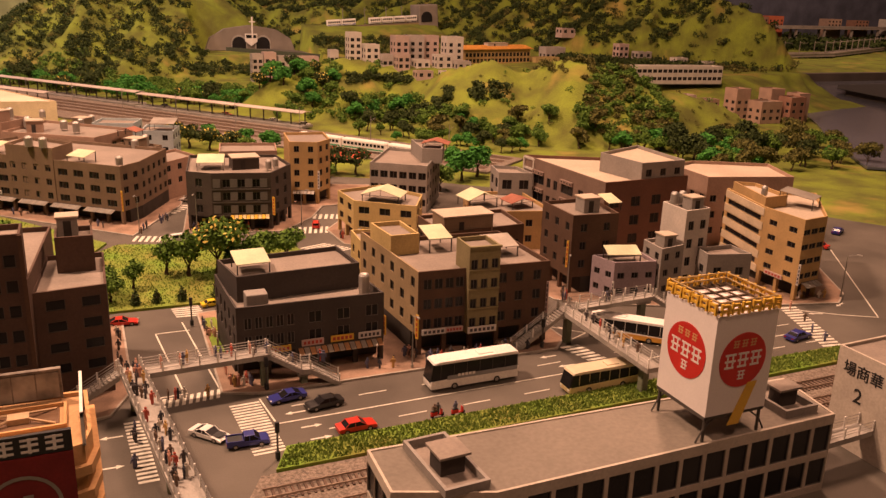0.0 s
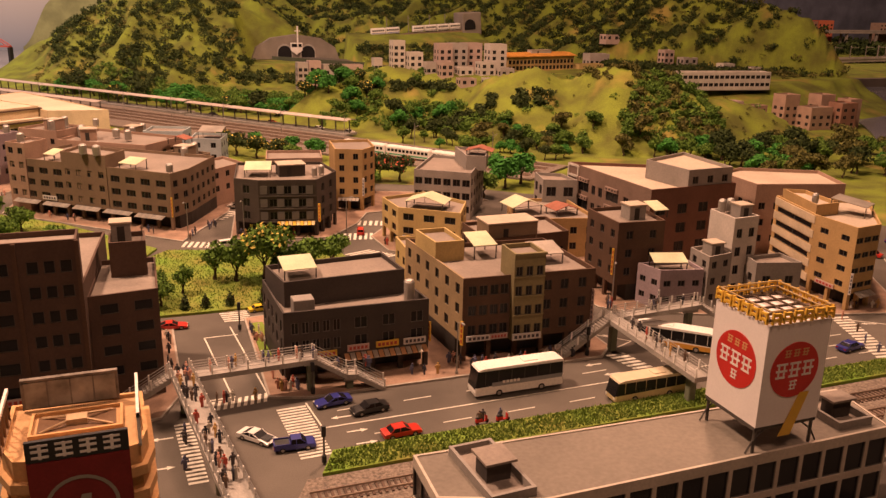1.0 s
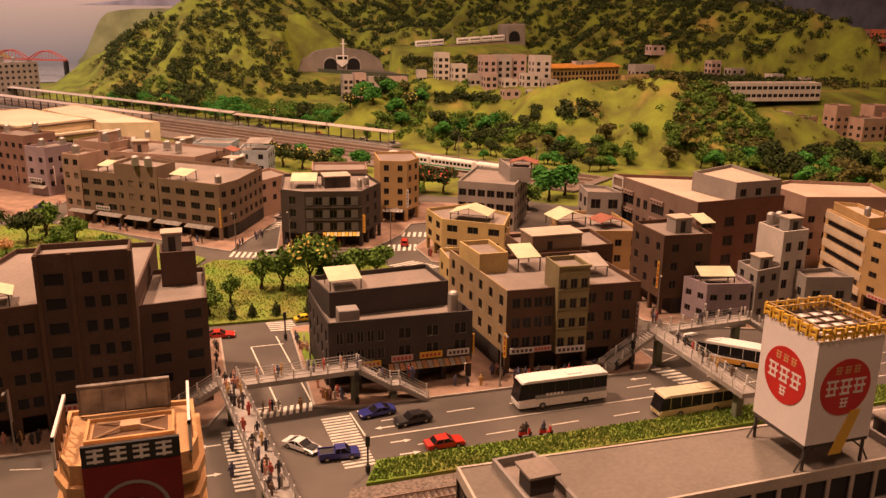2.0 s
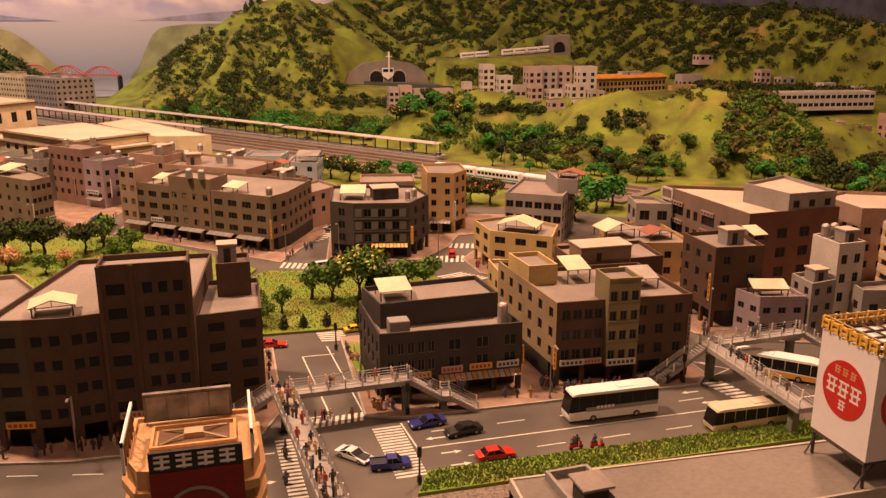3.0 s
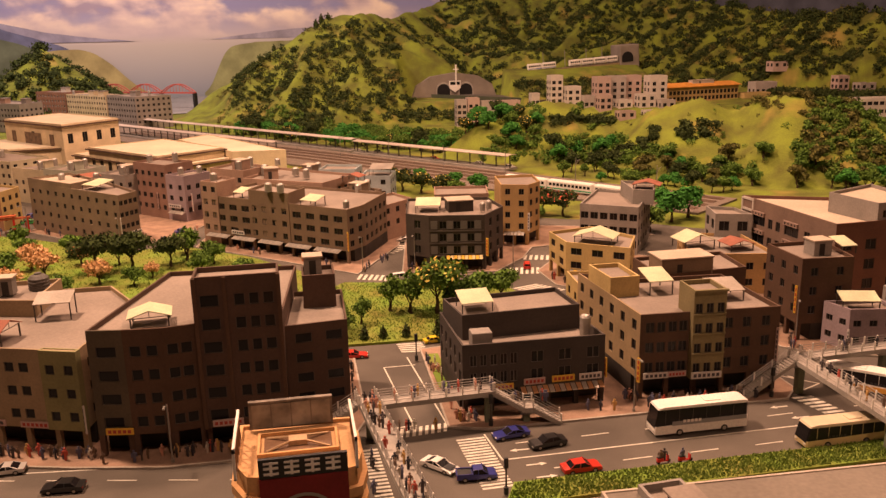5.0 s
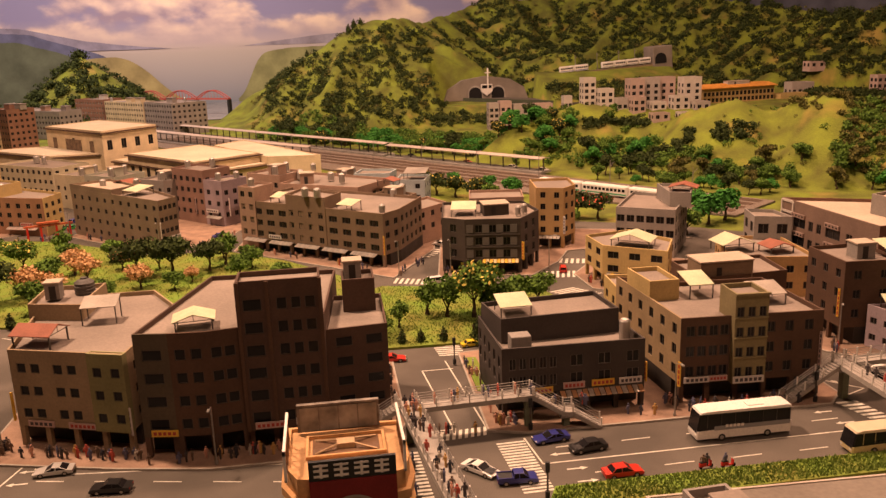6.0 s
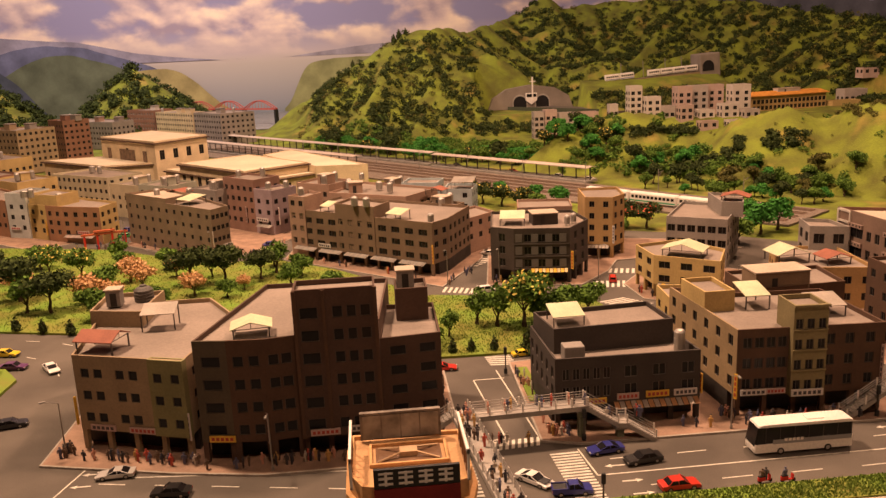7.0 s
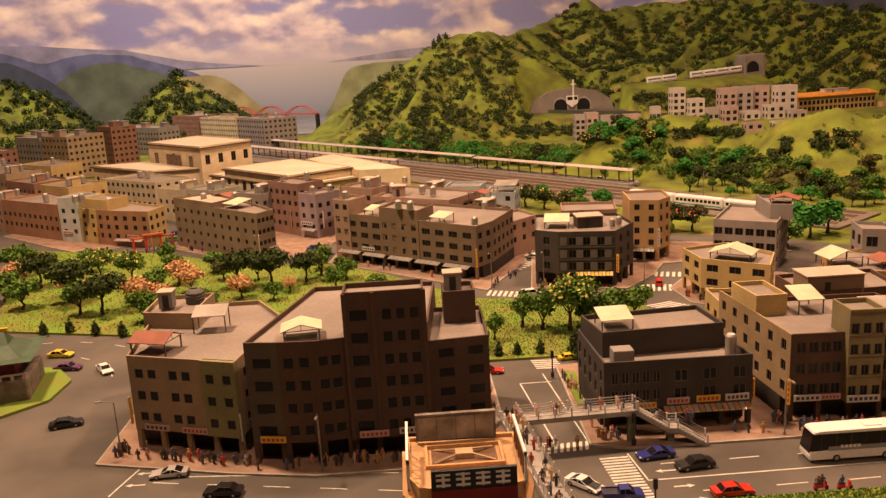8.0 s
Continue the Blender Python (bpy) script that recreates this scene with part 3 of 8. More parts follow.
    sr.color_ramp.elements[0].color, sr.color_ramp.elements[1].color = (0.24, 0.27, 0.32, 1), (0.50, 0.46, 0.42, 1)
    lk.new(sp.outputs["Z"], sm.inputs[0])
    lk.new(sm.outputs[0], sr.inputs[0])
    lk.new(sr.outputs[0], sea.inputs[7])
    lk.new(sea.outputs[2], b.inputs["Base Color"])


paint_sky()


def backdrop():
    pts = [(-430, 300)] + [(-430 + 120 * (1 - math.cos(a)), 780 + 120 * math.sin(a)) for a in np.linspace(0, math.pi / 2, 9)] + [(1080 + 120 * math.sin(a), 780 + 120 * math.cos(a)) for a in np.linspace(0, math.pi / 2, 9)] + [(1200, 200)]
    m = Mesh()
    out = [(x * 1.01, y + 4) for x, y in pts]
    n = len(pts)
    m.add([(x, y, -20) for x, y in pts] + [(x, y, 330) for x, y in pts], [(i + 1, i, n + i, n + i + 1) for i in range(n - 1)])
    m.add([(x, y, -20) for x, y in out] + [(x, y, 330) for x, y in out], [(i, i + 1, n + i + 1, n + i) for i in range(n - 1)])
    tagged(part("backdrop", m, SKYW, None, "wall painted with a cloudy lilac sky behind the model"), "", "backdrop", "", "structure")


backdrop()


def on_wall(s, d):
    """The plan point at run s along the backdrop (its corner bends away on the west), d before it."""
    if s >= -310:
        return s, 900 - d
    a, r = min((-310 - s) / 120, math.pi / 2), 120 - d
    return -310 - r * math.sin(a), 780 + r * math.cos(a) - max(0, -310 - s - 60 * math.pi)


def painted_range(name, pts, d, col, label, foot=-2, rough=0.8):
    """A painted far range, a thin relief on the backdrop wall."""
    m = Mesh()
    xs = np.arange(pts[0][0], pts[-1][0] + 0.1, 2.5)
    px, pz = np.array([p[0] for p in pts]), np.array([p[1] for p in pts])
    zs = np.mean([np.interp(xs + k, px, pz) for k in (-9, -5, -2, 0, 2, 5, 9)], 0) + rough * (wave(xs, xs * 0, 11, 0.3 * d) + 0.5 * wave(xs, xs * 0, 4, d))
    zs = np.maximum(zs, foot + 0.05)
    n = len(xs)
    pts = [on_wall(float(x), d) for x in xs]
    m.add([(x, y, foot) for x, y in pts] + [(x, y, float(z)) for (x, y), z in zip(pts, zs)], [(i, i + 1, n + i + 1, n + i) for i in range(n - 1)])
    pts = [on_wall(float(x), d - 0.15) for x in xs]
    m.add([(x, y, foot) for x, y in pts] + [(x, y, float(z)) for (x, y), z in zip(pts, zs)], [(i + 1, i, n + i, n + i + 1) for i in range(n - 1)])
    tagged(part(name, m, mat(name + "_paint", col, 0.95, 0, 5, 0.4, 0.0, 40), None, label), "", "backdrop", "", "structure")


painted_range("far_range", [(-560, 80), (-470, 88), (-400, 87), (-340, 84.5), (-291, 79), (-258, 76.5), (-210, 64.4), (-154, 57), (-120, 54.2), (-100, 53)], 1.1, (0.36, 0.35, 0.46), "hazy blue mountain range painted on the backdrop", 54.6, 0.4)
painted_range("far_range", [(-64, 53), (-40, 57), (-10, 60), (20, 63), (80, 66)], 0.4, (0.40, 0.375, 0.45), "hazy blue mountain range painted on the backdrop", 54.6, 0.4)
painted_range("mid_range", [(-560, 70), (-470, 88), (-410, 82), (-373, 79), (-342, 66), (-320, 72), (-291, 74.5), (-258, 72), (-232, 63), (-199, 54), (-180, 44), (-160, 20)], 2.0, (0.17, 0.19, 0.31), "blue mountain range painted on the backdrop")
painted_range("green_range", [(-350, 30), (-340, 44), (-316, 57), (-293, 64), (-273, 65), (-249, 59.5), (-222, 51.6), (-201, 35), (-180, 12), (-170, 0)], 2.6, (0.15, 0.18, 0.12), "dark green mountain painted on the backdrop")
painted_range("dark_range", [(-560, 70), (-420, 76), (-374, 69.6), (-354, 61.5), (-329, 45), (-310, 23), (-296, 4)], 3.2, (0.09, 0.11, 0.15), "dark blue-green mountain painted on the backdrop")
painted_range("river_bank", [(-66, 0), (-58, 10), (-50, 28), (-44, 47), (-20, 51), (60, 52)], 2.0, (0.34, 0.35, 0.16), "green river bank painted on the backdrop")
painted_range("river_bank", [(-215, 46), (-178, 49), (-160, 42), (-140, 22), (-118, 3)], 3.0, (0.42, 0.36, 0.16), "sunlit river bank painted on the backdrop")
painted_range("east_range", [(330, 92), (480, 104), (560, 88), (660, 110), (780, 92), (900, 118), (1000, 98), (1078, 104)], 2.0, (0.11, 0.115, 0.16), "dark blue wooded mountains painted on the backdrop", -2, 3.0)
WATER = mat("river_water", (0.30, 0.31, 0.31), 0.25, 0, 3, 0.2, 0.1, 60)
slab("water", [(-330, 640), (-140, 668), (-40, 690), (-50, 890), (-330, 890)], 0.7, 1.0, WATER, "still grey-blue river running to the painted sea", "water")

# the hall round the model
HALLP = mat("dark_hall_plaster", (0.10, 0.08, 0.07), 0.95, 0, 3, 0.2, 0.1, 60)
for nm, x0, y0, z0, x1, y1, z1 in (("wall_south", -440, -360, -95, 1220, -350, 330), ("wall_west", -450, -360, -95, -440, 910, 330), ("wall_east", 1210, -360, -95, 1220, 910, 330), ("ceiling", -450, -360, 330, 1220, 915, 340), ("floor", -450, -360, -100, 1220, 915, -95)):
    tagged(part(nm, Mesh().box(x0, y0, z0, x1, y1, z1), HALLP, None, "dark plain surface of the museum hall"), "", nm.split("_")[0], "", "structure")

# ---- buildings ----
TAN, BROWN, DARKB, GREY, OLIVE = ("tan", (0.35, 0.26, 0.16)), ("brown", (0.105, 0.06, 0.038)), ("dark_brown", (0.10, 0.06, 0.043)), ("dark_grey", (0.066, 0.054, 0.047)), ("olive", (0.24, 0.20, 0.10))
YEL, OCHRE, LILAC, PALE, PINK = ("yellow", (0.52, 0.38, 0.16)), ("ochre", (0.46, 0.30, 0.13)), ("lilac", (0.34, 0.27, 0.29)), ("pale", (0.55, 0.50, 0.44)), ("pinkish", (0.37, 0.245, 0.18))
BRICK, CREAM, BLUEW, MGREY, CHAR = ("brick", (0.27, 0.14, 0.095)), ("cream", (0.66, 0.55, 0.36)), ("light_blue", (0.40, 0.46, 0.47)), ("mid_grey", (0.30, 0.27, 0.24)), ("charcoal", (0.07, 0.055, 0.045))

b = building("corner_shophouse", "tan four-storey corner shophouse with an arcade and roof sheds", [(-29, 142.3), (-12.6, 136.6), (-8.4, 156), (-14, 167), (-31, 167)], 14.5, TAN, rows=3, style="plain", cols={0: [(0.1, 1.35), (0.22, 1.35), (0.42, 1.35), (0.54, 1.35)], 1: 3, 4: 4}, sides=(0, 1, 4), arcade=(0,), ww=1.3, wh=1.35, storey=3.3, first=4.6)
block(b, [(-17.7, 137.95), (-12.66, 136.15), (-12.3, 137.2), (-17.3, 139)], 3.3, 14.55, ("moss", (0.25, 0.235, 0.11)), style="plain", rows=3, cols={0: 2}, sides=(0,), ww=1.3, wh=1.35, storey=3.3, first=4.6)
block(b, [(-30.8, 157.2), (-22.5, 155), (-21.5, 166.8), (-30.8, 166.8)], 13.8, 16.4, TAN, rows=0)
hut(b, -29, 160, 16, 2.2, 2.2, 2.6, MGREY)
b = building("dark_apartment_block", "dark brown apartment block with a seven-storey tower and arcade", [(-10.7, 134.6), (-6.2, 133.8), (-1.2, 133.4), (3, 134.1), (13.8, 134.3), (16, 160), (-3.8, 161)], 17.8, DARKB, tint={0: ("murky_olive", (0.105, 0.083, 0.055)), 1: BROWN, 2: BROWN}, rows=4, cols={0: [(0.5, 2.6)], 1: [(0.28, 1.4), (0.7, 1.4)], 2: [(0.26, 1.4), (0.66, 1.4)], 6: 5}, sides=(0, 1, 2, 6), arcade=(0, 1, 2, 3), style="plain", ww=1.9, wh=1.5, storey=3.25, first=4.3)
block(b, [(3, 133.5), (13.8, 133.5), (13.8, 138.5), (3, 138.5)], 3.3, 24.1, DARKB, rows=6, cols={0: [(0.18, 2.4), (0.53, 1.35), (0.7, 1.25), (0.87, 1.35)]}, sides=(0,), style="plain", ww=1.7, wh=1.6, storey=3.15, first=4.3)
block(b, [(13.9, 137.5), (22.6, 138.5), (22.8, 153), (15.2, 153.4)], 0, 15.3, DARKB, rows=4, cols={0: [(0.3, 2.3), (0.78, 2.3)], 1: 3}, sides=(0, 1), style="plain", ww=1.9, wh=1.4, storey=2.9, first=3.9)
block(b, [(16.8, 146.8), (21.6, 146.8), (21.6, 152.2), (16.8, 152.2)], 14.6, 19.6, DARKB, rows=0)
hut(b, 17.2, 149.5, 18.9, 2.6, 2.4, 2.6, MGREY)
b = building("grey_shop_block", "dark grey two-storey shop block with roof terrace and striped awning", [(38.4, 136.4), (59.5, 136.0), (57.8, 153.6), (37.9, 151.6)], 10.7, GREY, rows=2, cols={0: [(0.075, 1.05), (0.145, 1.05), (0.215, 1.05), (0.285, 1.05), (0.355, 1.05), (0.52, 1.9), (0.715, 1.9), (0.915, 1.9)], 3: 5}, sides=(0, 3), arcade=(0,), ww=1.3, wh=1.75, storey=2.7, first=4.6, arch=3.6, frame_mat=plain("grey_window_frame", (0.16, 0.14, 0.12), 0.6), parapet=1.6)
block(b, [(39.7, 142.6), (58.2, 143.6), (57.4, 153), (38.4, 151.4)], 9.1, 13.0, GREY, rows=0)
b = building("brown_corner_block", "brown four-storey corner block with a yellow bay and arcade", [(64.6, 135.5), (86, 134.3), (86, 152), (70, 153), (63.2, 158.6)], 13.4, BROWN, tint={4: ("sand", (0.34, 0.245, 0.135))}, rows=3, cols={0: [(0.07, 1.3), (0.15, 1.3), (0.23, 1.3), (0.305, 1.3), (0.63, 1.3), (0.76, 1.3), (0.9, 1.3)], 4: 6, 1: 4}, sides=(0, 1, 4), arcade=(0,), ww=1.4, wh=1.6, storey=3.1, first=4.3)
block(b, [(72.0, 133.9), (76.9, 133.6), (77.1, 139), (72.2, 139.2)], 3.3, 17.0, OLIVE, rows=4, cols={0: 3}, sides=(0,), ww=1.05, wh=1.5, storey=3.05, first=4.3)
block(b, [(64.1, 146.1), (68.9, 146.1), (68.7, 154.2), (63.5, 154.3)], 12.6, 16.0, YEL, rows=0)
b = building("yellow_rear_house", "low yellow rear house behind the corner block", [(64.2, 161), (71, 159.5), (72, 168), (64.8, 169.4)], 10.6, YEL, rows=2, storey=3.2, first=3.8)
b = building("brown_rear_block", "brown rear block with a flat roof", [(80.4, 163.3), (98, 164.5), (99, 176), (80.6, 176)], 10.4, BROWN, rows=1, first=6)
hut(b, 81, 164, 9.7, 10, 5.6, 3.2, ("umber", (0.24, 0.17, 0.11)))
b = building("brown_street_house", "brown four-storey street house with an arcade", [(100.8, 151.8), (110, 151), (112, 163), (101, 163)], 15, BROWN, rows=3, cols={0: 2, 3: 3}, sides=(0, 3), arcade=(3,), ww=1.3, wh=1.5, storey=3.4, first=5)
hut(b, 105, 155, 14.3, 3.4, 3, 2.6, MGREY)
b = building("lilac_house", "small lilac two-storey house with windows", [(106.1, 145.5), (113.9, 143.8), (114.6, 149.6), (104.7, 150.6)], 7.6, LILAC, rows=2, cols={0: 3, 3: 2}, sides=(0, 3), ww=1.3, wh=1.1, storey=2.9, first=1.6)
b = building("grey_house", "grey three-storey house with a roof hut", [(114.3, 143.2), (120.0, 144.3), (119.9, 150), (114.9, 149.4)], 10.0, MGREY, rows=3, sides=(0, 3), cols={0: 2, 3: 2}, storey=3, first=1.6, ww=1.2, wh=1.3)
hut(b, 116.3, 145.3, 9.3, 2.6, 2.6, 2.2, MGREY)
b = building("white_tower_house", "tall pale plastered house with silver roof tanks", [(120.1, 144.7), (125.8, 145.2), (126, 152.4), (120.4, 152)], 16.2, PALE, rows=4, cols={0: 2}, sides=(0,), storey=3.4, first=2.2, ww=1.3, wh=1.7)
hut(b, 122.3, 146.2, 15.5, 2.6, 2.6, 2.4, MGREY)
b = building("grey_house", "low grey house beside the pale tower", [(122.5, 140.6), (130.6, 138.4), (131, 144.5), (123.5, 144.6)], 9.0, MGREY, rows=2, sides=(0, 3), storey=3, first=2)
b = building("striped_office", "tan office block with long strip windows", [(138.5, 144.7), (138.5, 134.9), (144.8, 135.8), (158, 151), (142.8, 160)], 15.6, OCHRE, rows=4, cols={0: 2, 1: 3, 4: [(0.5, 13.6)], 2: 3}, sides=(0, 1, 2, 4), arcade=(0, 1), ww=1.9, wh=1.05, storey=2.8, first=4.2, roof=ROOFLIGHT)
block(b, [(139.2, 145.6), (145, 146), (147, 156.6), (143.4, 159)], 14.9, 17.2, OCHRE, rows=0, roof=ROOFLIGHT)
b = building("pink_long_block", "long pinkish block with pale roofs", [(145.8, 169.3), (165.3, 164.2), (171, 178), (155, 186), (146.8, 183)], 15.8, PINK, rows=3, sides=(0, 1, 4), storey=3.6, first=3, roof=ROOFLIGHT)
# school walls take a darker brick, with their shade put into the colour
b = building("red_brick_school", "long red-brown block with a pale roof and framed windows", [(118, 167.5), (139.6, 168.6), (139.6, 188), (116.5, 199.2)], 16.6, ("rust_brick", (0.17, 0.085, 0.058)), tint={3: ("dusk_mauve", (0.22, 0.15, 0.115))}, rows=3, cols={3: [(0.075, 2.4), (0.21, 4.6), (0.345, 1.5), (0.43, 1.5), (0.575, 4.6), (0.735, 1.8), (0.9, 1.8)], 0: 4}, sides=(0, 3), ww=2.4, wh=2.1, storey=4.0, first=3.0, roof=ROOFLIGHT)
block(b, [(127.2, 168.3), (138.6, 168.9), (139.4, 187), (125.4, 181)], 15.9, 20.0, MGREY, rows=1, first=17, sides=(0,), roof=ROOFLIGHT)
block(b, [(108.4, 196), (115.7, 193.2), (115.8, 201), (110.5, 204.5)], 0, 13.4, MGREY, rows=3, sides=(0, 3), first=2.5, storey=3.5, ww=2.2, wh=2.2)
b = building("gabled_house", "brown house with gabled roof sheds", [(95, 181), (112, 177), (114, 195), (101, 199)], 8.8, OCHRE, rows=2, storey=3.4, first=2)
b = building("yellow_shop_house", "yellow three-storey shop house with a green gabled shed", [(72.9, 205.6), (73.4, 195.2), (84.5, 186.6), (89.7, 196.4), (84, 208)], 9.4, YEL, rows=2, cols={0: 2, 1: 3, 2: 2}, sides=(0, 1, 2), arcade=(0,), ww=2.4, wh=1.5, storey=3.0, first=3.7, arch=3.0)
b = building("charcoal_corner_block", "charcoal four-storey corner block with tile bands and a yellow awning", [(41.5, 216.3), (46.3, 212.6), (58.9, 210), (65.4, 218.6), (64.5, 231), (44.5, 235)], 13.2, CHAR, rows=3, cols={0: [(0.5, 1.6)], 1: [(0.25, 1.7), (0.5, 1.7), (0.75, 1.7)], 2: [(0.3, 1.4), (0.7, 1.4)], 5: 3}, sides=(0, 1, 2, 5), arcade=(0, 1, 2), ww=1.7, wh=1.8, storey=2.95, first=4.1)
hut(b, 52, 218, 12.5, 6, 5, 2.6, CHAR)
b = building("orange_slim_block", "slim orange-brown five-storey block", [(68.3, 232.2), (74.8, 229.6), (79.2, 234), (80.5, 245), (70, 246)], 16.0, OCHRE, rows=4, cols={0: 2, 1: 2, 2: 3}, sides=(0, 1, 2), arcade=(0, 1), storey=3.0, first=4.4, ww=1.3, wh=1.5)
b = building("grey_office", "grey four-storey office with a red gabled roof shed", [(85.6, 221), (97.4, 212.7), (107.9, 229.3), (96.6, 238.6)], 12.2, MGREY, rows=3, cols={0: 6, 1: 5}, sides=(0, 1), storey=3.3, first=2.0, ww=1.9, wh=1.7)
block(b, [(99, 220), (103.4, 217.6), (108.8, 228.8), (101, 233)], 11.5, 15.2, MGREY, rows=0)
b = building("long_terrace_block", "long brown-grey terrace of flats with shop awnings", [(-8, 254.5), (28.3, 223), (32.8, 228), (40, 243), (6, 270)], 13.6, ("fawn", (0.205, 0.142, 0.094)), rows=3, cols={0: [(0.03 + 0.0445 * k + (0.011 if k % 2 == 0 else -0.011), 1.5) for k in range(22)], 1: 2, 2: 5}, sides=(0, 1, 2), arcade=(0,), ww=1.5, wh=1.5, storey=3.0, first=4.2)
block(b, [(4.7, 243.3), (14.7, 234.6), (19, 242), (9, 252)], 3.3, 16.2, ("fawn", (0.205, 0.142, 0.094)), rows=4, cols={0: 4}, sides=(0,), storey=3.2, first=4.3)
block(b, [(-8.1, 254.4), (-3.6, 250.4), (1, 257), (-3, 261)], 0, 17.2, PINK, rows=4, sides=(0, 3), cols={0: 2, 3: 2}, first=4.3)
b = building("rear_terrace", "pinkish rear terrace with roof huts and tanks", [(2, 272), (24, 257), (34, 270), (12, 290)], 14.6, PINK, rows=3, sides=(0, 1, 3), first=4)
hut(b, 8, 272, 13.9, 4, 4, 3, PINK)
b = building("blue_house", "light blue house with a flat roof", [(24, 286), (35, 283), (38, 292), (27, 296)], 14, BLUEW, rows=3, first=4)
b = building("grey_rear_house", "grey rear house with a brown shed roof", [(36.5, 279), (45, 276), (48, 286), (39, 290)], 12.5, BLUEW, rows=3, first=3)
b = building("pale_side_house", "pale side-street house with an arched door", [(39, 243), (48, 252), (44, 262), (35, 254)], 10, PINK, rows=2, first=4)
b = building("pinkish_rear_house", "pinkish rear house with a flat roof", [(52, 238), (66, 236), (68, 247), (54, 250)], 13.2, PINK, rows=3, first=4)
b = building("long_window_block", "grey-brown five-storey block with rows of small windows", [(-60, 286.5), (-29.4, 255.5), (-25.6, 261.2), (-47, 297)], 14.3, ("taupe", (0.235, 0.17, 0.115)), rows=4, cols={0: 11, 1: 4}, sides=(0, 1), ww=1.2, wh=1.3, storey=3.2, first=1.8)
block(b, [(-60.1, 286.6), (-44.7, 271.1), (-39, 278), (-50, 293)], 13.5, 15.6, ("taupe", (0.235, 0.17, 0.115)), rows=0, roof=ROOFLIGHT)
b = building("brick_grey_block", "brick and grey town block with roof tanks", [(-33, 301), (-22, 289.6), (-14.5, 297), (-26, 308)], 17, ("dull_brick", (0.27, 0.16, 0.12)), rows=4, sides=(0, 1, 3), first=3)
block(b, [(-22, 289.6), (-16, 284), (-9, 291.5), (-14.5, 297)], 0, 14.2, LILAC, rows=3, sides=(0, 1), first=3)
b = building("white_corner_house", "white-grey four-storey corner house", [(-103.4, 306), (-95.6, 302.2), (-91, 311), (-99, 316)], 15.0, ("blue_white", (0.50, 0.52, 0.50)), rows=4, sides=(0, 1), cols={0: 2, 1: 3}, first=3)
b = building("yellow_corner_house", "yellow and brick shop house with curved corner", [(-95.2, 302.4), (-88, 297), (-82, 293), (-68.5, 287), (-66, 297), (-86, 314)], 11.6, YEL, tint={1: ("terracotta", (0.36, 0.19, 0.11)), 2: ("terracotta", (0.36, 0.19, 0.11))}, rows=3, sides=(0, 1, 2, 3), cols={0: 2, 1: 2, 2: 4}, first=2.6, storey=2.9)
block(b, [(-95, 303.2), (-84, 296.4), (-80, 305), (-90, 313)], 10.9, 14.6, YEL, rows=0)
b = building("pink_arcade_block", "pinkish arcade block with arched windows", [(-132, 328), (-103.8, 306.4), (-99.4, 316), (-120, 340)], 12.5, ("terracotta", (0.36, 0.19, 0.11)), rows=3, sides=(0, 1), first=3.4)
b = building("cream_house", "cream town house with roof tanks", [(-112, 372), (-84, 350), (-74, 362), (-98, 386)], 12.5, ("ivory", (0.50, 0.44, 0.30)), rows=3, sides=(0, 1), first=3)
b = building("yellow_house", "yellow town house with a flat roof", [(-166, 420), (-145, 405), (-136, 418), (-155, 436)], 15.5, YEL, rows=4, sides=(0, 1), first=3)
b = building("tan_flats", "tan eight-storey apartment block with windows", [(-184, 492), (-165, 478), (-152, 496), (-170, 512)], 23, TAN, rows=6, sides=(0, 1), first=3)
b = building("brick_flats", "brick-red eight-storey flats with small windows", [(-171, 540), (-158, 526), (-147, 538), (-160, 552)], 24, BRICK, rows=6, sides=(0, 1, 3), first=3)
b = building("brick_flats", "brick-red seven-storey flats behind other houses", [(-222, 545), (-204, 528), (-195, 540), (-212, 557)], 21, ("brown_brick", (0.24, 0.15, 0.10)), rows=5, sides=(0, 1), first=3)
b = building("grey_flats", "grey-brown flats with a curved front", [(-206, 510), (-186, 494), (-178, 505), (-198, 524)], 22, MGREY, rows=6, sides=(0, 1), first=3)
b = building("taupe_flats", "long low taupe apartment block", [(-190, 620), (-148, 586), (-138, 600), (-178, 640)], 18, MGREY, rows=4, sides=(0, 1), first=3)
b = building("brick_white_house", "brick and white town house far off", [(-160, 668), (-136, 648), (-126, 662), (-150, 684)], 21, BRICK, rows=5, sides=(0, 1), first=4, frame_mat=WFRAME)
b = building("cream_flats", "pale cream five-storey apartment row", [(-134, 644), (-101, 606), (-92, 618), (-122, 656)], 20, CREAM, rows=5, sides=(0, 1), first=4)
b = building("grey_flats", "dark grey apartment block near the railway", [(-100, 606), (-78, 578), (-58, 590), (-80, 622)], 20.5, MGREY, rows=5, sides=(0, 1), first=4)
STNROOF = mat("station_roof", (0.68, 0.59, 0.44), 0.9, 0, 9, 0.15, 0.2, 250)
STN = ("station_cream", (0.68, 0.55, 0.36))
b = building("station", "large cream railway station with flat pale roofs and dark eaves", [(-107, 424), (-74, 385.5), (-56.5, 408), (-89.5, 448)], 22, STN, rows=1, cols={0: 1, 1: 4}, sides=(0, 1), first=14, ww=2.6, wh=4, gap=6, roof=STNROOF, parapet=0.25, group="station")
block(b, [(-62, 373), (-31, 335.5), (-9, 353), (-36, 391.5)], 0, 14, STN, rows=1, cols={0: 8, 1: 5}, sides=(0, 1), first=5, ww=2.8, wh=5, roof=STNROOF, parapet=0.25)
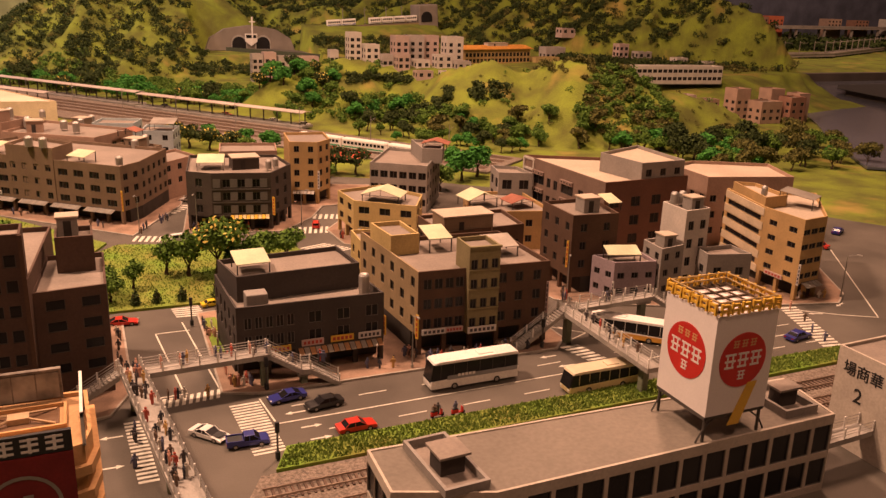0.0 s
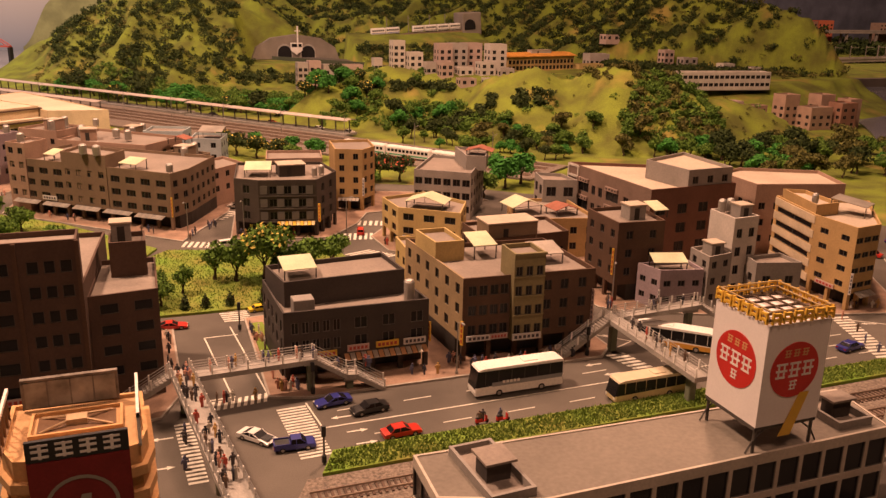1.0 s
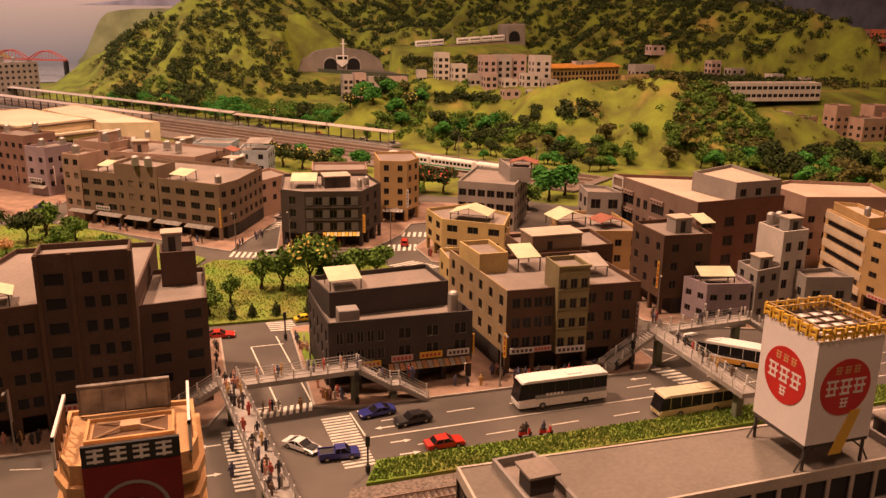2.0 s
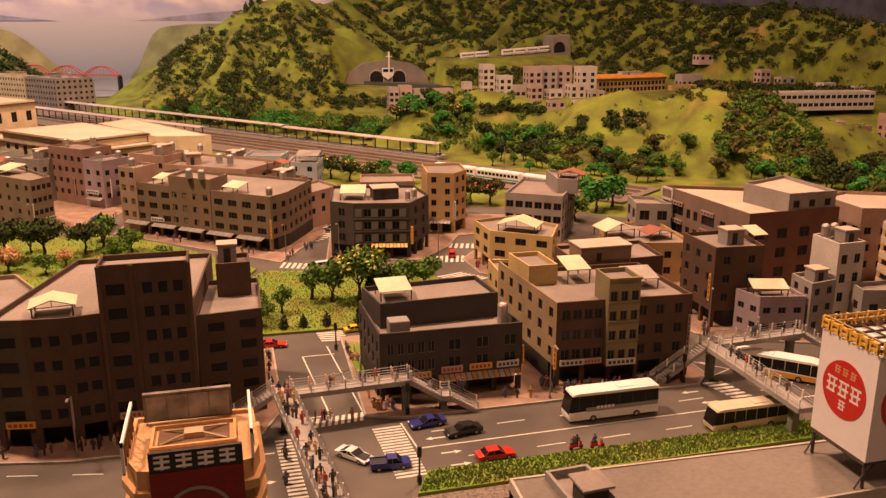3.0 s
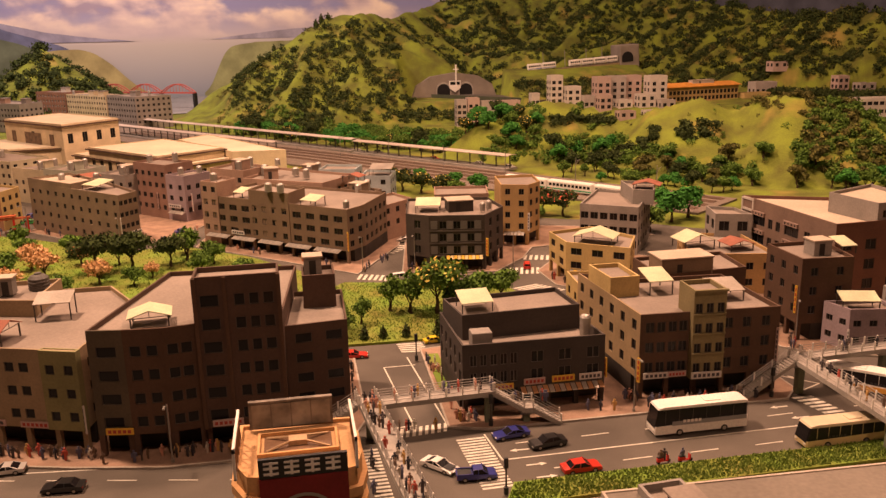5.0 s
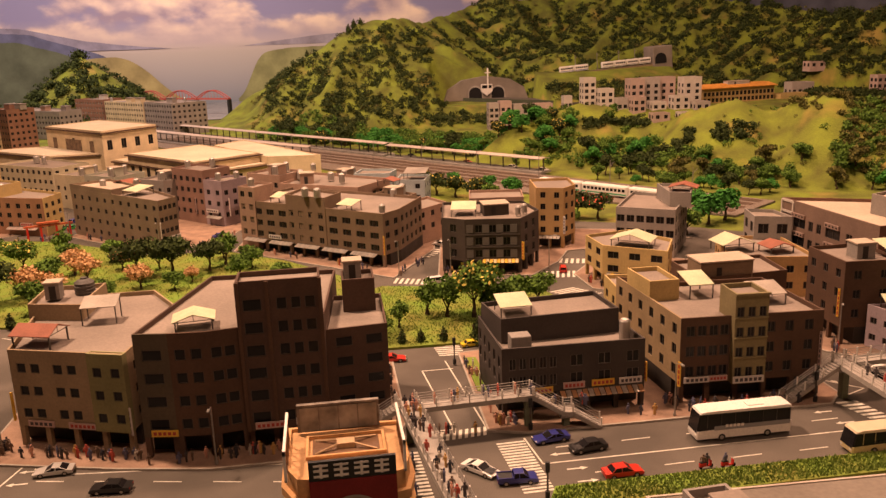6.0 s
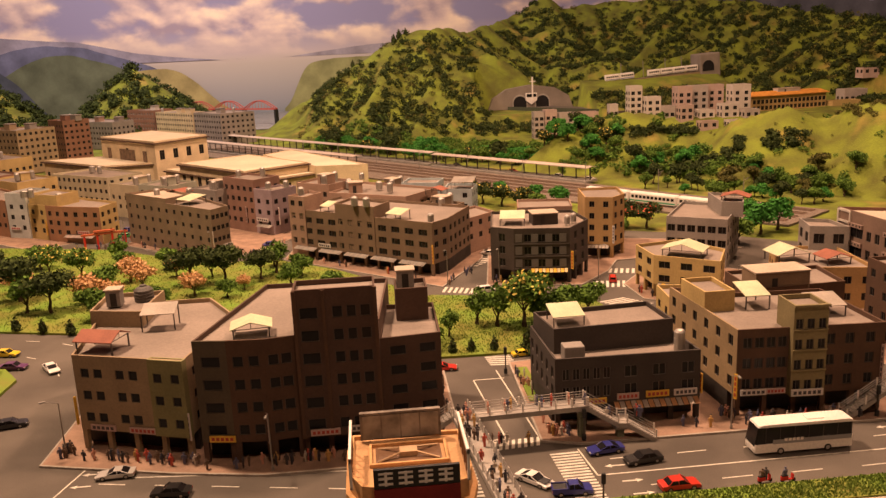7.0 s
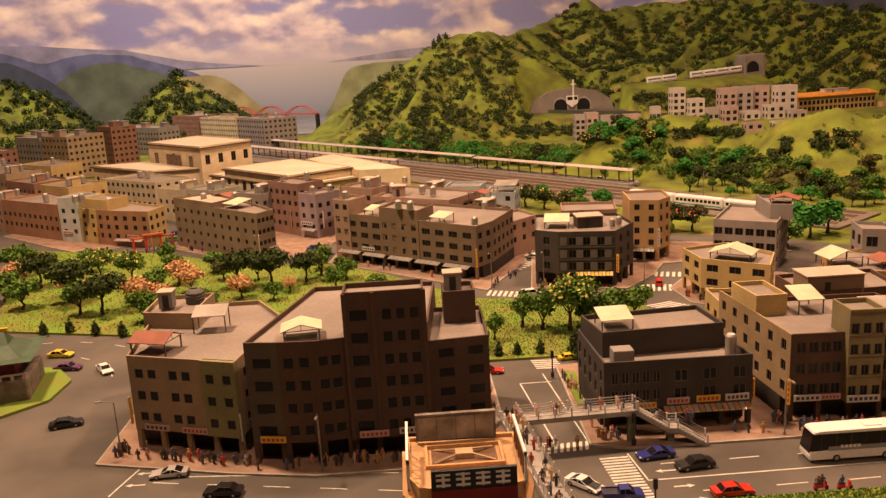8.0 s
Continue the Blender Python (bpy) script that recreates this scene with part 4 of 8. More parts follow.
block(b, [(-132, 420), (-95, 385), (-76, 388), (-107, 426)], 0, 13, STN, rows=1, cols={0: 8}, sides=(0,), first=4, ww=2.4, wh=4, roof=STNROOF, parapet=0.25)
block(b, [(-31, 396), (-5.6, 347), (14, 345), (-20, 412)], 0, 13, STN, rows=1, cols={1: 4}, sides=(1,), first=4, roof=STNROOF, parapet=0.25)
block(b, [(-70, 383), (-34, 340), (-30, 331), (-2, 352), (-7, 358), (-30, 400), (-52, 405)], 0, 10.5, STN, rows=1, cols={1: 3, 0: 10, 2: 7}, sides=(0, 1, 2), first=3.5, ww=2.6, wh=4.5, roof=STNROOF, parapet=0.25)

# near buildings at the railway side
NBW = ("near_cream", (0.52, 0.45, 0.37))
b = building("market_hall", "long cream market hall with a flat grey roof and window rows", [(53, 86.6), (94.6, 87), (96, 96), (44.3, 97.6), (44, 90)], 9.5, NBW, rows=2, cols={0: 14, 1: 2, 3: 3}, sides=(0, 1, 3), ww=2.5, wh=3.3, storey=4.1, first=0.9, parapet=0.12, style="plain", roof=mat("old_roof_cement", (0.25, 0.215, 0.175), 0.9, 0, 5, 0.3, 0.2, 200))
b = building("sign_market_hall", "cream market hall beside the railway", [(104.6, 85), (135, 86.5), (136, 97), (104.6, 96)], 12.6, NBW, rows=1, sides=(0,), first=4, parapet=0.4)
SHOP = [(11.1, 85.7), (12, 83.7), (13.2, 83.4), (19, 83.4), (19.9, 83.7), (20.4, 85.7), (20.2, 91.9), (11.1, 92.3)]
b = building("electrical_shop", "orange-tan corner shop with rounded ledges and a black sign", SHOP, 22.8, ("apricot", (0.62, 0.36, 0.16)), rows=0, parapet=0.3, roof=mat("apricot_roof", (0.55, 0.33, 0.16), 0.9, 0, 9, 0.2, 0.1))

ROOFTOPS = []
# more houses in the rear rows
for nm, lab, poly, h, c, r in (
        ("rear_house", "pinkish rear house with a flat roof", [(-8, 283), (2, 274), (9, 283), (-1, 292)], 16.5, PINK, 4), ("rear_house", "grey-brown rear house with small windows", [(14, 292), (23, 286), (28, 294), (19, 301)], 12.5, ("taupe", (0.235, 0.17, 0.115)), 3),
        ("rear_house", "taupe house in the middle row", [(26, 254), (34, 246), (40, 254), (32, 262)], 12.6, ("taupe", (0.235, 0.17, 0.115)), 3), ("rear_house", "grey house behind the window block", [(-44, 304), (-35, 296), (-28, 305), (-37, 313)], 13.5, MGREY, 3),
        ("rear_house", "ivory house beside the station square", [(-80, 338), (-66, 326), (-58, 336), (-72, 348)], 12.0, ("ivory", (0.50, 0.44, 0.30)), 3), ("rear_house", "pale green-grey house beside the station square", [(-66, 324), (-54, 314), (-46, 324), (-58, 334)], 13.0, ("sage", (0.38, 0.38, 0.30)), 3),
        ("rear_house", "yellow house of the old town rows", [(-128, 352), (-112, 338), (-102, 350), (-118, 364)], 14.0, YEL, 4), ("rear_house", "brick house of the old town rows", [(-150, 372), (-132, 356), (-122, 368), (-140, 384)], 14.0, BRICK, 4),
        ("rear_house", "pink house of the old town rows", [(-150, 345), (-131, 328), (-122, 338), (-141, 356)], 11.5, PINK, 3), ("rear_house", "tan house of the old town rows", [(-172, 400), (-156, 386), (-146, 398), (-162, 412)], 15.0, TAN, 4),
        ("rear_house", "grey house of the old town rows", [(-188, 420), (-172, 408), (-164, 420), (-180, 432)], 16.0, MGREY, 4), ("rear_house", "brick-red house of the old town rows", [(-214, 470), (-196, 452), (-186, 466), (-204, 484)], 19.0, BRICK, 5)):
    b = building(nm, lab, poly, h, c, rows=r, sides=(0, 1, 3), storey=3.2, first=3.2, ww=1.4, wh=1.5)
    cx, cy = sum(p[0] for p in poly) / 4, sum(p[1] for p in poly) / 4
    hut(b, cx - 2, cy - 1, h - 0.7, 4, 3.5, 2.8, c, -40)
    ROOFTOPS.append((cx + 3.2, cy + 1.5, h - 0.7))
    ROOFTOPS.append((cx + 0.2, cy - 5, h - 0.7))

# huts and stair heads on the far flats
for x, y, z, c in ((-178, 496, 22.3, TAN), (-166, 492, 22.3, MGREY), (-163, 538, 23.3, BRICK), (-156, 534, 23.3, MGREY), (-210, 540, 20.3, MGREY), (-192, 506, 21.3, MGREY), (-166, 610, 17.3, PINK), (-150, 598, 17.3, MGREY), (-142, 664, 20.3, PALE), (-116, 628, 19.3, CREAM), (-108, 620, 19.3, CREAM), (-84, 598, 19.8, MGREY)):
    t = thing("roof_hut", x, y, z, -38, "small plastered stair head on a flat roof", "roof hut", "roof huts")
    part("body", Mesh().box(0, 0, 0, 5, 4, 3.0), wallmat(*c), t)
    part("cap", Mesh().chamfer(-0.3, -0.3, 3.0, 5.3, 4.3, 3.4, 0.1), ROOF, t)

# ---- road markings ----


def crosswalk(a, b, along, n, label="white zebra crossing painted on the asphalt"):
    """n stripes spread from a to b, each reaching along."""
    t = thing("crosswalk", a[0], a[1], 0, 0, label, "crosswalk", "zebra crossings", "structure")
    dx, dy = (b[0] - a[0]) / n, (b[1] - a[1]) / n
    w = 0.52
    for i in range(n):
        x, y = dx * i, dy * i
        q = [(x, y), (x + along[0], y + along[1]), (x + along[0] + dx * w, y + along[1] + dy * w), (x + dx * w, y + dy * w)]
        area = sum(q[k][0] * q[(k + 1) % 4][1] - q[(k + 1) % 4][0] * q[k][1] for k in range(4))
        part("stripe", Mesh().prism(q if area > 0 else q[::-1], 0.0, 0.03), PAINT, t)


crosswalk((36.6, 116.0), (35.9, 129.6), (3.9, 0.1), 18)
crosswalk((27.6, 131.4), (35.6, 132.1), (0.5, 2.6), 9)
crosswalk((23.8, 114.6), (23.0, 129.6), (2.2, 0.0), 17)
crosswalk((33.0, 163.0), (32.4, 168.6), (4.6, -0.4), 6)
crosswalk((87.0, 131.4), (88.6, 125.0), (3.2, 0), 6)
crosswalk((63.5, 205.5), (72, 204), (1.5, 5), 7)
crosswalk((70, 217), (79, 214), (1.4, 4), 7)
crosswalk((66, 189), (61, 195), (6, 2), 7)
crosswalk((29, 210), (38.5, 206), (1.2, 4), 8)
crosswalk((127.4, 117.4), (134, 134.0), (3.4, -0.6), 15)
crosswalk((37, 233), (43, 240), (3, -2), 5)


def stroke(x0, y0, x1, y1, w=0.22):
    a = math.atan2(y1 - y0, x1 - x0)
    ob = part("road_line", Mesh().box(0, -w / 2, 0, math.hypot(x1 - x0, y1 - y0), w / 2, 0.028), PAINT, None, "thin white line painted on the asphalt", place(x0, y0, 0, math.degrees(a)))
    tagged(ob, "", "road marking", "lane lines", "structure")


for x0, y0, x1, y1 in ((40.7, 122.6, 86, 123.0), (40.0, 130, 40.7, 122.6), (29.2, 156.9, 34.4, 156.9), (29.2, 156.9, 31.0, 134.4), (27.9, 134.6, 31.4, 134.8), (33.6, 160.5, 35.6, 134.2), (40.6, 115.9, 86, 116.0),
                       (-26.9, 136.4, -28.9, 128.6), (94, 135, 89.5, 139.5), (94, 135, 90.5, 133.5), (91, 123.2, 126, 123.4), (136, 131.5, 142, 127), (142, 127, 147.4, 123.9), (147.4, 123.9, 173, 158), (9, 129.4, -20, 132.6)):
    stroke(x0, y0, x1, y1)
for i in range(5):
    stroke(43.5 + i * 9.2, 126.6, 47.5 + i * 9.2, 126.7, 0.18)
    stroke(46.5 + i * 9.2, 119.2, 50.5 + i * 9.2, 119.3, 0.18)
    stroke(94 + i * 8, 126.8, 97.5 + i * 8, 126.8, 0.18)
    stroke(94 + i * 8, 119.6, 97.5 + i * 8, 119.6, 0.18)
    stroke(-24 + i * 7.6, 131.6 - i * 1.6, -20.4 + i * 7.6, 130.8 - i * 1.6, 0.18)
for i in range(9):
    a = radians(20 + i * 17)
    stroke(-64 + 22 * math.cos(a), 166 + 22 * math.sin(a), -64 + 22 * math.cos(a + 0.12), 166 + 22 * math.sin(a + 0.12), 0.2)
    stroke(-64 + 30 * math.cos(a), 166 + 30 * math.sin(a), -64 + 30 * math.cos(a + 0.1), 166 + 30 * math.sin(a + 0.1), 0.2)


def arrow(x, y, rz):
    m = Mesh().prism([(-1.3, -0.13), (0.5, -0.13), (0.5, -0.42), (1.4, 0), (0.5, 0.42), (0.5, 0.13), (-1.3, 0.13)], 0, 0.03)
    tagged(part("road_arrow", m, PAINT, None, "white arrow painted on the asphalt", place(x, y, 0, rz)), "", "road marking", "road arrows", "structure")


for x, y, rz in ((43.6, 124.7, 180), (44.6, 120.6, 0), (45, 117.4, 0), (-25.6, 134.4, 180), (-26.2, 131.2, 180), (83.5, 128.9, 180), (84.5, 125.2, 180), (91.6, 137.6, 120), (21.5, 126, 180), (21.2, 119, 0), (138, 129, 160), (146, 131, 200), (171, 165, 60)):
    arrow(x, y, rz)

# ---- railway by the road ----
slab("ballast", [(30, 99), (178, 99), (178, 111.4), (36.5, 111.4)], -0.1, 0.12, BALLAST, "grey-brown railway ballast", "ballast")


def track(x0, x1, y, z, label):
    t = thing("railway_track", x0, y, z, 0, label, "railway track", "railway tracks", "structure")
    me = Mesh().box(-0.14, -1.35, 0, 0.14, 1.35, 0.16).data("sleeper", SLEEPER)
    n = int((x1 - x0) / 0.72)
    if y > 105:
        for i in range(min(n, 190)):
            part("sleeper", me, None, t, "", place(i * 0.72 + 0.3, 0, 0))
    else:
        joined = Mesh()
        for i in range(n):
            joined.box(i * 0.72 + 0.16, -1.35, 0, i * 0.72 + 0.44, 1.35, 0.16)
        tagged(part("sleepers", joined, SLEEPER, t), "", "", "", "stuff")
    for s in (-0.83, 0.83):
        part("rail", Mesh().box(0, s - 0.05, 0.16, x1 - x0, s + 0.05, 0.4), RAILM, t)


track(36, 172, 107.4, 0.12, "brown model railway track with wooden sleepers")
track(36, 172, 102.9, 0.12, "second brown model railway track with wooden sleepers")

# ---- footbridges ----


def walkway(parent, a, b, w, z0, z1, rails=(True, True), gap=2.2):
    """A bridge deck or stair flight from a to b with railings, as parts of a footbridge."""
    l = math.hypot(b[0] - a[0], b[1] - a[1])
    ang = math.degrees(math.atan2(b[1] - a[1], b[0] - a[0]))
    flat = abs(z1 - z0) < 0.1
    base = local(parent, a[0], a[1], 0, ang)
    d = Mesh()
    d.add([(0, -w / 2, z0 - 0.7), (l, -w / 2, z1 - 0.7), (l, w / 2, z1 - 0.7), (0, w / 2, z0 - 0.7), (0, -w / 2, z0), (l, -w / 2, z1), (l, w / 2, z1), (0, w / 2, z0)],
          [(3, 2, 1, 0), (4, 5, 6, 7), (0, 1, 5, 4), (1, 2, 6, 5), (2, 3, 7, 6), (3, 0, 4, 7)])
    deck = part("deck" if flat else "stair_flight", d, CONC, parent, "", base)
    if not flat:
        n = int(abs(z1 - z0) / 0.24)
        for i in range(n):
            u, zz = l * (i + 0.5) / n, z0 + (z1 - z0) * (i + 0.5) / n
            part("step", Mesh().box(u - l / n / 2, -w / 2 + 0.12, zz - 0.05, u + l / n / 2, w / 2 - 0.12, zz + 0.11), CONC, deck)
    post = Mesh().box(-0.1, -0.07, 0, 0.1, 0.07, 1.35).data("post", WHITE)
    for s, on in zip((-1, 1), rails):
        if not on:
            continue
        y = s * (w / 2 - 0.08)
        r = Mesh()
        for h in (0.45, 0.8, 1.2):
            r.tube((0, y, z0 + h), (l, y, z1 + h), 0.05, 4)
        part("railing", r, STEEL, deck)
        k = max(1, int(l / gap))
        for i in range(k + 1):
            u = l * i / k
            part("post", post, None, deck, "", place(u, y, z0 + (z1 - z0) * i / k))


fb = thing("footbridge", 27, 130, 0, 0, "grey concrete pedestrian footbridge with white-posted railings and stairs", "footbridge", "footbridges")
walkway(fb, (28.4, 99), (24.4, 134.5), 2.7, 5.2, 5.2)
walkway(fb, (25.9, 132.6), (42, 133.4), 2.5, 5.22, 5.22)
walkway(fb, (42, 133.2), (46.3, 132.5), 2.2, 5.2, 2.6)
walkway(fb, (46.3, 132.5), (47.5, 132.3), 2.2, 2.6, 2.6)
walkway(fb, (47.5, 132.3), (51.4, 131.6), 2.2, 2.6, 0.3)
walkway(fb, (23, 133), (13.5, 131.8), 2.0, 5.2, 0.3)
for x, y, z in ((41.4, 133.4, 4.5), (46.6, 132.4, 1.9), (24.6, 132.4, 4.5), (27, 112, 4.5)):
    p = part("pier", Mesh().chamfer(-0.5, -0.5, 0, 0.5, 0.5, z, 0.1), mat("green_grey_pier", (0.20, 0.22, 0.15), 0.85), fb, "green-grey painted pier", local(fb, x, y, 0))
    part("cap", Mesh().box(-0.9, -0.7, z - 0.4, 0.9, 0.7, z), CONC, p)
fb = thing("footbridge", 89, 125, 0, 0, "pale footbridge crossing the main road beside buses", "footbridge", "footbridges")
walkway(fb, (88.7, 110.5), (89, 134.4), 2.4, 5.5, 5.5)
walkway(fb, (90, 133.6), (106, 134.6), 2.4, 5.52, 5.52)
walkway(fb, (106, 134.6), (112.5, 131.5), 2.2, 5.5, 1.5)
walkway(fb, (88, 133.2), (79.6, 133.0), 2.1, 5.5, 0.3)
for x, y, z in ((89.6, 113.8, 4.8), (89, 132.8, 4.8), (104, 134.2, 4.8)):
    p = part("pier", Mesh().chamfer(-0.55, -0.55, 0, 0.55, 0.55, z, 0.1), mat("green_grey_pier", (0.20, 0.22, 0.15), 0.85), fb, "green-grey painted pier", local(fb, x, y, 0))
    part("cap", Mesh().box(-1.3, -0.7, z - 0.5, 1.3, 0.7, z), CONC, p)
fb = thing("footbridge", 100, 90, 0, 0, "pale footbridge between two market halls", "footbridge", "footbridges")
walkway(fb, (94.6, 90), (104.5, 90.5), 2.2, 4.2, 4.2)

# ---- vehicles ----
CARPAINT = {}


def carpaint(word, col):
    if word not in CARPAINT:
        CARPAINT[word] = plain(word + "_car_paint", col, 0.28, 0.1, 0.6)
    return CARPAINT[word]


WHEEL_T = Mesh().cyl(0, 0, -0.12, 0.12, 0.36, k=14, axis="y").data("tyre", RUBBER)
WHEEL_R = Mesh().cyl(0, 0, -0.13, 0.13, 0.21, k=10, axis="y").data("rim", CHROME)
LIGHT_W = plain("headlight_lens", (0.7, 0.68, 0.6), 0.15)
LIGHT_R = plain("tail_light_lens", (0.4, 0.02, 0.02), 0.2)


def loft(mesh, prof, w, inx):
    """A side profile (x, z) swept across the width, drawn in at the sides by inx(z)."""
    rings = []
    for y, s in ((-w, 0.0), (-w + 0.12, 1.0), (w - 0.12, 1.0), (w, 0.0)):
        cx = sum(p[0] for p in prof) / len(prof)
        rings.append([(cx + (x - cx) * (0.975 + 0.025 * s), y * (1 - inx(z)), z) for x, z in prof])
    mesh.rings(rings)


def car(x, y, rz, word, col, style="sedan", label="", scale=1.0):
    t = thing("car", x, y, 0.03, rz, label or f"{word} model car on the asphalt", "car", "model cars")
    t.scale = (scale, scale * 0.97, scale * 0.86)
    L = 2.5
    low = {"sedan": [(-L, 0.35), (-L, 0.95), (-1.7, 1.02), (1.0, 0.98), (2.2, 0.86), (L, 0.7), (L, 0.35)],
           "sports": [(-L, 0.35), (-L, 0.88), (-1.8, 0.95), (0.9, 0.86), (2.1, 0.7), (L, 0.5), (L, 0.32)],
           "van": [(-L, 0.35), (-L, 1.1), (1.2, 1.1), (2.2, 0.98), (L, 0.8), (L, 0.35)],
           "pickup": [(-L, 0.4), (-L, 1.05), (0.2, 1.05), (1.2, 1.03), (2.3, 0.92), (L, 0.75), (L, 0.4)]}[style]
    cab = {"sedan": [(-1.75, 0.98), (-1.15, 1.55), (0.35, 1.58), (1.15, 0.95)], "sports": [(-1.9, 0.9), (-0.9, 1.36), (0.1, 1.38), (1.0, 0.84)],
           "van": [(-2.35, 1.05), (-2.2, 1.85), (0.6, 1.88), (1.35, 1.05)], "pickup": [(-0.5, 1.0), (-0.4, 1.72), (0.75, 1.74), (1.45, 1.0)]}[style]
    paint = carpaint(word, col)
    m = Mesh()
    loft(m, low[::-1], 1.0, lambda z: 0.06 * max(0, z - 0.6))
    body = part("body", m, paint, t)
    g = Mesh()
    loft(g, cab[::-1], 0.92, lambda z: 0.22 * max(0, z - 0.95))
    part("cabin_glass", g, GLASS, t)
    r = Mesh()
    top = [(px, z + 0.03) for px, z in cab[1:3]]
    (xa, za), (xb, zb) = top
    k = 0.92 * (1 - 0.22 * (za - 0.98)) + 0.01
    r.add([(xa - 0.06, -k, za - 0.09), (xb + 0.06, -k, zb - 0.09), (xb + 0.06, k, zb - 0.09), (xa - 0.06, k, za - 0.09), (xa, -k + 0.08, za), (xb, -k + 0.08, zb), (xb, k - 0.08, zb), (xa, k - 0.08, za)],
          [(3, 2, 1, 0), (4, 5, 6, 7), (0, 1, 5, 4), (1, 2, 6, 5), (2, 3, 7, 6), (3, 0, 4, 7)])
    part("roof", r, paint, t)
    for s in (-1, 1):
        px = Mesh()
        for (x0, z0), (x1, z1) in ((cab[0], cab[1]), (cab[2], cab[3])):
            px.tube((x0, s * 0.92, z0), (x1, s * (k - 0.03), z1), 0.06, 4)
        mid = (cab[1][0] + cab[2][0]) / 2
        px.tube((mid, s * 0.92, 0.95), (mid, s * (k - 0.02), za - 0.04), 0.05, 4)
        part("pillar", px, paint, t)
        part("headlight", Mesh().box(L - 0.1, s * 0.72 - 0.2, 0.56, L + 0.01, s * 0.72 + 0.2, 0.7), LIGHT_W, body)
        part("tail_light", Mesh().box(-L - 0.015, s * 0.72 - 0.2, 0.66, -L + 0.05, s * 0.72 + 0.2, 0.84), LIGHT_R, body)
        for wx in (-1.5, 1.5):
            w = part("wheel", WHEEL_T, None, t, "", place(wx, s * 0.9, 0.36))
            part("rim", WHEEL_R, None, w)
    if style == "pickup":
        part("load_bed", Mesh().box(-2.35, -0.8, 1.06, -0.62, 0.8, 1.08), BLACK, t)
        for s in (-1, 1):
            part("bed_side", Mesh().box(-2.48, s * 0.9 - 0.06, 1.03, -0.55, s * 0.9 + 0.06, 1.25), paint, t)
    part("bumper", Mesh().chamfer(L - 0.08, -0.9, 0.3, L + 0.06, 0.9, 0.5, 0.05), BLACK, t)


CR, CB, CK, CW, CY, CS, CP = (0.55, 0.035, 0.02), (0.03, 0.035, 0.20), (0.015, 0.014, 0.014), (0.78, 0.75, 0.7), (0.75, 0.55, 0.03), (0.5, 0.48, 0.45), (0.12, 0.04, 0.12)
car(43.4, 128.6, 187, "dark blue", CB, "sports")
car(47.5, 125.1, 188, "black", CK)
car(49.6, 117.9, 3, "red", CR)
car(32.4, 122.2, -48, "white", CW, "sports", "white model coupe with black bonnet turning at the crossing")
part("bonnet", Mesh().box(1.0, -0.7, 0.9, 2.2, 0.7, 0.93), BLACK, [o for o in scene.objects if o.name.startswith("car")][-1])
car(36.4, 118.9, -4, "dark blue", CB, "pickup", "dark blue model pickup truck at the zebra crossing")
car(24.6, 162.6, -4, "red", CR, "sports")
car(39.4, 166.6, 8, "yellow", CY, "sedan", "yellow rounded model car beside the park", 0.8)
car(-22.2, 133.2, 182, "silver", CS, "sports")
car(-13.6, 127.0, 175, "black", CK)
car(-43.4, 152.4, 15, "black", CK)
car(-45.6, 176.4, -55, "white", CW)
car(-57.6, 186.6, -10, "yellow", CY, "sedan", "yellow model taxi on the roundabout street")
car(-53.2, 178.8, -6, "dark purple", CP)
car(68.9, 209.8, 75, "red", CR, "van", "red model hatchback on the side street", 0.85)
car(66.4, 187.2, -20, "red", CR, "sports")
car(39.0, 207.4, 10, "white", CW, "van", "white model off-road car on the park street")
car(44.8, 242.0, 150, "white", CW)
car(-15.6, 270, 20, "dark blue", CB)
car(-64, 296, 10, "green", (0.05, 0.3, 0.08))
car(-66, 306, 60, "dark blue", CB)
car(-40, 258, 15, "silver", CS)
car(-71, 292, 140, "red", CR)
car(126.0, 121.4, 10, "dark blue", CB)
car(171.5, 160.5, 115, "red", CR)
car(186, 168, 30, "dark blue", CB)
car(-62, 158.4, 8, "dark blue", CB, "sports")


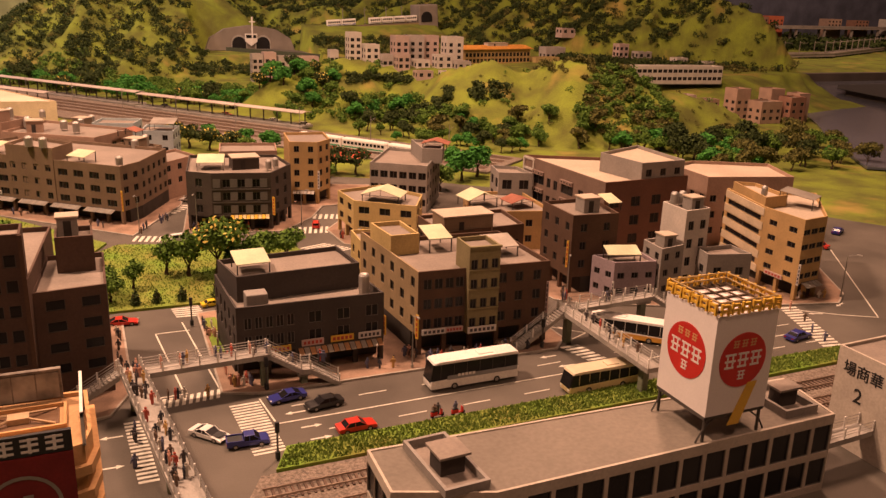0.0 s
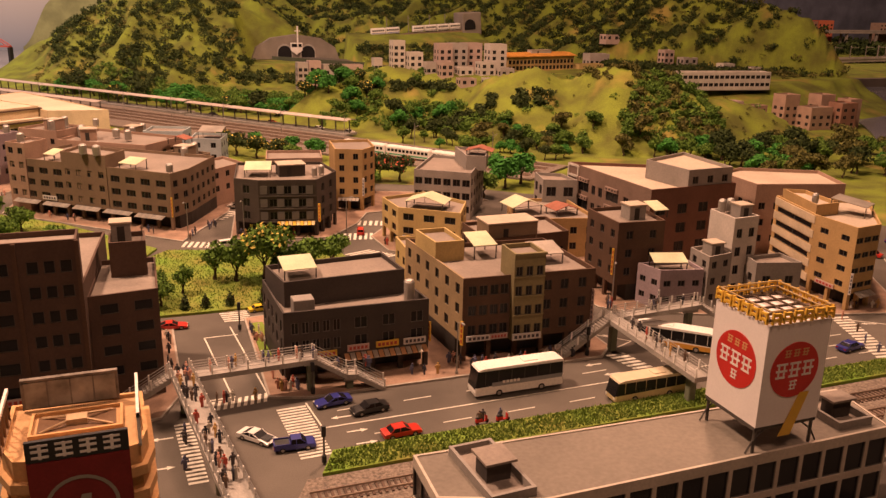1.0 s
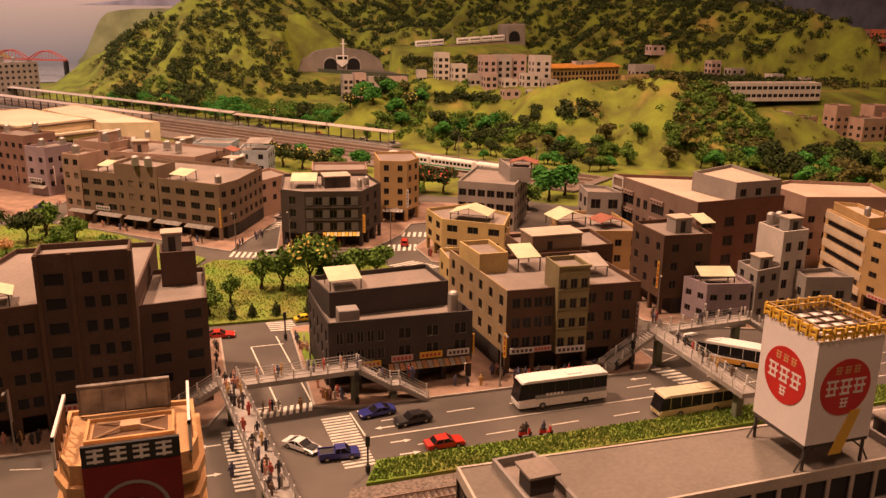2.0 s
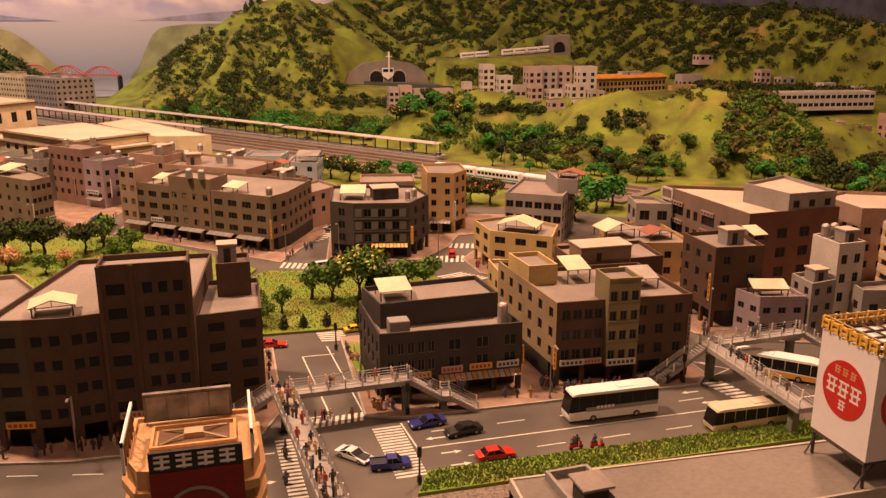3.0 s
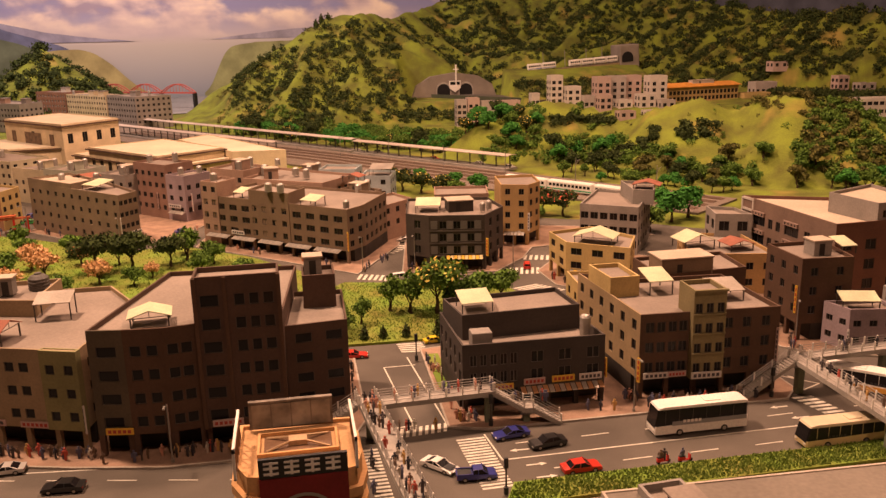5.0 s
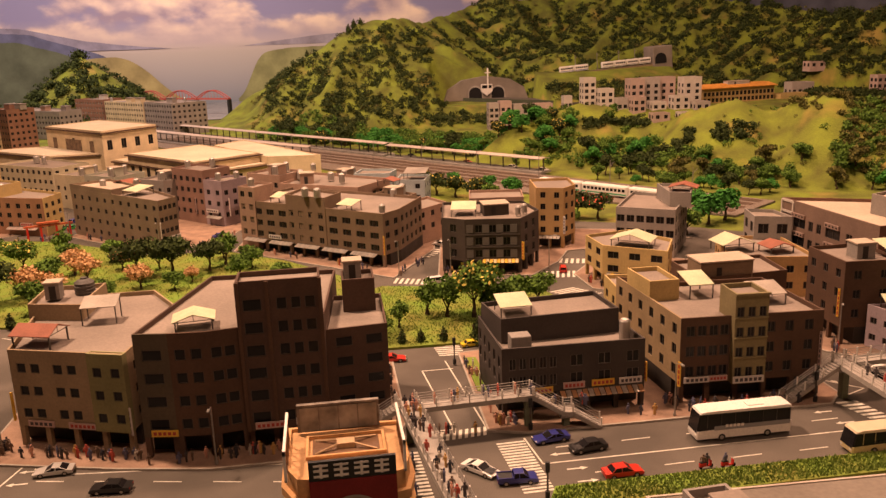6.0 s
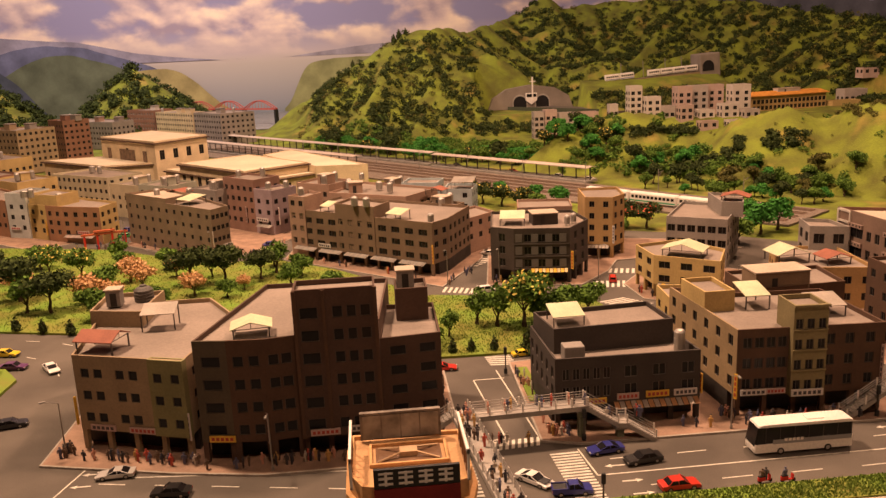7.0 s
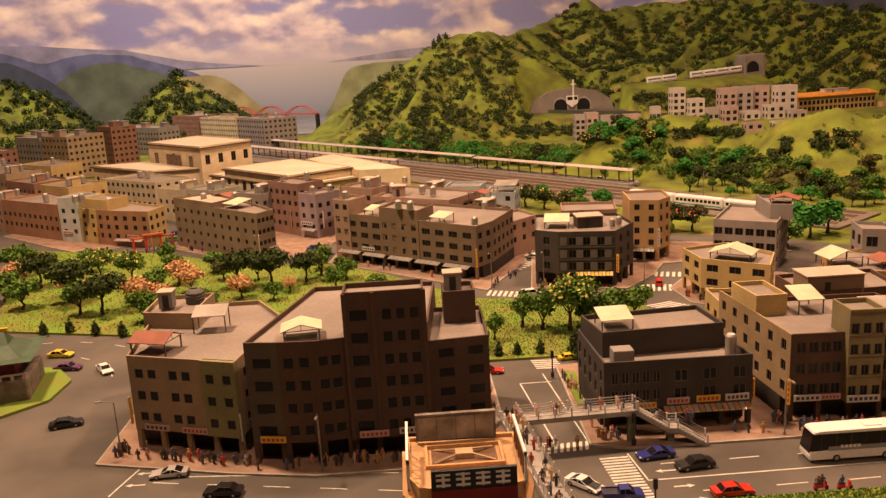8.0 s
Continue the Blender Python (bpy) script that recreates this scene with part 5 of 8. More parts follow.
def bus(x, y, rz, L, W, H, lower, upper, label, stripe=None, wx=(-2.9, 3.3)):
    """A coach: rounded body, dark window band with pillars, windscreen, wheels and lights; its front points to +x."""
    t = thing("bus", x, y, 0.03, rz, label, "bus", "model buses")
    h, w = L / 2, W / 2
    m = Mesh()
    prof = [(-h, 0.4), (-h, H * 0.46), (h, H * 0.37), (h + 0.06, 0.9), (h, 0.4)]
    loft(m, prof[::-1], w, lambda z: 0.0)
    body = part("body", m, lower, t)
    g = Mesh()
    loft(g, [(-h + 0.06, H * 0.36), (-h + 0.1, H - 0.3), (h - 0.42, H - 0.3), (h + 0.01, H * 0.34)][::-1], w - 0.03, lambda z: 0.03 * max(0, z - H * 0.55))
    part("window_band", g, GLASS, t)
    r = Mesh()
    loft(r, [(-h + 0.02, H - 0.42), (-h + 0.1, H - 0.1), (-h + 0.5, H), (h - 1.2, H), (h - 0.5, H - 0.12), (h - 0.36, H - 0.34)][::-1], w - 0.02, lambda z: 0.12 * max(0, z - H + 0.2))
    part("roof", r, upper, t)
    part("roof_vent", Mesh().chamfer(-h * 0.45, -w * 0.5, H - 0.02, -h * 0.1, w * 0.5, H + 0.12, 0.06), upper, t)
    for s in (-1, 1):
        n = 6
        for i in range(n + 1):
            u = -h + 0.2 + (L - 1.6) * i / n
            part("window_pillar", Mesh().box(u - 0.03, s * (w - 0.015) - 0.02, H * 0.44, u + 0.03, s * (w - 0.015) + 0.02, H - 0.36), FRAME if stripe else lower, t)
        for u in wx:
            o = part("wheel", WHEEL_T, None, t, "", Matrix.Translation((u * CM, s * (w - 0.1) * CM, 0.5 * CM)) @ Matrix.Scale(1.35, 4))
            part("rim", WHEEL_R, None, o)
        part("headlight", Mesh().box(h - 0.03, s * w * 0.7 - 0.2, 0.7, h + 0.1, s * w * 0.7 + 0.2, 0.95), LIGHT_W, t)
        if stripe:
            part("stripe", Mesh().box(-h + 0.2, s * (w + 0.005) - 0.012, H * 0.36, h - 2.4, s * (w + 0.005) + 0.012, H * 0.5), stripe, body)
        for i in range(5):
            part("lettering", Mesh().box(h * 0.02 + i * 0.55, s * (w + 0.02) - 0.01, H * 0.44, h * 0.02 + i * 0.55 + 0.4, s * (w + 0.02) + 0.01, H * 0.53), lower if stripe else BLACK, body)
    part("windscreen", Mesh().add([(h + 0.09, -w + 0.12, H * 0.32), (h + 0.09, w - 0.12, H * 0.32), (h - 0.36, w - 0.2, H - 0.36), (h - 0.36, -w + 0.2, H - 0.36)], [(0, 1, 2, 3)]), GLASS, t)


CREAMP, ORANGEP = plain("cream_bus_paint", (0.60, 0.48, 0.24), 0.35), plain("orange_bus_paint", (0.65, 0.32, 0.05), 0.35)
bus(68.8, 125.2, 180, 13.4, 2.85, 4.3, WHITE, WHITE, "white model coach with dark windows and grey stripe", plain("grey_stripe", (0.25, 0.25, 0.25), 0.4), (-3.3, 3.2))
bus(85.2, 117.6, 180, 11.4, 2.7, 3.4, CREAMP, plain("ivory_roof_paint", (0.62, 0.52, 0.36), 0.4), "cream and olive model bus waiting beside the verge", None, (-2.9, 2.7))
bus(99.6, 131.0, -43, 12.6, 2.8, 3.5, WHITE, WHITE, "white model bus with an orange skirt under the footbridge", None, (-3.2, 3.3))
o = [q for q in scene.objects if q.name.startswith("bus")][-1]
for q in (-1, 1):
    part("skirt", Mesh().box(-6.2, q * 1.41 - 0.02, 0.42, 6.2, q * 1.41 + 0.02, 1.2), ORANGEP, o, "orange lower side panel")


def scooter(x, y, rz):
    t = thing("scooter", x, y, 0.03, rz, "small red model scooter on the road", "scooter", "model scooters")
    m = Mesh()
    m.chamfer(-0.85, -0.22, 0.35, 0.1, 0.22, 0.85, 0.1).chamfer(0.1, -0.16, 0.3, 0.75, 0.16, 0.42, 0.04).chamfer(0.6, -0.25, 0.4, 0.8, 0.25, 1.1, 0.06)
    part("body", m, RED, t)
    for u in (-0.62, 0.85):
        part("wheel", Mesh().cyl(u, 0.28, -0.08, 0.08, 0.26, k=10, axis="y"), RUBBER, t)
    part("seat", Mesh().chamfer(-0.8, -0.2, 0.85, 0.05, 0.2, 0.97, 0.05), BLACK, t)
    part("handlebar", Mesh().tube((0.65, -0.35, 1.2), (0.65, 0.35, 1.2), 0.04).tube((0.7, 0, 1.05), (0.65, 0, 1.2), 0.05), CHROME, t)


scooter(60.2, 117.3, 8)
scooter(63.0, 117.0, 4)

# ---- figurines: small plain painted dolls ----
DOLLS = []
for i, col in enumerate([(0.03, 0.03, 0.04), (0.06, 0.05, 0.05), (0.45, 0.08, 0.05), (0.5, 0.45, 0.38), (0.10, 0.10, 0.16), (0.5, 0.3, 0.1), (0.14, 0.09, 0.06), (0.55, 0.28, 0.2)]):
    m = Mesh()
    s = [0.82, 0.87, 0.91][i % 3]
    rings = []
    for r, z in ((0.16, 0), (0.2, 0.15), (0.19, 0.8), (0.25, 0.95), (0.21, 1.15), (0.29, 1.45), (0.22, 1.58), (0.08, 1.62), (0.08, 1.68), (0.16, 1.76), (0.16, 1.9), (0.06, 1.98)):
        rings.append([(r * s * 1.15 * math.cos(a * math.pi / 4), r * s * 0.75 * math.sin(a * math.pi / 4), z * s) for a in range(8)])
    m.rings(rings)
    for sx in (-1, 1):
        m.tube((sx * 0.3, 0, 1.45 * s), (sx * 0.36, 0.08 * (i % 3), 0.85 * s), 0.07, 5)
    DOLLS.append(m.data("figurine", plain("figurine_paint", col, 0.7)))
WORDS = ["black", "dark brown", "red", "beige", "navy", "orange", "brown", "pink"]
rnd = random.Random(7)


def doll(x, y, z):
    k = rnd.choice([0, 0, 1, 1, 2, 3, 4, 4, 5, 6, 6, 7])
    ob = new("figurine", DOLLS[k])
    ob.matrix_basis = place(x, y, z, rnd.uniform(0, 360))
    tagged(ob, f"tiny plain {WORDS[k]} painted figurine standing upright", "figurine", "street figurines")


def crowd(n, x0, y0, x1, y1, spread, z):
    for i in range(n):
        t = rnd.random()
        doll(x0 + t * (x1 - x0) + rnd.uniform(-spread, spread), y0 + t * (y1 - y0) + rnd.uniform(-spread, spread), z)


crowd(9, -31, 141.2, -30.4, 139.4, 0.9, 0.28)
crowd(26, -28, 139.2, -11, 134.2, 0.8, 0.28)
crowd(30, -11, 132.7, 18, 132.2, 0.7, 0.28)
crowd(24, 27.7, 104.5, 25.3, 126, 0.8, 5.2)
crowd(14, 25.2, 126, 24.6, 133.8, 0.8, 5.2)
crowd(11, 27.5, 132.7, 41.5, 133.3, 0.6, 5.22)
crowd(8, 44, 132.9, 50, 132.3, 0.3, 3.0)
crowd(26, 52, 133.4, 86, 132.6, 0.8, 0.28)
crowd(9, 63, 136.6, 64.2, 134.2, 0.5, 0.28)
crowd(12, 37, 159, 37.6, 137, 0.6, 0.28)
crowd(10, 37.5, 135, 40, 134, 0.7, 0.28)
crowd(10, 23.6, 141, 23.8, 160, 0.35, 0.28)
crowd(6, 28.5, 133.6, 35, 133.2, 0.4, 0.02)
crowd(5, 24, 117, 24.4, 128, 0.5, 0.02)
crowd(9, 88.9, 115, 89, 130, 0.6, 5.5)
crowd(6, 92, 133.7, 104, 134.4, 0.5, 5.52)
crowd(6, 97.6, 148.4, 99.6, 151, 0.5, 0.28)
crowd(7, 147.5, 134.4, 134, 136.2, 0.6, 0.28)
crowd(7, 71, 200, 76, 187.6, 0.3, 0.28)
crowd(8, 42, 214.6, 60, 210.2, 0.5, 0.28)
crowd(9, 0, 244.4, 27, 219, 0.4, 0.28)
crowd(7, -56, 279.6, -31, 256.2, 0.3, 0.28)
crowd(9, -62, 290, -66, 300, 2.5, 0.02)
crowd(4, 129, 118, 135, 133, 0.7, 0.02)
crowd(16, -26, 254, -10, 272, 3.0, 0.3)
crowd(10, 30, 214, 38, 226, 1.6, 0.3)
crowd(12, -74, 288, -60, 276, 3.0, 0.02)

doll(59.9, 117.25, 0.4)
doll(60.4, 117.35, 0.4)
doll(62.7, 116.98, 0.4)

# ---- billboard and sign details on the near buildings ----
bb = thing("billboard", 80.1, 91, 9.4, 0, "four-sided white billboard with red discs on a steel stand", "billboard")
part("panel_box", Mesh().box(-3.7, -3.8, 2.9, 4.0, 4.0, 13.7), mat("white_translucent_panel", (0.80, 0.74, 0.70), 0.5, 0, 15, 0.08, 0.03), bb)


def disc(y_face, x_face, rz):
    d = Mesh().cyl(0, 0, -0.03, 0.03, 2.95, k=40, axis="y")
    ob = part("red_disc", d, RED, bb, "red disc with white bars", place(x_face, y_face, 8.7, rz))
    for u0, z0, w, h, ink in ((-1.45, 1.45, 0.75, 0.75, GOLD), (-0.38, 1.45, 0.75, 0.75, GOLD), (0.7, 1.45, 0.75, 0.75, GOLD), (-2.3, -0.75, 1.35, 1.6, WHITE), (-0.68, -0.75, 1.35, 1.6, WHITE), (0.95, -0.75, 1.35, 1.6, WHITE), (-0.45, -2.1, 0.9, 0.95, WHITE)):
        g = Mesh()
        for f in (0.0, 0.42, 0.86):
            g.box(u0, -0.06, z0 + h * f, u0 + w * (1.0 if f else 0.86), -0.03, z0 + h * (f + 0.14))
        g.box(u0 + w * 0.16, -0.066, z0, u0 + w * 0.3, -0.032, z0 + h).box(u0 + w * 0.66, -0.066, z0 + h * 0.1, u0 + w * 0.8, -0.032, z0 + h)
        part("bar", g, ink, ob)


GOLD = plain("dull_gold", (0.6, 0.35, 0.15))
disc(-3.83, 0.15, 0)
disc(0.1, -3.73, -90)
part("yellow_streamer", Mesh().add([(1.2, -3.9, 6.1), (2.4, -3.9, 6.1), (0.6, -4.0, 1.6), (-0.9, -4.0, 1.6), (1.2, -3.84, 6.1), (2.4, -3.84, 6.1), (0.6, -3.94, 1.6), (-0.9, -3.94, 1.6)], [(3, 2, 1, 0), (4, 5, 6, 7), (0, 1, 5, 4), (1, 2, 6, 5), (2, 3, 7, 6), (3, 0, 4, 7)]), YELLOW, bb)
for sx in (-3.4, 3.7):
    for sy in (-3.5, 3.7):
        part("leg", Mesh().tube((sx, sy, 0), (sx, sy, 2.9), 0.18, 6).tube((sx, sy, 1.5), (sx * 0.5, sy, 2.9), 0.1, 5).tube((sx + (0.9 if sx > 0 else -0.9), sy, 0.05), (sx, sy, 1.6), 0.1, 5), FRAME, bb)
part("floor_beam", Mesh().box(-3.6, -3.7, 2.5, 3.9, -3.4, 2.9).box(-3.6, 3.6, 2.5, 3.9, 3.9, 2.9).box(-3.7, -3.7, 2.5, -3.4, 3.9, 2.9).box(3.7, -3.7, 2.5, 4.0, 3.9, 2.9), FRAME, bb)
for i in range(6):
    for yy, rot in ((-3.95, 0), (4.15, 0)):
        u = -3.6 + i * 1.3
        part("letter_box", Mesh().box(u, yy - 0.12, 13.9, u + 0.2, yy + 0.12, 15.1).box(u + 0.85, yy - 0.12, 13.8, u + 1.05, yy + 0.12, 14.9).box(u, yy - 0.13, 14.2, u + 1.05, yy + 0.1, 14.45).box(u + 0.1, yy - 0.13, 14.75, u + 0.95, yy + 0.1, 15.0), YELLOW, bb, "yellow letter shape seen on edge")
    u = -3.6 + i * 1.3
    for xx in (-3.85, 4.15):
        part("letter_box", Mesh().box(xx - 0.12, u, 13.8, xx + 0.12, u + 0.2, 15.0).box(xx - 0.12, u + 0.85, 13.9, xx + 0.12, u + 1.05, 15.1).box(xx - 0.13, u, 14.1, xx + 0.1, u + 1.05, 14.35).box(xx - 0.13, u + 0.1, 14.7, xx + 0.1, u + 0.95, 14.95), YELLOW, bb, "yellow letter shape seen on edge")
for z in (13.9, 14.5, 15.1):
    part("rack_rail", Mesh().tube((-3.5, -3.6, z), (3.8, -3.6, z), 0.07).tube((-3.5, 3.8, z), (3.8, 3.8, z), 0.07).tube((-3.5, -3.6, z), (-3.5, 3.8, z), 0.07).tube((3.8, -3.6, z), (3.8, 3.8, z), 0.07), plain("straw_wood", (0.42, 0.30, 0.14)), bb)
for i in range(5):
    part("cross_beam", Mesh().box(-3.5, -3.0 + i * 1.6, 13.72, 3.8, -2.8 + i * 1.6, 13.9), BARK, bb)
    part("cross_beam", Mesh().box(-3.0 + i * 1.6, -3.5, 13.9, -2.8 + i * 1.6, 3.8, 14.05), BARK, bb)


def tray(x, y, z, w, d, rz=0):
    """A low walled roof light well with a small hut in it."""
    t = thing("roof_light_well", x, y, z, rz, "grey walled roof well with a small capped hut", "roof well", "roof wells")
    r = Mesh().box(0, 0, 0, w, 0.35, 0.9).box(0, d - 0.35, 0, w, d, 0.9).box(0, 0.35, 0, 0.35, d - 0.35, 0.9).box(w - 0.35, 0.35, 0, w, d - 0.35, 0.9)
    part("kerb_wall", r, wallmat(*MGREY), t)
    part("floor", Mesh().box(0.35, 0.35, 0, w - 0.35, d - 0.35, 0.06), ROOF, t)
    b2 = part("hut", Mesh().box(w * 0.25, d * 0.35, 0.06, w * 0.8, d * 0.6, 2.0), wallmat(*GREY), t)
    part("cap", Mesh().box(w * 0.18, d * 0.3, 2.0, w * 0.88, d * 0.65, 2.25), ROOF, b2)


tray(48.2, 87.4, 9.39, 4.6, 9.4, 3)
tray(88.6, 88.2, 9.39, 4.6, 6.4)
sh = [o for o in scene.objects if o.name == "electrical_shop"][0]
part("sign_board", Mesh().box(0, 0, 0, 6.3, 0.3, 1.5), BLACK, sh, "black sign board with white bars", local(sh, 12.9, 82.9, 22.9))
for i in range(4):
    part("lettering", Mesh().box(0.35 + i * 1.46, -0.05, 0.28, 1.4 + i * 1.46, 0, 0.45).box(0.35 + i * 1.46, -0.05, 0.72, 1.4 + i * 1.46, 0, 0.9).box(0.35 + i * 1.46, -0.05, 1.12, 1.4 + i * 1.46, 0, 1.27).box(0.78 + i * 1.46, -0.06, 0.22, 0.98 + i * 1.46, 0, 1.3), WHITE, sh, "", local(sh, 12.9, 82.9, 22.9))
part("red_panel", Mesh().box(0, 0, -9, 6.3, 0.3, 0), mat("deep_red_panel", (0.22, 0.02, 0.02), 0.5), sh, "deep red sign panel with a ring", local(sh, 12.9, 82.85, 22.85))
ringm = Mesh()
for k in range(28):
    a0, a1 = 2 * math.pi * k / 28, 2 * math.pi * (k + 1) / 28
    ringm.add([(3.1 + r * math.cos(a), -0.05, -3.6 + r * math.sin(a)) for r, a in ((2.1, a0), (2.35, a0), (2.35, a1), (2.1, a1))], [(0, 1, 2, 3)])
ringm.add([(3.1, -0.05, -2.7), (3.7, -0.05, -2.7), (3.2, -0.05, -3.5), (3.6, -0.05, -3.5), (2.7, -0.05, -4.8), (3.0, -0.05, -3.7), (2.7, -0.05, -3.7)], [(0, 6, 5, 2, 3, 1), (6, 4, 5)])
part("ring_emblem", ringm, STEEL, sh, "pale ring and bolt shape", local(sh, 12.9, 82.85, 22.85))
part("roof_board", Mesh().box(0, 0, 0, 6.4, 0.25, 2.2).box(-0.12, -0.08, 2.2, 6.52, 0.33, 2.38).box(-0.12, -0.08, 0, 0, 0.33, 2.2).box(6.4, -0.08, 0, 6.52, 0.33, 2.2), mat("weathered_board", (0.34, 0.29, 0.24), 0.85, 0, 60, 0.6, 0.1), sh, "weathered grey advertising board", local(sh, 12.05, 91.4, 22.7))
for i in range(4):
    part("board_panel", Mesh().box(0.1 + i * 1.58, -0.06, 0.1, 1.58 + i * 1.58, 0, 2.12), mat("pale_weathered_panel", (0.48, 0.43, 0.36), 0.8, 0, 45, 0.7, 0.05), sh, "", local(sh, 12.05, 91.4, 22.7))
lat = mat("lattice_brown", (0.22, 0.12, 0.06), 0.8)
for x, lm_mat in ((10.25, lat), (18.9, CONC)):
    lm = Mesh().box(-0.08, 0, 0, 0.08, 6.6, 0.12)
    for i in range(5):
        lm.tube((0, i * 1.3 + 0.05, 0.1), (0, i * 1.3 + 0.65, 2.2), 0.08, 4).tube((0, i * 1.3 + 1.25, 0.1), (0, i * 1.3 + 0.65, 2.2), 0.08, 4)
    lp = part("side_lattice", lm, lat, sh, "brown lattice frame of a roof sign", local(sh, x + 1, 83.3, 22.8))
    part("sign_edge", Mesh().box(-0.1, 0, 2.1, 0.1, 6.8, 2.4).box(-0.1, 0, 0.0, 0.1, 0.2, 2.4), WHITE, lp, "pale edge of a sign panel")
cz = Mesh()
for sx in (-1, 1):
    for sy in (-1, 1):
        cz.tube((sx * 0.6, sy * 0.4, 0.42), (sx * 2.4, sy * 1.15, 0.1), 0.1, 5)
cz.box(-0.7, -0.5, 0, 0.7, 0.5, 0.5)
part("skylight", Mesh().box(-2.6, -1.3, 0, 2.6, 1.3, 0.1), mat("brown_glass_roof", (0.16, 0.09, 0.05), 0.4), sh, "brown roof light panel", local(sh, 15.7, 88.7, 22.5))
part("skylight_frame", cz, mat("sand_frame", (0.55, 0.38, 0.22), 0.8), sh, "sand-coloured cross frame", local(sh, 15.7, 88.7, 22.52))
part("roof_kerb", Mesh().box(-3.1, -1.8, 0, 3.1, -1.6, 0.3).box(-3.1, 1.6, 0, 3.1, 1.8, 0.3).box(-3.1, -1.6, 0, -2.9, 1.6, 0.3).box(2.9, -1.6, 0, 3.1, 1.6, 0.3), wallmat("apricot", (0.62, 0.36, 0.16)), sh, "", local(sh, 15.7, 88.7, 22.5))
for k in range(5):
    q = inset(SHOP, -0.4)
    zc = 20.6 - k * 1.9
    part("ledge", Mesh().prism([(x - sh.matrix_basis.translation.x / CM, y - sh.matrix_basis.translation.y / CM) for x, y in q], zc, zc + 0.7), wallmat("apricot", (0.62, 0.36, 0.16)), sh)

# readable market sign
mk = [o for o in scene.objects if o.name == "sign_market_hall"][0]
for txt, x, z, size in (("場商華", 1.0, 9.6, 1.9), ("2", 3.0, 6.4, 2.6)):
    cu = bpy.data.curves.new("sign_text", "FONT")
    cu.body, cu.size, cu.extrude = txt, size * CM, 0.0004
    cu.materials.append(BLACK)
    ob = new("sign_text", cu)
    ob.parent = mk
    ob.matrix_basis = local(mk, 104.57, 96, 0, 0) @ place(-0.02, -x, z, -90, 0, 0) @ pose(0, 0, 0, 90, 0, 0)

# ---- roof things, signs and awnings ----
canopy(-3.2, 137.8, 17.1, 5.6, 4.2, 1.5, 6, PALEGREEN)
canopy(-25.6, 145.6, 13.8, 5.0, 6.2, 2.0, 72, REDSHEET, 1.1, "rust-red")
leanto(-22, 152.4, 13.8, 5.2, 3.6, 2.6, 0, TINSHEET, "weathered tin")
leanto(40.2, 145.2, 12.3, 5.0, 4.4, 1.5, 2, PALEGREEN)
leanto(70.4, 145.6, 12.7, 4.0, 5.2, 2.2, -2, PALEGREEN)
leanto(78.6, 140.2, 12.7, 4.9, 4.4, 1.6, -2, TINSHEET, "brownish")
leanto(105.6, 147.0, 6.9, 6.2, 3.2, 1.6, -16, PALEGREEN)
leanto(110.4, 155, 14.3, 3.0, 4, 1.4, 0, PALEGREEN)
canopy(80.4, 195.6, 8.7, 9.0, 6, 1.8, -36, PALEGREEN, 1.4)
canopy(99.5, 188.5, 8.1, 7.6, 6, 2.0, 4, PALEGREEN, 1.5)
canopy(107.5, 185, 8.1, 6.0, 5, 1.5, 4, REDSHEET, 0.9, "rust-red")
canopy(104.4, 224, 14.5, 7, 5, 1.2, -32, REDSHEET, 1.0, "rust-red")
leanto(17.5, 233.6, 12.9, 5, 4, 1.6, -42, PALEGREEN)
leanto(0.4, 250.0, 12.9, 3.4, 3.4, 1.6, -42, PALEGREEN)
leanto(44.2, 219.5, 12.5, 6, 6, 1.7, -12, PALEGREEN)
leanto(-42, 272, 13.6, 6.4, 6, 1.4, -42, PALEGREEN)
canopy(-44, 288, 13.6, 7, 5, 1.5, -42, REDSHEET, 0.9, "rust-red")
leanto(39, 281, 11.8, 7, 6, 2.2, -18, TINSHEET, "brown")
leanto(147.2, 141.6, 14.9, 5, 6.5, 2.0, 28, TINSHEET, "pale brown")
canopy(33, 262, 13.9, 6, 4, 1.5, -36, REDSHEET, 0.8, "rust-red")
for x, y, z, r, h in ((57.4, 138.8, 9.1, 0.8, 3.0), (121.8, 150.6, 15.5, 0.75, 1.9), (123.8, 150.8, 15.5, 0.75, 1.9), (59.6, 215.4, 12.5, 0.7, 1.7), (61.6, 217.4, 12.5, 0.7, 1.7), (28.4, 226, 12.9, 0.8, 1.6), (10, 238.4, 15.7, 0.9, 2), (13, 236, 15.7, 0.9, 2),
                      (-4.5, 254, 16.7, 0.9, 1.8), (8, 279, 13.9, 1.0, 2), (17, 274, 13.9, 1.0, 2), (12, 276, 16.9, 0.8, 1.6), (-28, 302, 16.3, 0.9, 1.8), (-17.4, 290, 13.5, 0.9, 1.8), (-12, 291, 13.5, 0.9, 1.8), (-94, 298, 13.8, 1.2, 2), (-84, 299, 11.8, 1.1, 2.4), (-96, 372, 11.8, 1.2, 2.2), (108, 157, 14.3, 0.8, 1.8), (141, 148, 16.5, 0.6, 1.4)):
    tank(x, y, z, r, h)


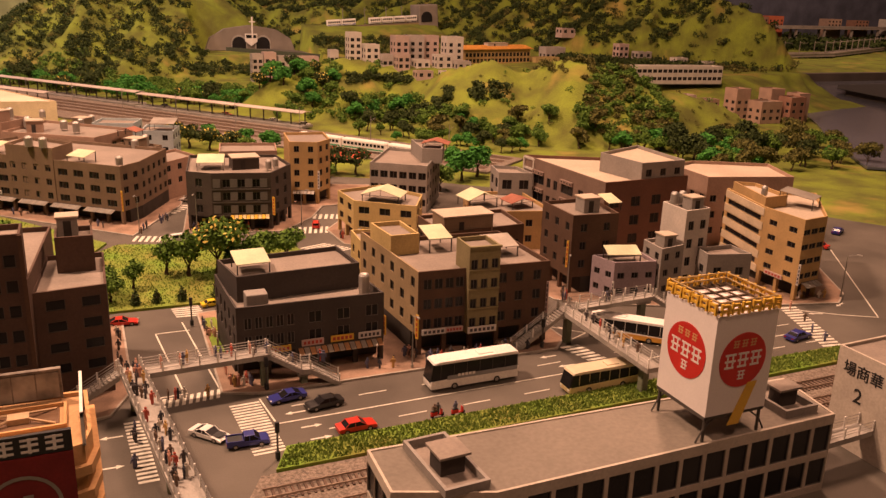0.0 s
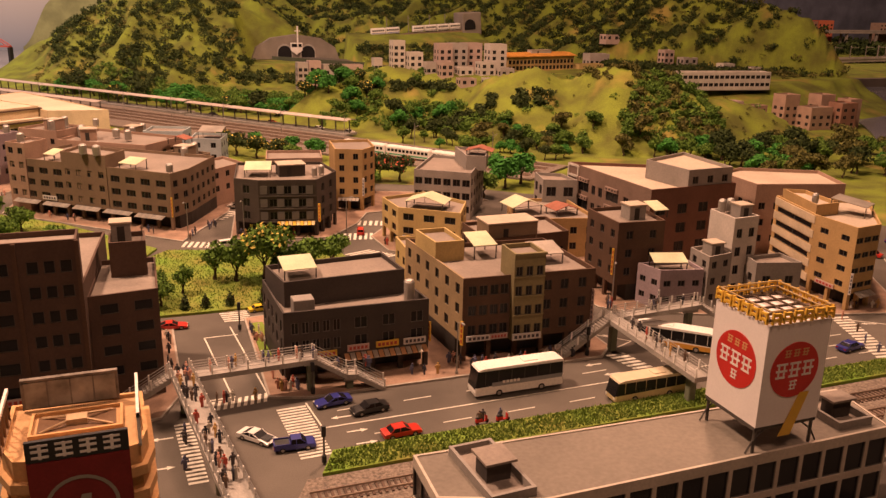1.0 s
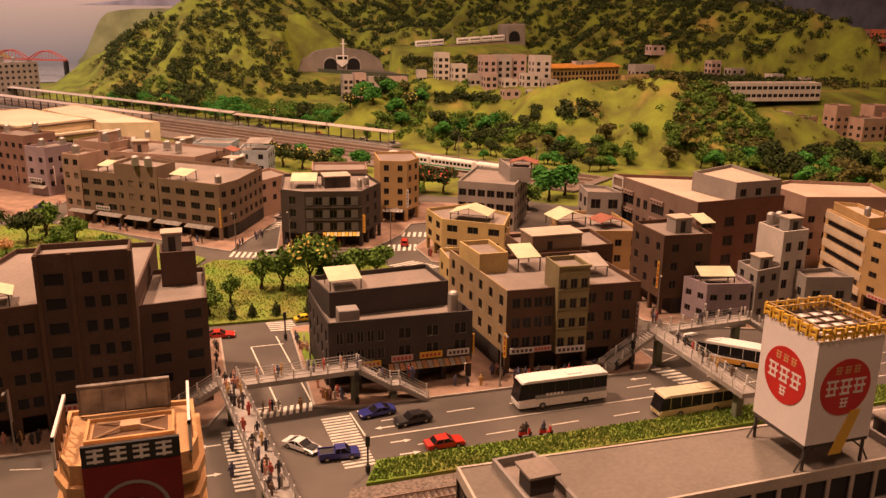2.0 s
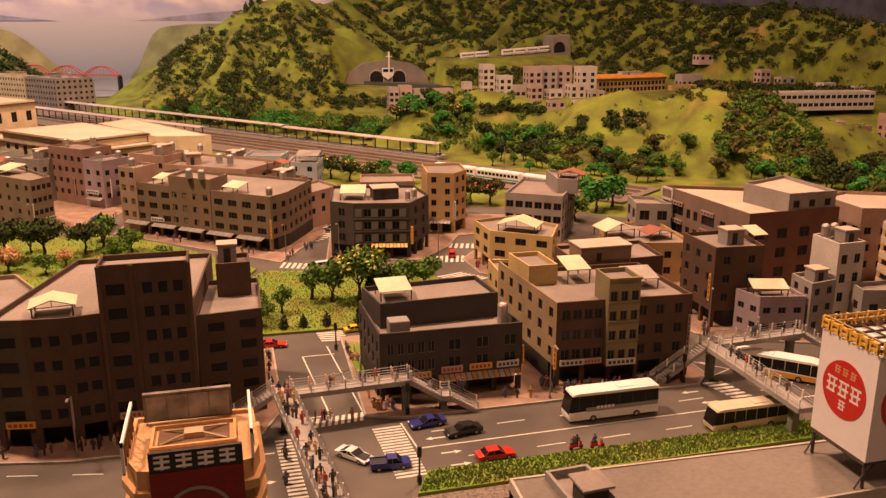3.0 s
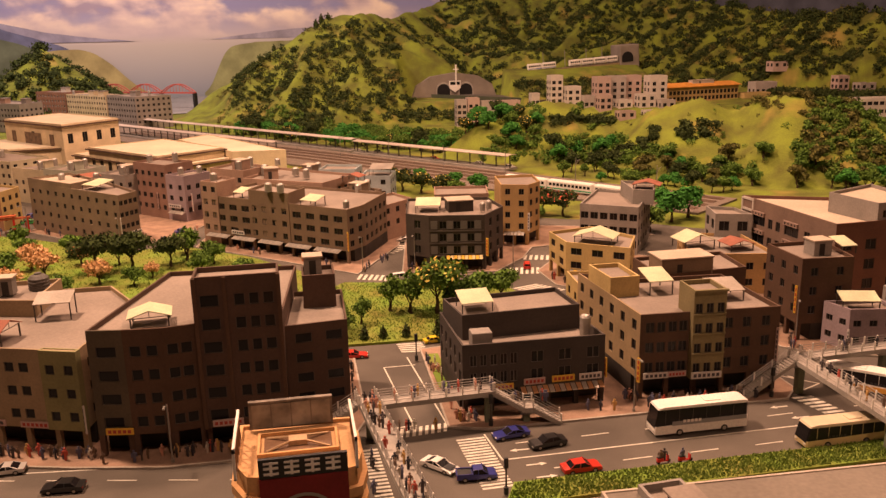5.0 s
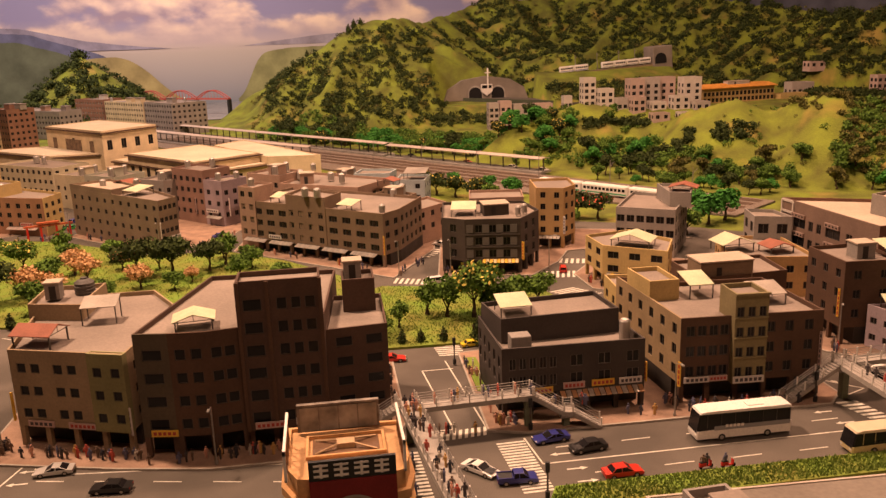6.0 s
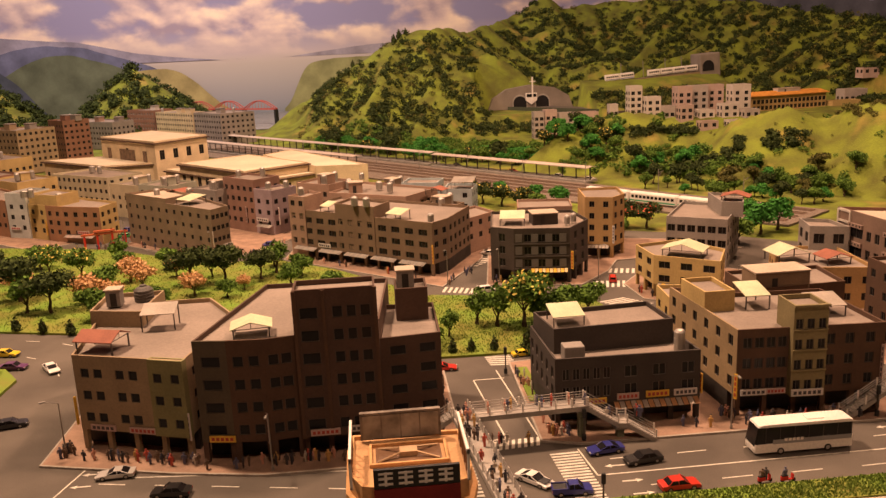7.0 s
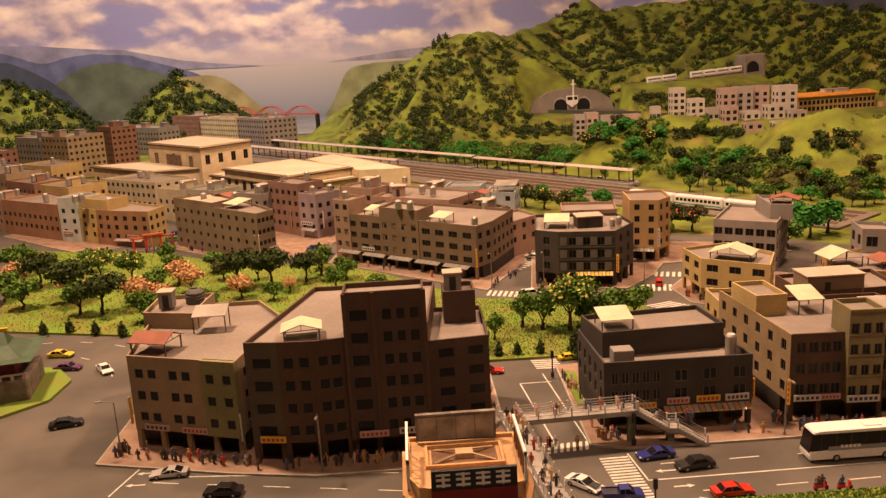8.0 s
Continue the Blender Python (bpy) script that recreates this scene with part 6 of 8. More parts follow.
t = thing("water_tank", -24, 163.6, 15.7, 0, "large dark ribbed plastic rooftop water tank", "water tank", "roof water tanks")
DARKTANK = plain("dark_tank_plastic", (0.09, 0.08, 0.07), 0.6)
part("drum", Mesh().rings([[(q * math.cos(a * math.pi / 8), q * math.sin(a * math.pi / 8), z) for a in range(16)] for q, z in ((1.5, 0), (1.6, 0.4), (1.52, 0.5), (1.62, 0.9), (1.52, 1.0), (1.62, 1.4), (1.52, 1.5), (1.55, 1.9), (1.1, 2.3), (0.6, 2.5))]), DARKTANK, t)
part("lid", Mesh().cyl(0, 0, 2.45, 2.7, 0.55, k=14), DARKTANK, t)


def find(name):
    return [o for o in scene.objects if o.name == name][0]


def awning(ob, x, y, z, w, rz, material, stripes=0, d=1.5):
    """A sloping shop awning in strips, hung on its building."""
    n = max(4, int(w / 0.8))
    a = part("awning", Mesh().box(0, -0.1, 0.55, w, 0, 0.65), FRAME, ob, "", local(ob, x, y, z, rz))
    for i in range(n):
        u0, u1 = w * i / n, w * (i + 0.86) / n
        part("strip", Mesh().add([(u0, 0, 0.6), (u1, 0, 0.6), (u1, -d, 0), (u0, -d, 0), (u0, 0, 0.52), (u1, 0, 0.52), (u1, -d, -0.08), (u0, -d, -0.08)], [(3, 2, 1, 0), (4, 5, 6, 7), (2, 3, 7, 6), (1, 2, 6, 5), (3, 0, 4, 7)]), material[i % len(material)], a)


o = find("grey_shop_block")
awning(o, 46.8, 136.1, 3.2, 12.4, -1, [mat("rust_awning", (0.42, 0.22, 0.10), 0.6), TINSHEET], 0, 1.4)
WSIGN, PINKS = plain("white_sign", (0.62, 0.58, 0.54), 0.5), plain("pink_sign", (0.50, 0.36, 0.32), 0.5)
INK = plain("sign_ink", (0.06, 0.05, 0.06), 0.6)
REDINK = plain("red_sign_ink", (0.4, 0.05, 0.04), 0.6)
sign(o, 42.6, 136.2, 3.6, 3.2, 0.9, -1, YELLOW, REDINK)
sign(o, 47.3, 136.1, 4.0, 3.2, 0.95, 0, PINKS, REDINK)
sign(o, 51.5, 136.0, 4.1, 3.4, 0.95, 0, YELLOW, REDINK)
sign(o, 55.6, 135.9, 4.1, 3.4, 0.95, 0, WSIGN, INK)
sign(o, 59.7, 136.0, 4.2, 0.5, 3.0, -90, YELLOW, REDINK, 4)
part("ac_box", Mesh().chamfer(0, 0, 0, 3, 2.4, 2.6, 0.1), wallmat(*MGREY), o, "grey box on the terrace", local(o, 40.2, 138.0, 9.1))
o = find("brown_corner_block")
sign(o, 65.2, 135.2, 3.5, 3.8, 0.9, -3, WSIGN, INK)
sign(o, 72.0, 133.7, 3.5, 4.6, 1.0, -3, WSIGN, INK, 6)
sign(o, 68.9, 135.0, 3.6, 2.8, 0.8, -3, PINKS, REDINK)
sign(o, 64.3, 135.2, 3.2, 0.5, 3.8, -60, YELLOW, REDINK, 4)
sign(o, 85.6, 134.2, 5, 0.4, 5.2, -60, PINKS, INK, 6)
part("cornice", Mesh().box(-0.1, -0.3, 0, 5.0, 0.1, 0.35), wallmat(*OLIVE), o, "", local(o, 72.0, 133.85, 16.7, -3.5))
for z in (7.2, 10.2, 13.2):
    part("string_course", Mesh().box(0, -0.16, 0, 4.9, 0.02, 0.22), wallmat(*OLIVE), o, "", local(o, 72.0, 133.85, z, -3.5))
o = find("dark_apartment_block")
sign(o, -9.6, 134.2, 3.5, 3.6, 0.9, -10, YELLOW, REDINK)
sign(o, 4.0, 133.3, 3.6, 4.0, 0.9, 0, PINKS, REDINK, 6)
sign(o, 9.4, 133.3, 3.8, 4.0, 0.9, 0, WSIGN, INK, 6)
sign(o, -1.6, 133.6, 3.0, 0.35, 4.4, -70, PINKS, INK, 5)
for x in (2.9, 6.7, 13.5):
    part("pilaster", Mesh().box(0, -0.3, 3.3, 0.5, 0.1, 24.0), wallmat(*BROWN), o, "", local(o, x, 133.5, 0))
o = find("corner_shophouse")
sign(o, -27.4, 141.6, 3.4, 4.0, 0.9, -19, PINKS, INK)
sign(o, -21.5, 139.5, 3.4, 4.2, 0.9, -19, PINKS, REDINK, 6)
sign(o, -29.3, 142.6, 4, 0.4, 4.2, -110, YELLOW, REDINK, 4)
sign(o, -12.6, 136.4, 3.0, 0.4, 4.0, -60, WSIGN, INK, 4)
o = find("charcoal_corner_block")
awning(o, 50.2, 211.7, 3.2, 8.4, -11.7, [YELLOW, plain("pale_awning", (0.62, 0.5, 0.25), 0.6)])
for k in range(3):
    for u in (0.03, 0.315, 0.565, 0.815):
        part("tile_band", Mesh().box(0, -0.1, 0, 1.55, 0.05, 1.9), wallmat("band_grey", (0.17, 0.155, 0.14)), o, "grey tile panel", local(o, 46.3 + 12.6 * u, 212.6 - 2.6 * u, 4.1 + 2.95 * k, -11.7))
    part("floor_band", Mesh().box(0.1, -0.16, 0, 12.7, 0.04, 0.3), wallmat("floor_band", (0.11, 0.095, 0.08)), o, "", local(o, 46.3, 212.6, 3.5 + 2.95 * k, -11.7))
o = find("long_terrace_block")
for k in range(5):
    u = 0.04 + k * 0.19
    awning(o, -8.05 + 36.3 * u, 254.4 - 31.5 * u, 3.0, 7.8, -41, [TINSHEET, CONC], 0, 1.6)
sign(o, -0.4, 247.7, 4.0, 4.4, 1.0, -41, WSIGN, INK)
o = find("yellow_shop_house")
awning(o, 74.2, 194.3, 2.9, 5, -37.8, [TINSHEET, YELLOW], 0, 1.2)
sign(find("brown_street_house"), 100.7, 153, 5, 0.4, 5, -60, YELLOW, REDINK, 5)
sign(find("lilac_house"), 105.9, 145.4, 1.0, 0.35, 3.2, -60, WSIGN, INK, 4)
o = find("striped_office")
awning(o, 139.8, 134.9, 3.0, 4.6, 8, [TINSHEET, CONC], 0, 1.5)
sign(o, 138.4, 134.7, 3.4, 0.4, 4.0, -60, WSIGN, INK, 5)
sign(o, 138.3, 142.4, 3.3, 4.4, 0.8, -90, PINKS, REDINK, 5)
for k in range(5):
    part("spandrel", Mesh().box(0.1, -0.14, 0, 15.8, 0.05, 1.45), wallmat("pale_band", (0.56, 0.46, 0.32)), o, "pale band between strip windows", local(o, 142.8, 160, 2.65 + 2.8 * k, -105.7))
o = find("red_brick_school")
for u in (0.15, 4.3):
    part("window_bay", Mesh().box(u, -0.3, 1, u + 0.45, 0.05, 16.3), wallmat(*PALE), o, "pale pier beside the end windows", local(o, 116.5, 199.2, 0, -87.3))
for z in (2.3, 5.6, 9.7, 13.6, 16.0):
    part("window_band", Mesh().box(0.6, -0.26, z, 4.3, 0.05, z + 0.5), wallmat(*PALE), o, "pale band between end windows", local(o, 116.5, 199.2, 0, -87.3))
for u in (4.4, 15.9):
    for z in (5.2, 9.2, 13.2):
        part("balcony_band", Mesh().box(u, -0.45, z, u + 4.6, 0.05, z + 0.9), wallmat("dusty_rose", (0.30, 0.21, 0.17)), o, "perforated band over a wide window", local(o, 116.5, 199.2, 0, -87.3))
        holes = Mesh()
        for i in range(4):
            holes.box(u + 0.45 + i * 1.1, -0.48, z + 0.28, u + 0.9 + i * 1.1, -0.44, z + 0.66)
        part("band_openings", holes, GLASS, o, "", local(o, 116.5, 199.2, 0, -87.3))
o = find("station")
EAVE = mat("dark_eave", (0.10, 0.06, 0.04), 0.8)
for poly, z in (([(-107, 424), (-74, 385.5), (-56.5, 408), (-89.5, 448)], 21.3), ([(-62, 373), (-31, 335.5), (-9, 353), (-36, 391.5)], 13.4), ([(-70, 383), (-34, 340), (-30, 331), (-2, 352), (-7, 358), (-30, 400), (-52, 405)], 9.9), ([(-132, 420), (-95, 385), (-76, 388), (-107, 426)], 12.4)):
    cx, cy = o.matrix_basis.translation.x / CM, o.matrix_basis.translation.y / CM
    p = [(x - cx, y - cy) for x, y in poly]
    part("eave", Mesh().prism(inset(p, -0.9), z - 0.5, z), EAVE, o, "dark brown eave band")
for u in (0.16, 0.5, 0.82):
    part("front_grille", Mesh().box(-1.6 if u != 0.5 else -7, -0.3, 8, 1.6 if u != 0.5 else 7, 0.1, 17.5), mat("station_grille", (0.22, 0.15, 0.10), 0.8, 0, 60, 0.5, 0.2), o, "brown patterned grille", local(o, -107 + 33 * u, 424 - 38.5 * u, 0, -49.4))

for nm, x, y, z, w, h, rz, back, ink in (("long_window_block", -29.2, 255.2, 3.2, 1.2, 5.2, -80, WSIGN, REDINK), ("long_window_block", -27.4, 258.0, 3.0, 3.6, 1.0, 56, WSIGN, INK), ("brick_grey_block", -21.6, 289.0, 4.2, 5.4, 1.1, -43, WSIGN, INK), ("brick_grey_block", -14.2, 285.0, 3.4, 1.0, 5.4, -75, WSIGN, REDINK), ("brick_grey_block", -25.4, 293.2, 3.2, 0.9, 5.0, -70, PINKS, INK),
                                         ("yellow_corner_house", -77, 290.8, 3.0, 4.6, 1.0, -24, PINKS, REDINK), ("yellow_corner_house", -88.4, 297, 2.2, 0.9, 4.6, -60, YELLOW, REDINK), ("white_corner_house", -102.6, 305.4, 3.0, 4.2, 1.0, -26, WSIGN, REDINK), ("orange_slim_block", 74.8, 229.4, 4.2, 0.6, 4.6, -60, WSIGN, INK), ("long_terrace_block", 28.2, 222.8, 3.6, 0.8, 4.6, -75, YELLOW, REDINK), ("charcoal_corner_block", 59.2, 209.8, 3.6, 0.7, 4.2, -60, YELLOW, REDINK)):
    sign(find(nm), x, y, z, w, h, rz, back, ink)
awning(find("brick_grey_block"), -21.0, 288.4, 2.8, 6.4, -43, [TINSHEET, CONC])
awning(find("yellow_corner_house"), -81, 292.4, 2.2, 11, -24, [TINSHEET, PINKS])
awning(find("orange_slim_block"), 69, 231.8, 3.1, 5.4, -22, [TINSHEET, CONC], 0, 1.2)

# ---- street furniture ----


def street_lamp(x, y, rz, h=8.0):
    t = thing("street_lamp", x, y, 0.25, rz, "slim grey street lamp with a bent arm", "street lamp", "street lamps")
    part("pole", Mesh().cyl(0, 0, 0, h, 0.13, 0.07, 8), STEEL, t)
    part("arm", Mesh().tube((0, 0, h), (1.6, 0, h + 0.5), 0.06), STEEL, t)
    part("head", Mesh().chamfer(1.5, -0.16, h + 0.42, 2.4, 0.16, h + 0.62, 0.05), STEEL, t)
    part("base", Mesh().cyl(0, 0, 0, 0.5, 0.22, k=8), STEEL, t)


for x, y, rz in ((-31, 140.4, 200), (-1.2, 130.9, 270), (62.4, 131.7, 270), (43, 214, 250), (66, 211.5, 300), (31, 216, 250), (88.3, 186.6, 270), (-60, 280, 230), (-30, 254.6, 270), (-72, 295, 230), (149, 133.6, 300), (99.5, 150, 240)):
    street_lamp(x, y, rz)


def signal(x, y, rz):
    t = thing("traffic_signal", x, y, 0.25, rz, "dark traffic signal post on the pavement corner", "traffic signal", "traffic signals")
    part("post", Mesh().cyl(0, 0, 0, 4.6, 0.12, k=8), FRAME, t)
    part("signal_box", Mesh().chamfer(-0.25, -0.2, 3.4, 0.25, 0.2, 4.7, 0.05), BLACK, t)
    part("foot", Mesh().cyl(0, 0, 0, 0.9, 0.3, k=8), BLACK, t)


signal(34.9, 158.2, 0)
signal(41.4, 131.9, 0)
signal(84, 131.8, 0)
signal(39.0, 114.2, 0)

# ---- plants ----


def leaf_cloud(rng, blobs, n, size):
    """n leaf triangles spread over the shells of blobs (x, y, z, r)."""
    b = np.array(blobs, float)
    w = b[:, 3] ** 2
    pick = rng.choice(len(b), n, p=w / w.sum())
    d = rng.normal(size=(n, 3))
    d /= np.linalg.norm(d, axis=1)[:, None]
    c = b[pick, :3] + d * (b[pick, 3] * rng.uniform(0.55, 1.05, n))[:, None] * np.array([1, 1, 0.8])
    u = rng.normal(size=(n, 3))
    u /= np.linalg.norm(u, axis=1)[:, None]
    v = np.cross(u, d + 0.3 * rng.normal(size=(n, 3)))
    v /= np.linalg.norm(v, axis=1)[:, None] + 1e-9
    s = size * rng.uniform(0.6, 1.3, n)[:, None]
    quad = np.stack([c - u * s, c + v * s * 0.6, c + u * s, c - v * s * 0.6], 1)
    return quad


def quads_mesh(name, quads, material):
    me = bpy.data.meshes.new(name)
    n = len(quads)
    me.vertices.add(n * 4)
    me.vertices.foreach_set("co", (quads.reshape(-1) * CM).astype(np.float32))
    me.loops.add(n * 4)
    me.loops.foreach_set("vertex_index", np.arange(n * 4, dtype=np.int32))
    me.polygons.add(n)
    me.polygons.foreach_set("loop_start", np.arange(0, n * 4, 4, dtype=np.int32))
    me.materials.append(material)
    me.update(calc_edges=True)
    return me


TREES = {}


def tree_kind(key, h, spread, trunk, leaf, n, size, flower=None, seed=1, shape="round"):
    """A tree made once: tapered trunk, limbs and a crown of leaf clumps."""
    rng = np.random.default_rng(seed)
    t = thing("tree", 0, 0, -40, 0)
    m = Mesh()
    pts = [(0, 0, -0.3)]
    for i in range(1, 5):
        pts.append((rng.normal() * 0.12, rng.normal() * 0.12, trunk * i / 4))
    ring = lambda p, r: [(p[0] + r * math.cos(a * math.pi / 3), p[1] + r * math.sin(a * math.pi / 3), p[2]) for a in range(6)]
    m.rings([ring(p, 0.34 - 0.055 * i) for i, p in enumerate(pts)])
    blobs = []
    limbs = 6
    for i in range(limbs):
        a = i * 2 * math.pi / limbs + rng.uniform(-0.4, 0.4)
        rr = spread * rng.uniform(0.45, 0.75)
        top = trunk + (h - trunk) * rng.uniform(0.25, 0.75)
        tip = (rr * math.cos(a), rr * math.sin(a), top)
        m.tube(pts[-1] if i % 2 else pts[-2], tip, 0.09, 5)
        blobs.append((*tip, spread * rng.uniform(0.36, 0.55)))
    if shape == "cone":
        blobs = [(rng.normal() * 0.1, rng.normal() * 0.1, h * (0.2 + 0.8 * k / 6), spread * (1 - k / 7.5)) for k in range(7)]
    else:
        blobs += [(0, 0, h - spread * 0.45, spread * 0.6), (rng.normal() * 0.3, rng.normal() * 0.3, (h + trunk) / 2, spread * 0.65)]
    part("trunk", m, BARK, t)
    part("crown", quads_mesh("crown", leaf_cloud(rng, blobs, n, size), leaf), None, t)
    if flower:
        part("blossom", quads_mesh("blossom", leaf_cloud(rng, [(x, y, z + 0.25, r) for x, y, z, r in blobs], n // 8, size * 0.8), flower), None, t)
    TREES[key] = t


tree_kind("flower_big", 7.4, 3.4, 2.8, LEAF_MID, 1500, 0.36, FLOWER_Y, 3)
tree_kind("round_a", 5.2, 2.8, 1.8, LEAF_MID, 1100, 0.34, None, 4)
tree_kind("umbrella", 6.4, 3.6, 3.4, LEAF_DARK, 1400, 0.34, None, 5)
tree_kind("bright", 6.0, 3.0, 2.0, LEAF_BRIGHT, 900, 0.42, None, 6)
tree_kind("dry", 5.4, 2.8, 1.6, LEAF_DRY, 800, 0.34, None, 7)
tree_kind("open", 6.0, 2.4, 1.6, LEAF_MID, 600, 0.36, None, 8)
tree_kind("cone", 2.8, 1.0, 0.4, LEAF_DARK, 500, 0.24, None, 9, "cone")
tree_kind("red", 5.6, 3.0, 2.0, LEAF_DARK, 1000, 0.38, FLOWER_R, 10)
tree_kind("white", 5.0, 3.0, 1.8, LEAF_DARK, 1000, 0.38, FLOWER_Y, 11)
tree_kind("dark", 7.0, 3.0, 2.6, LEAF_DARK, 1000, 0.4, None, 12)
tree_kind("olive", 6.4, 3.0, 2.2, LEAF_OLIVE, 900, 0.4, None, 13)
TLABEL = {"flower_big": "leafy green tree with pale yellow blossom", "round_a": "round green tree with a dense crown", "umbrella": "dark green umbrella-shaped tree on a bare trunk", "bright": "fresh bright green model tree with open crown", "dry": "tree with dry peach-coloured foliage",
          "open": "open-branched green tree with thin foliage", "cone": "small dark green cone-shaped shrub", "red": "dark leafy tree with red blossom", "white": "dark leafy tree with creamy blossom", "dark": "dark green woodland tree with dense foliage", "olive": "olive-green woodland tree with loose foliage"}


def tree(key, x, y, s=1.0, z=None):
    z = (0.4 if z is None else z)
    ob = copy_thing(TREES[key], place(x, y, z, rnd.uniform(0, 360)))
    ob.scale = (s * rnd.uniform(0.92, 1.08),) * 3
    tagged(ob, TLABEL[key], "tree", "model trees")


for key, x, y, s in (("flower_big", 42.6, 181, 1.0), ("open", 33.8, 184.2, 0.95), ("open", 37.6, 182.2, 1.0), ("round_a", 51, 183.4, 1.0), ("round_a", 56.8, 185.6, 0.85), ("round_a", 46.4, 184, 0.8), ("round_a", 23.4, 172.6, 0.7), ("round_a", 21.4, 176, 0.8),
                     ("cone", 27.2, 169.8, 0.9), ("cone", 30.6, 169.6, 0.9), ("cone", 34.8, 169.4, 0.9), ("cone", 41.0, 168.4, 1.5), ("cone", 41.4, 165.2, 1.4), ("umbrella", -30.8, 229, 1.05), ("umbrella", -22.1, 227, 1.05), ("umbrella", -14, 231, 0.8),
                     ("open", -10.5, 236, 1.0), ("round_a", -4, 231, 0.8), ("dry", -41.9, 228, 0.9), ("dry", -28, 219, 0.8), ("dry", -52, 219, 0.95), ("dry", -47, 236, 0.9), ("dry", -36, 238, 0.8), ("umbrella", -58.3, 213.2, 1.0), ("umbrella", -69.4, 224.6, 1.1), ("open", -94, 256, 1.1),
                     ("round_a", -46, 205, 0.9), ("round_a", -50, 226, 0.9), ("round_a", -40, 246, 0.9), ("open", -64, 214, 1.0), ("round_a", -80, 222, 1.0), ("round_a", -88, 230, 1.0), ("flower_big", -60, 240, 0.8), ("flower_big", -70, 246, 0.8), ("dry", -73, 232, 0.9),
                     ("cone", -66.6, 200.6, 1.1), ("cone", -61.4, 201.4, 1.1), ("cone", -55, 198.8, 1.1), ("cone", -48.8, 196.8, 1.1), ("round_a", -52, 249, 0.7), ("round_a", -12, 243, 0.7), ("round_a", -20, 216, 0.6), ("dry", -17, 222, 0.5),
                     ("round_a", -100, 262, 1.0), ("umbrella", -84, 242, 1.0), ("dry", -92, 246, 0.9), ("round_a", -76, 256, 0.9), ("open", -56, 258, 0.9), ("dry", -46, 214, 0.8), ("round_a", -34, 209, 0.8), ("open", -27, 236, 0.8), ("round_a", -6, 222, 0.7), ("round_a", 4, 214, 0.7), ("open", 27.5, 178, 0.6), ("round_a", 48, 178, 0.7),
                     ("bright", 122, 246, 1.0), ("bright", 129, 250, 1.05), ("bright", 126, 262, 0.8), ("round_a", 111, 236, 0.9), ("red", 84, 262, 0.9), ("red", 90, 266, 0.9), ("red", 95, 262, 0.9), ("round_a", 82, 250, 0.8), ("white", 54, 318, 1.0), ("white", 60, 312, 1.0), ("white", 66, 305, 1.0), ("white", 50, 326, 1.0), ("bright", 62, 326, 0.8), ("bright", 72, 314, 0.8), ("bright", 78, 303, 0.8), ("bright", 86, 295, 0.6), ("round_a", 70, 300, 0.8)):
    tree(key, x, y, s * (1.0 if key == "cone" else 1.42))
# the row of trees behind the platforms and at the foot of the hills
for i in range(84):
    u = i / 83
    x, y = -8 + 150 * u + rnd.uniform(-7, 7), 520 - 165 * u + rnd.uniform(-14, 16)
    tree(rnd.choice(["bright", "bright", "bright", "round_a", "white", "dark"]), x, y, rnd.uniform(0.9, 1.5), ground_z(x, y) - 0.1)
for i in range(44):
    u = i / 43
    x, y = 150 + 110 * u + rnd.uniform(-7, 7), 318 - 75 * u + rnd.uniform(-8, 10)
    tree(rnd.choice(["bright", "dark", "olive", "round_a", "open"]), x, y, rnd.uniform(1.0, 1.4), ground_z(x, y) - 0.1)
for x, y in ((38, 638), (42, 640), (47, 642), (8, 641), (-2, 645)):
    tree("cone", x, y, 2.0, ground_z(x, y) - 0.3)
for i in range(26):
    x, y = 112 + 62 * rnd.random(), 0
    y = 352 - 0.95 * (x - 100) + rnd.uniform(-16, 22)
    tree(rnd.choice(["bright", "olive", "round_a", "dark", "open"]), x, y, rnd.uniform(0.7, 1.2), ground_z(x, y) - 0.1)
for i in range(44):
    x, y = rnd.uniform(205, 285), rnd.uniform(228, 285)
    tree(rnd.choice(["dark", "round_a", "olive", "bright"]), x, y, rnd.uniform(1.0, 1.5), ground_z(x, y) - 0.1)


def thicket(name, n, region, density, material, rmin, rmax, leaves, seed, label):
    """Woodland clumps scattered over the hills as one object."""
    rng = np.random.default_rng(seed)
    x0, x1, y0, y1 = region
    px, py = rng.uniform(x0, x1, n * 8), rng.uniform(y0, y1, n * 8)
    keep = density(px, py)
    px, py = px[keep][:n], py[keep][:n]
    pz = height(px, py)
    rr = rng.uniform(rmin, rmax, len(px))
    out = []
    for x, y, z, r in zip(px, py, pz, rr):
        blobs = [(x, y, z + r * 0.6, r), (x + rng.normal() * r * 0.6, y + rng.normal() * r * 0.6, z + r * 0.5, r * 0.75), (x + rng.normal() * r * 0.7, y + rng.normal() * r * 0.7, z + r * 0.9, r * 0.6)]
        out.append(leaf_cloud(rng, blobs, leaves, r * 0.26))
    ob = new(name, quads_mesh(name, np.concatenate(out), material))
    tagged(ob, label, "woodland", "", "stuff")


def woods(lo, k):
    def f(px, py):
        n = wave(px, py, 13, k) + 0.6 * wave(px, py, 5, k + 2)
        h = height(px, py)
        free = ~((px > 95) & (px < 300) & (py > 425) & (py < 535)) & ~((px > 96) & (px < 160) & (py > 560) & (py < 640)) & ~((px > 160) & (px < 262) & (py > 570) & (py < 606))
        return (n > lo) & (h > 1.5) & free
    return f


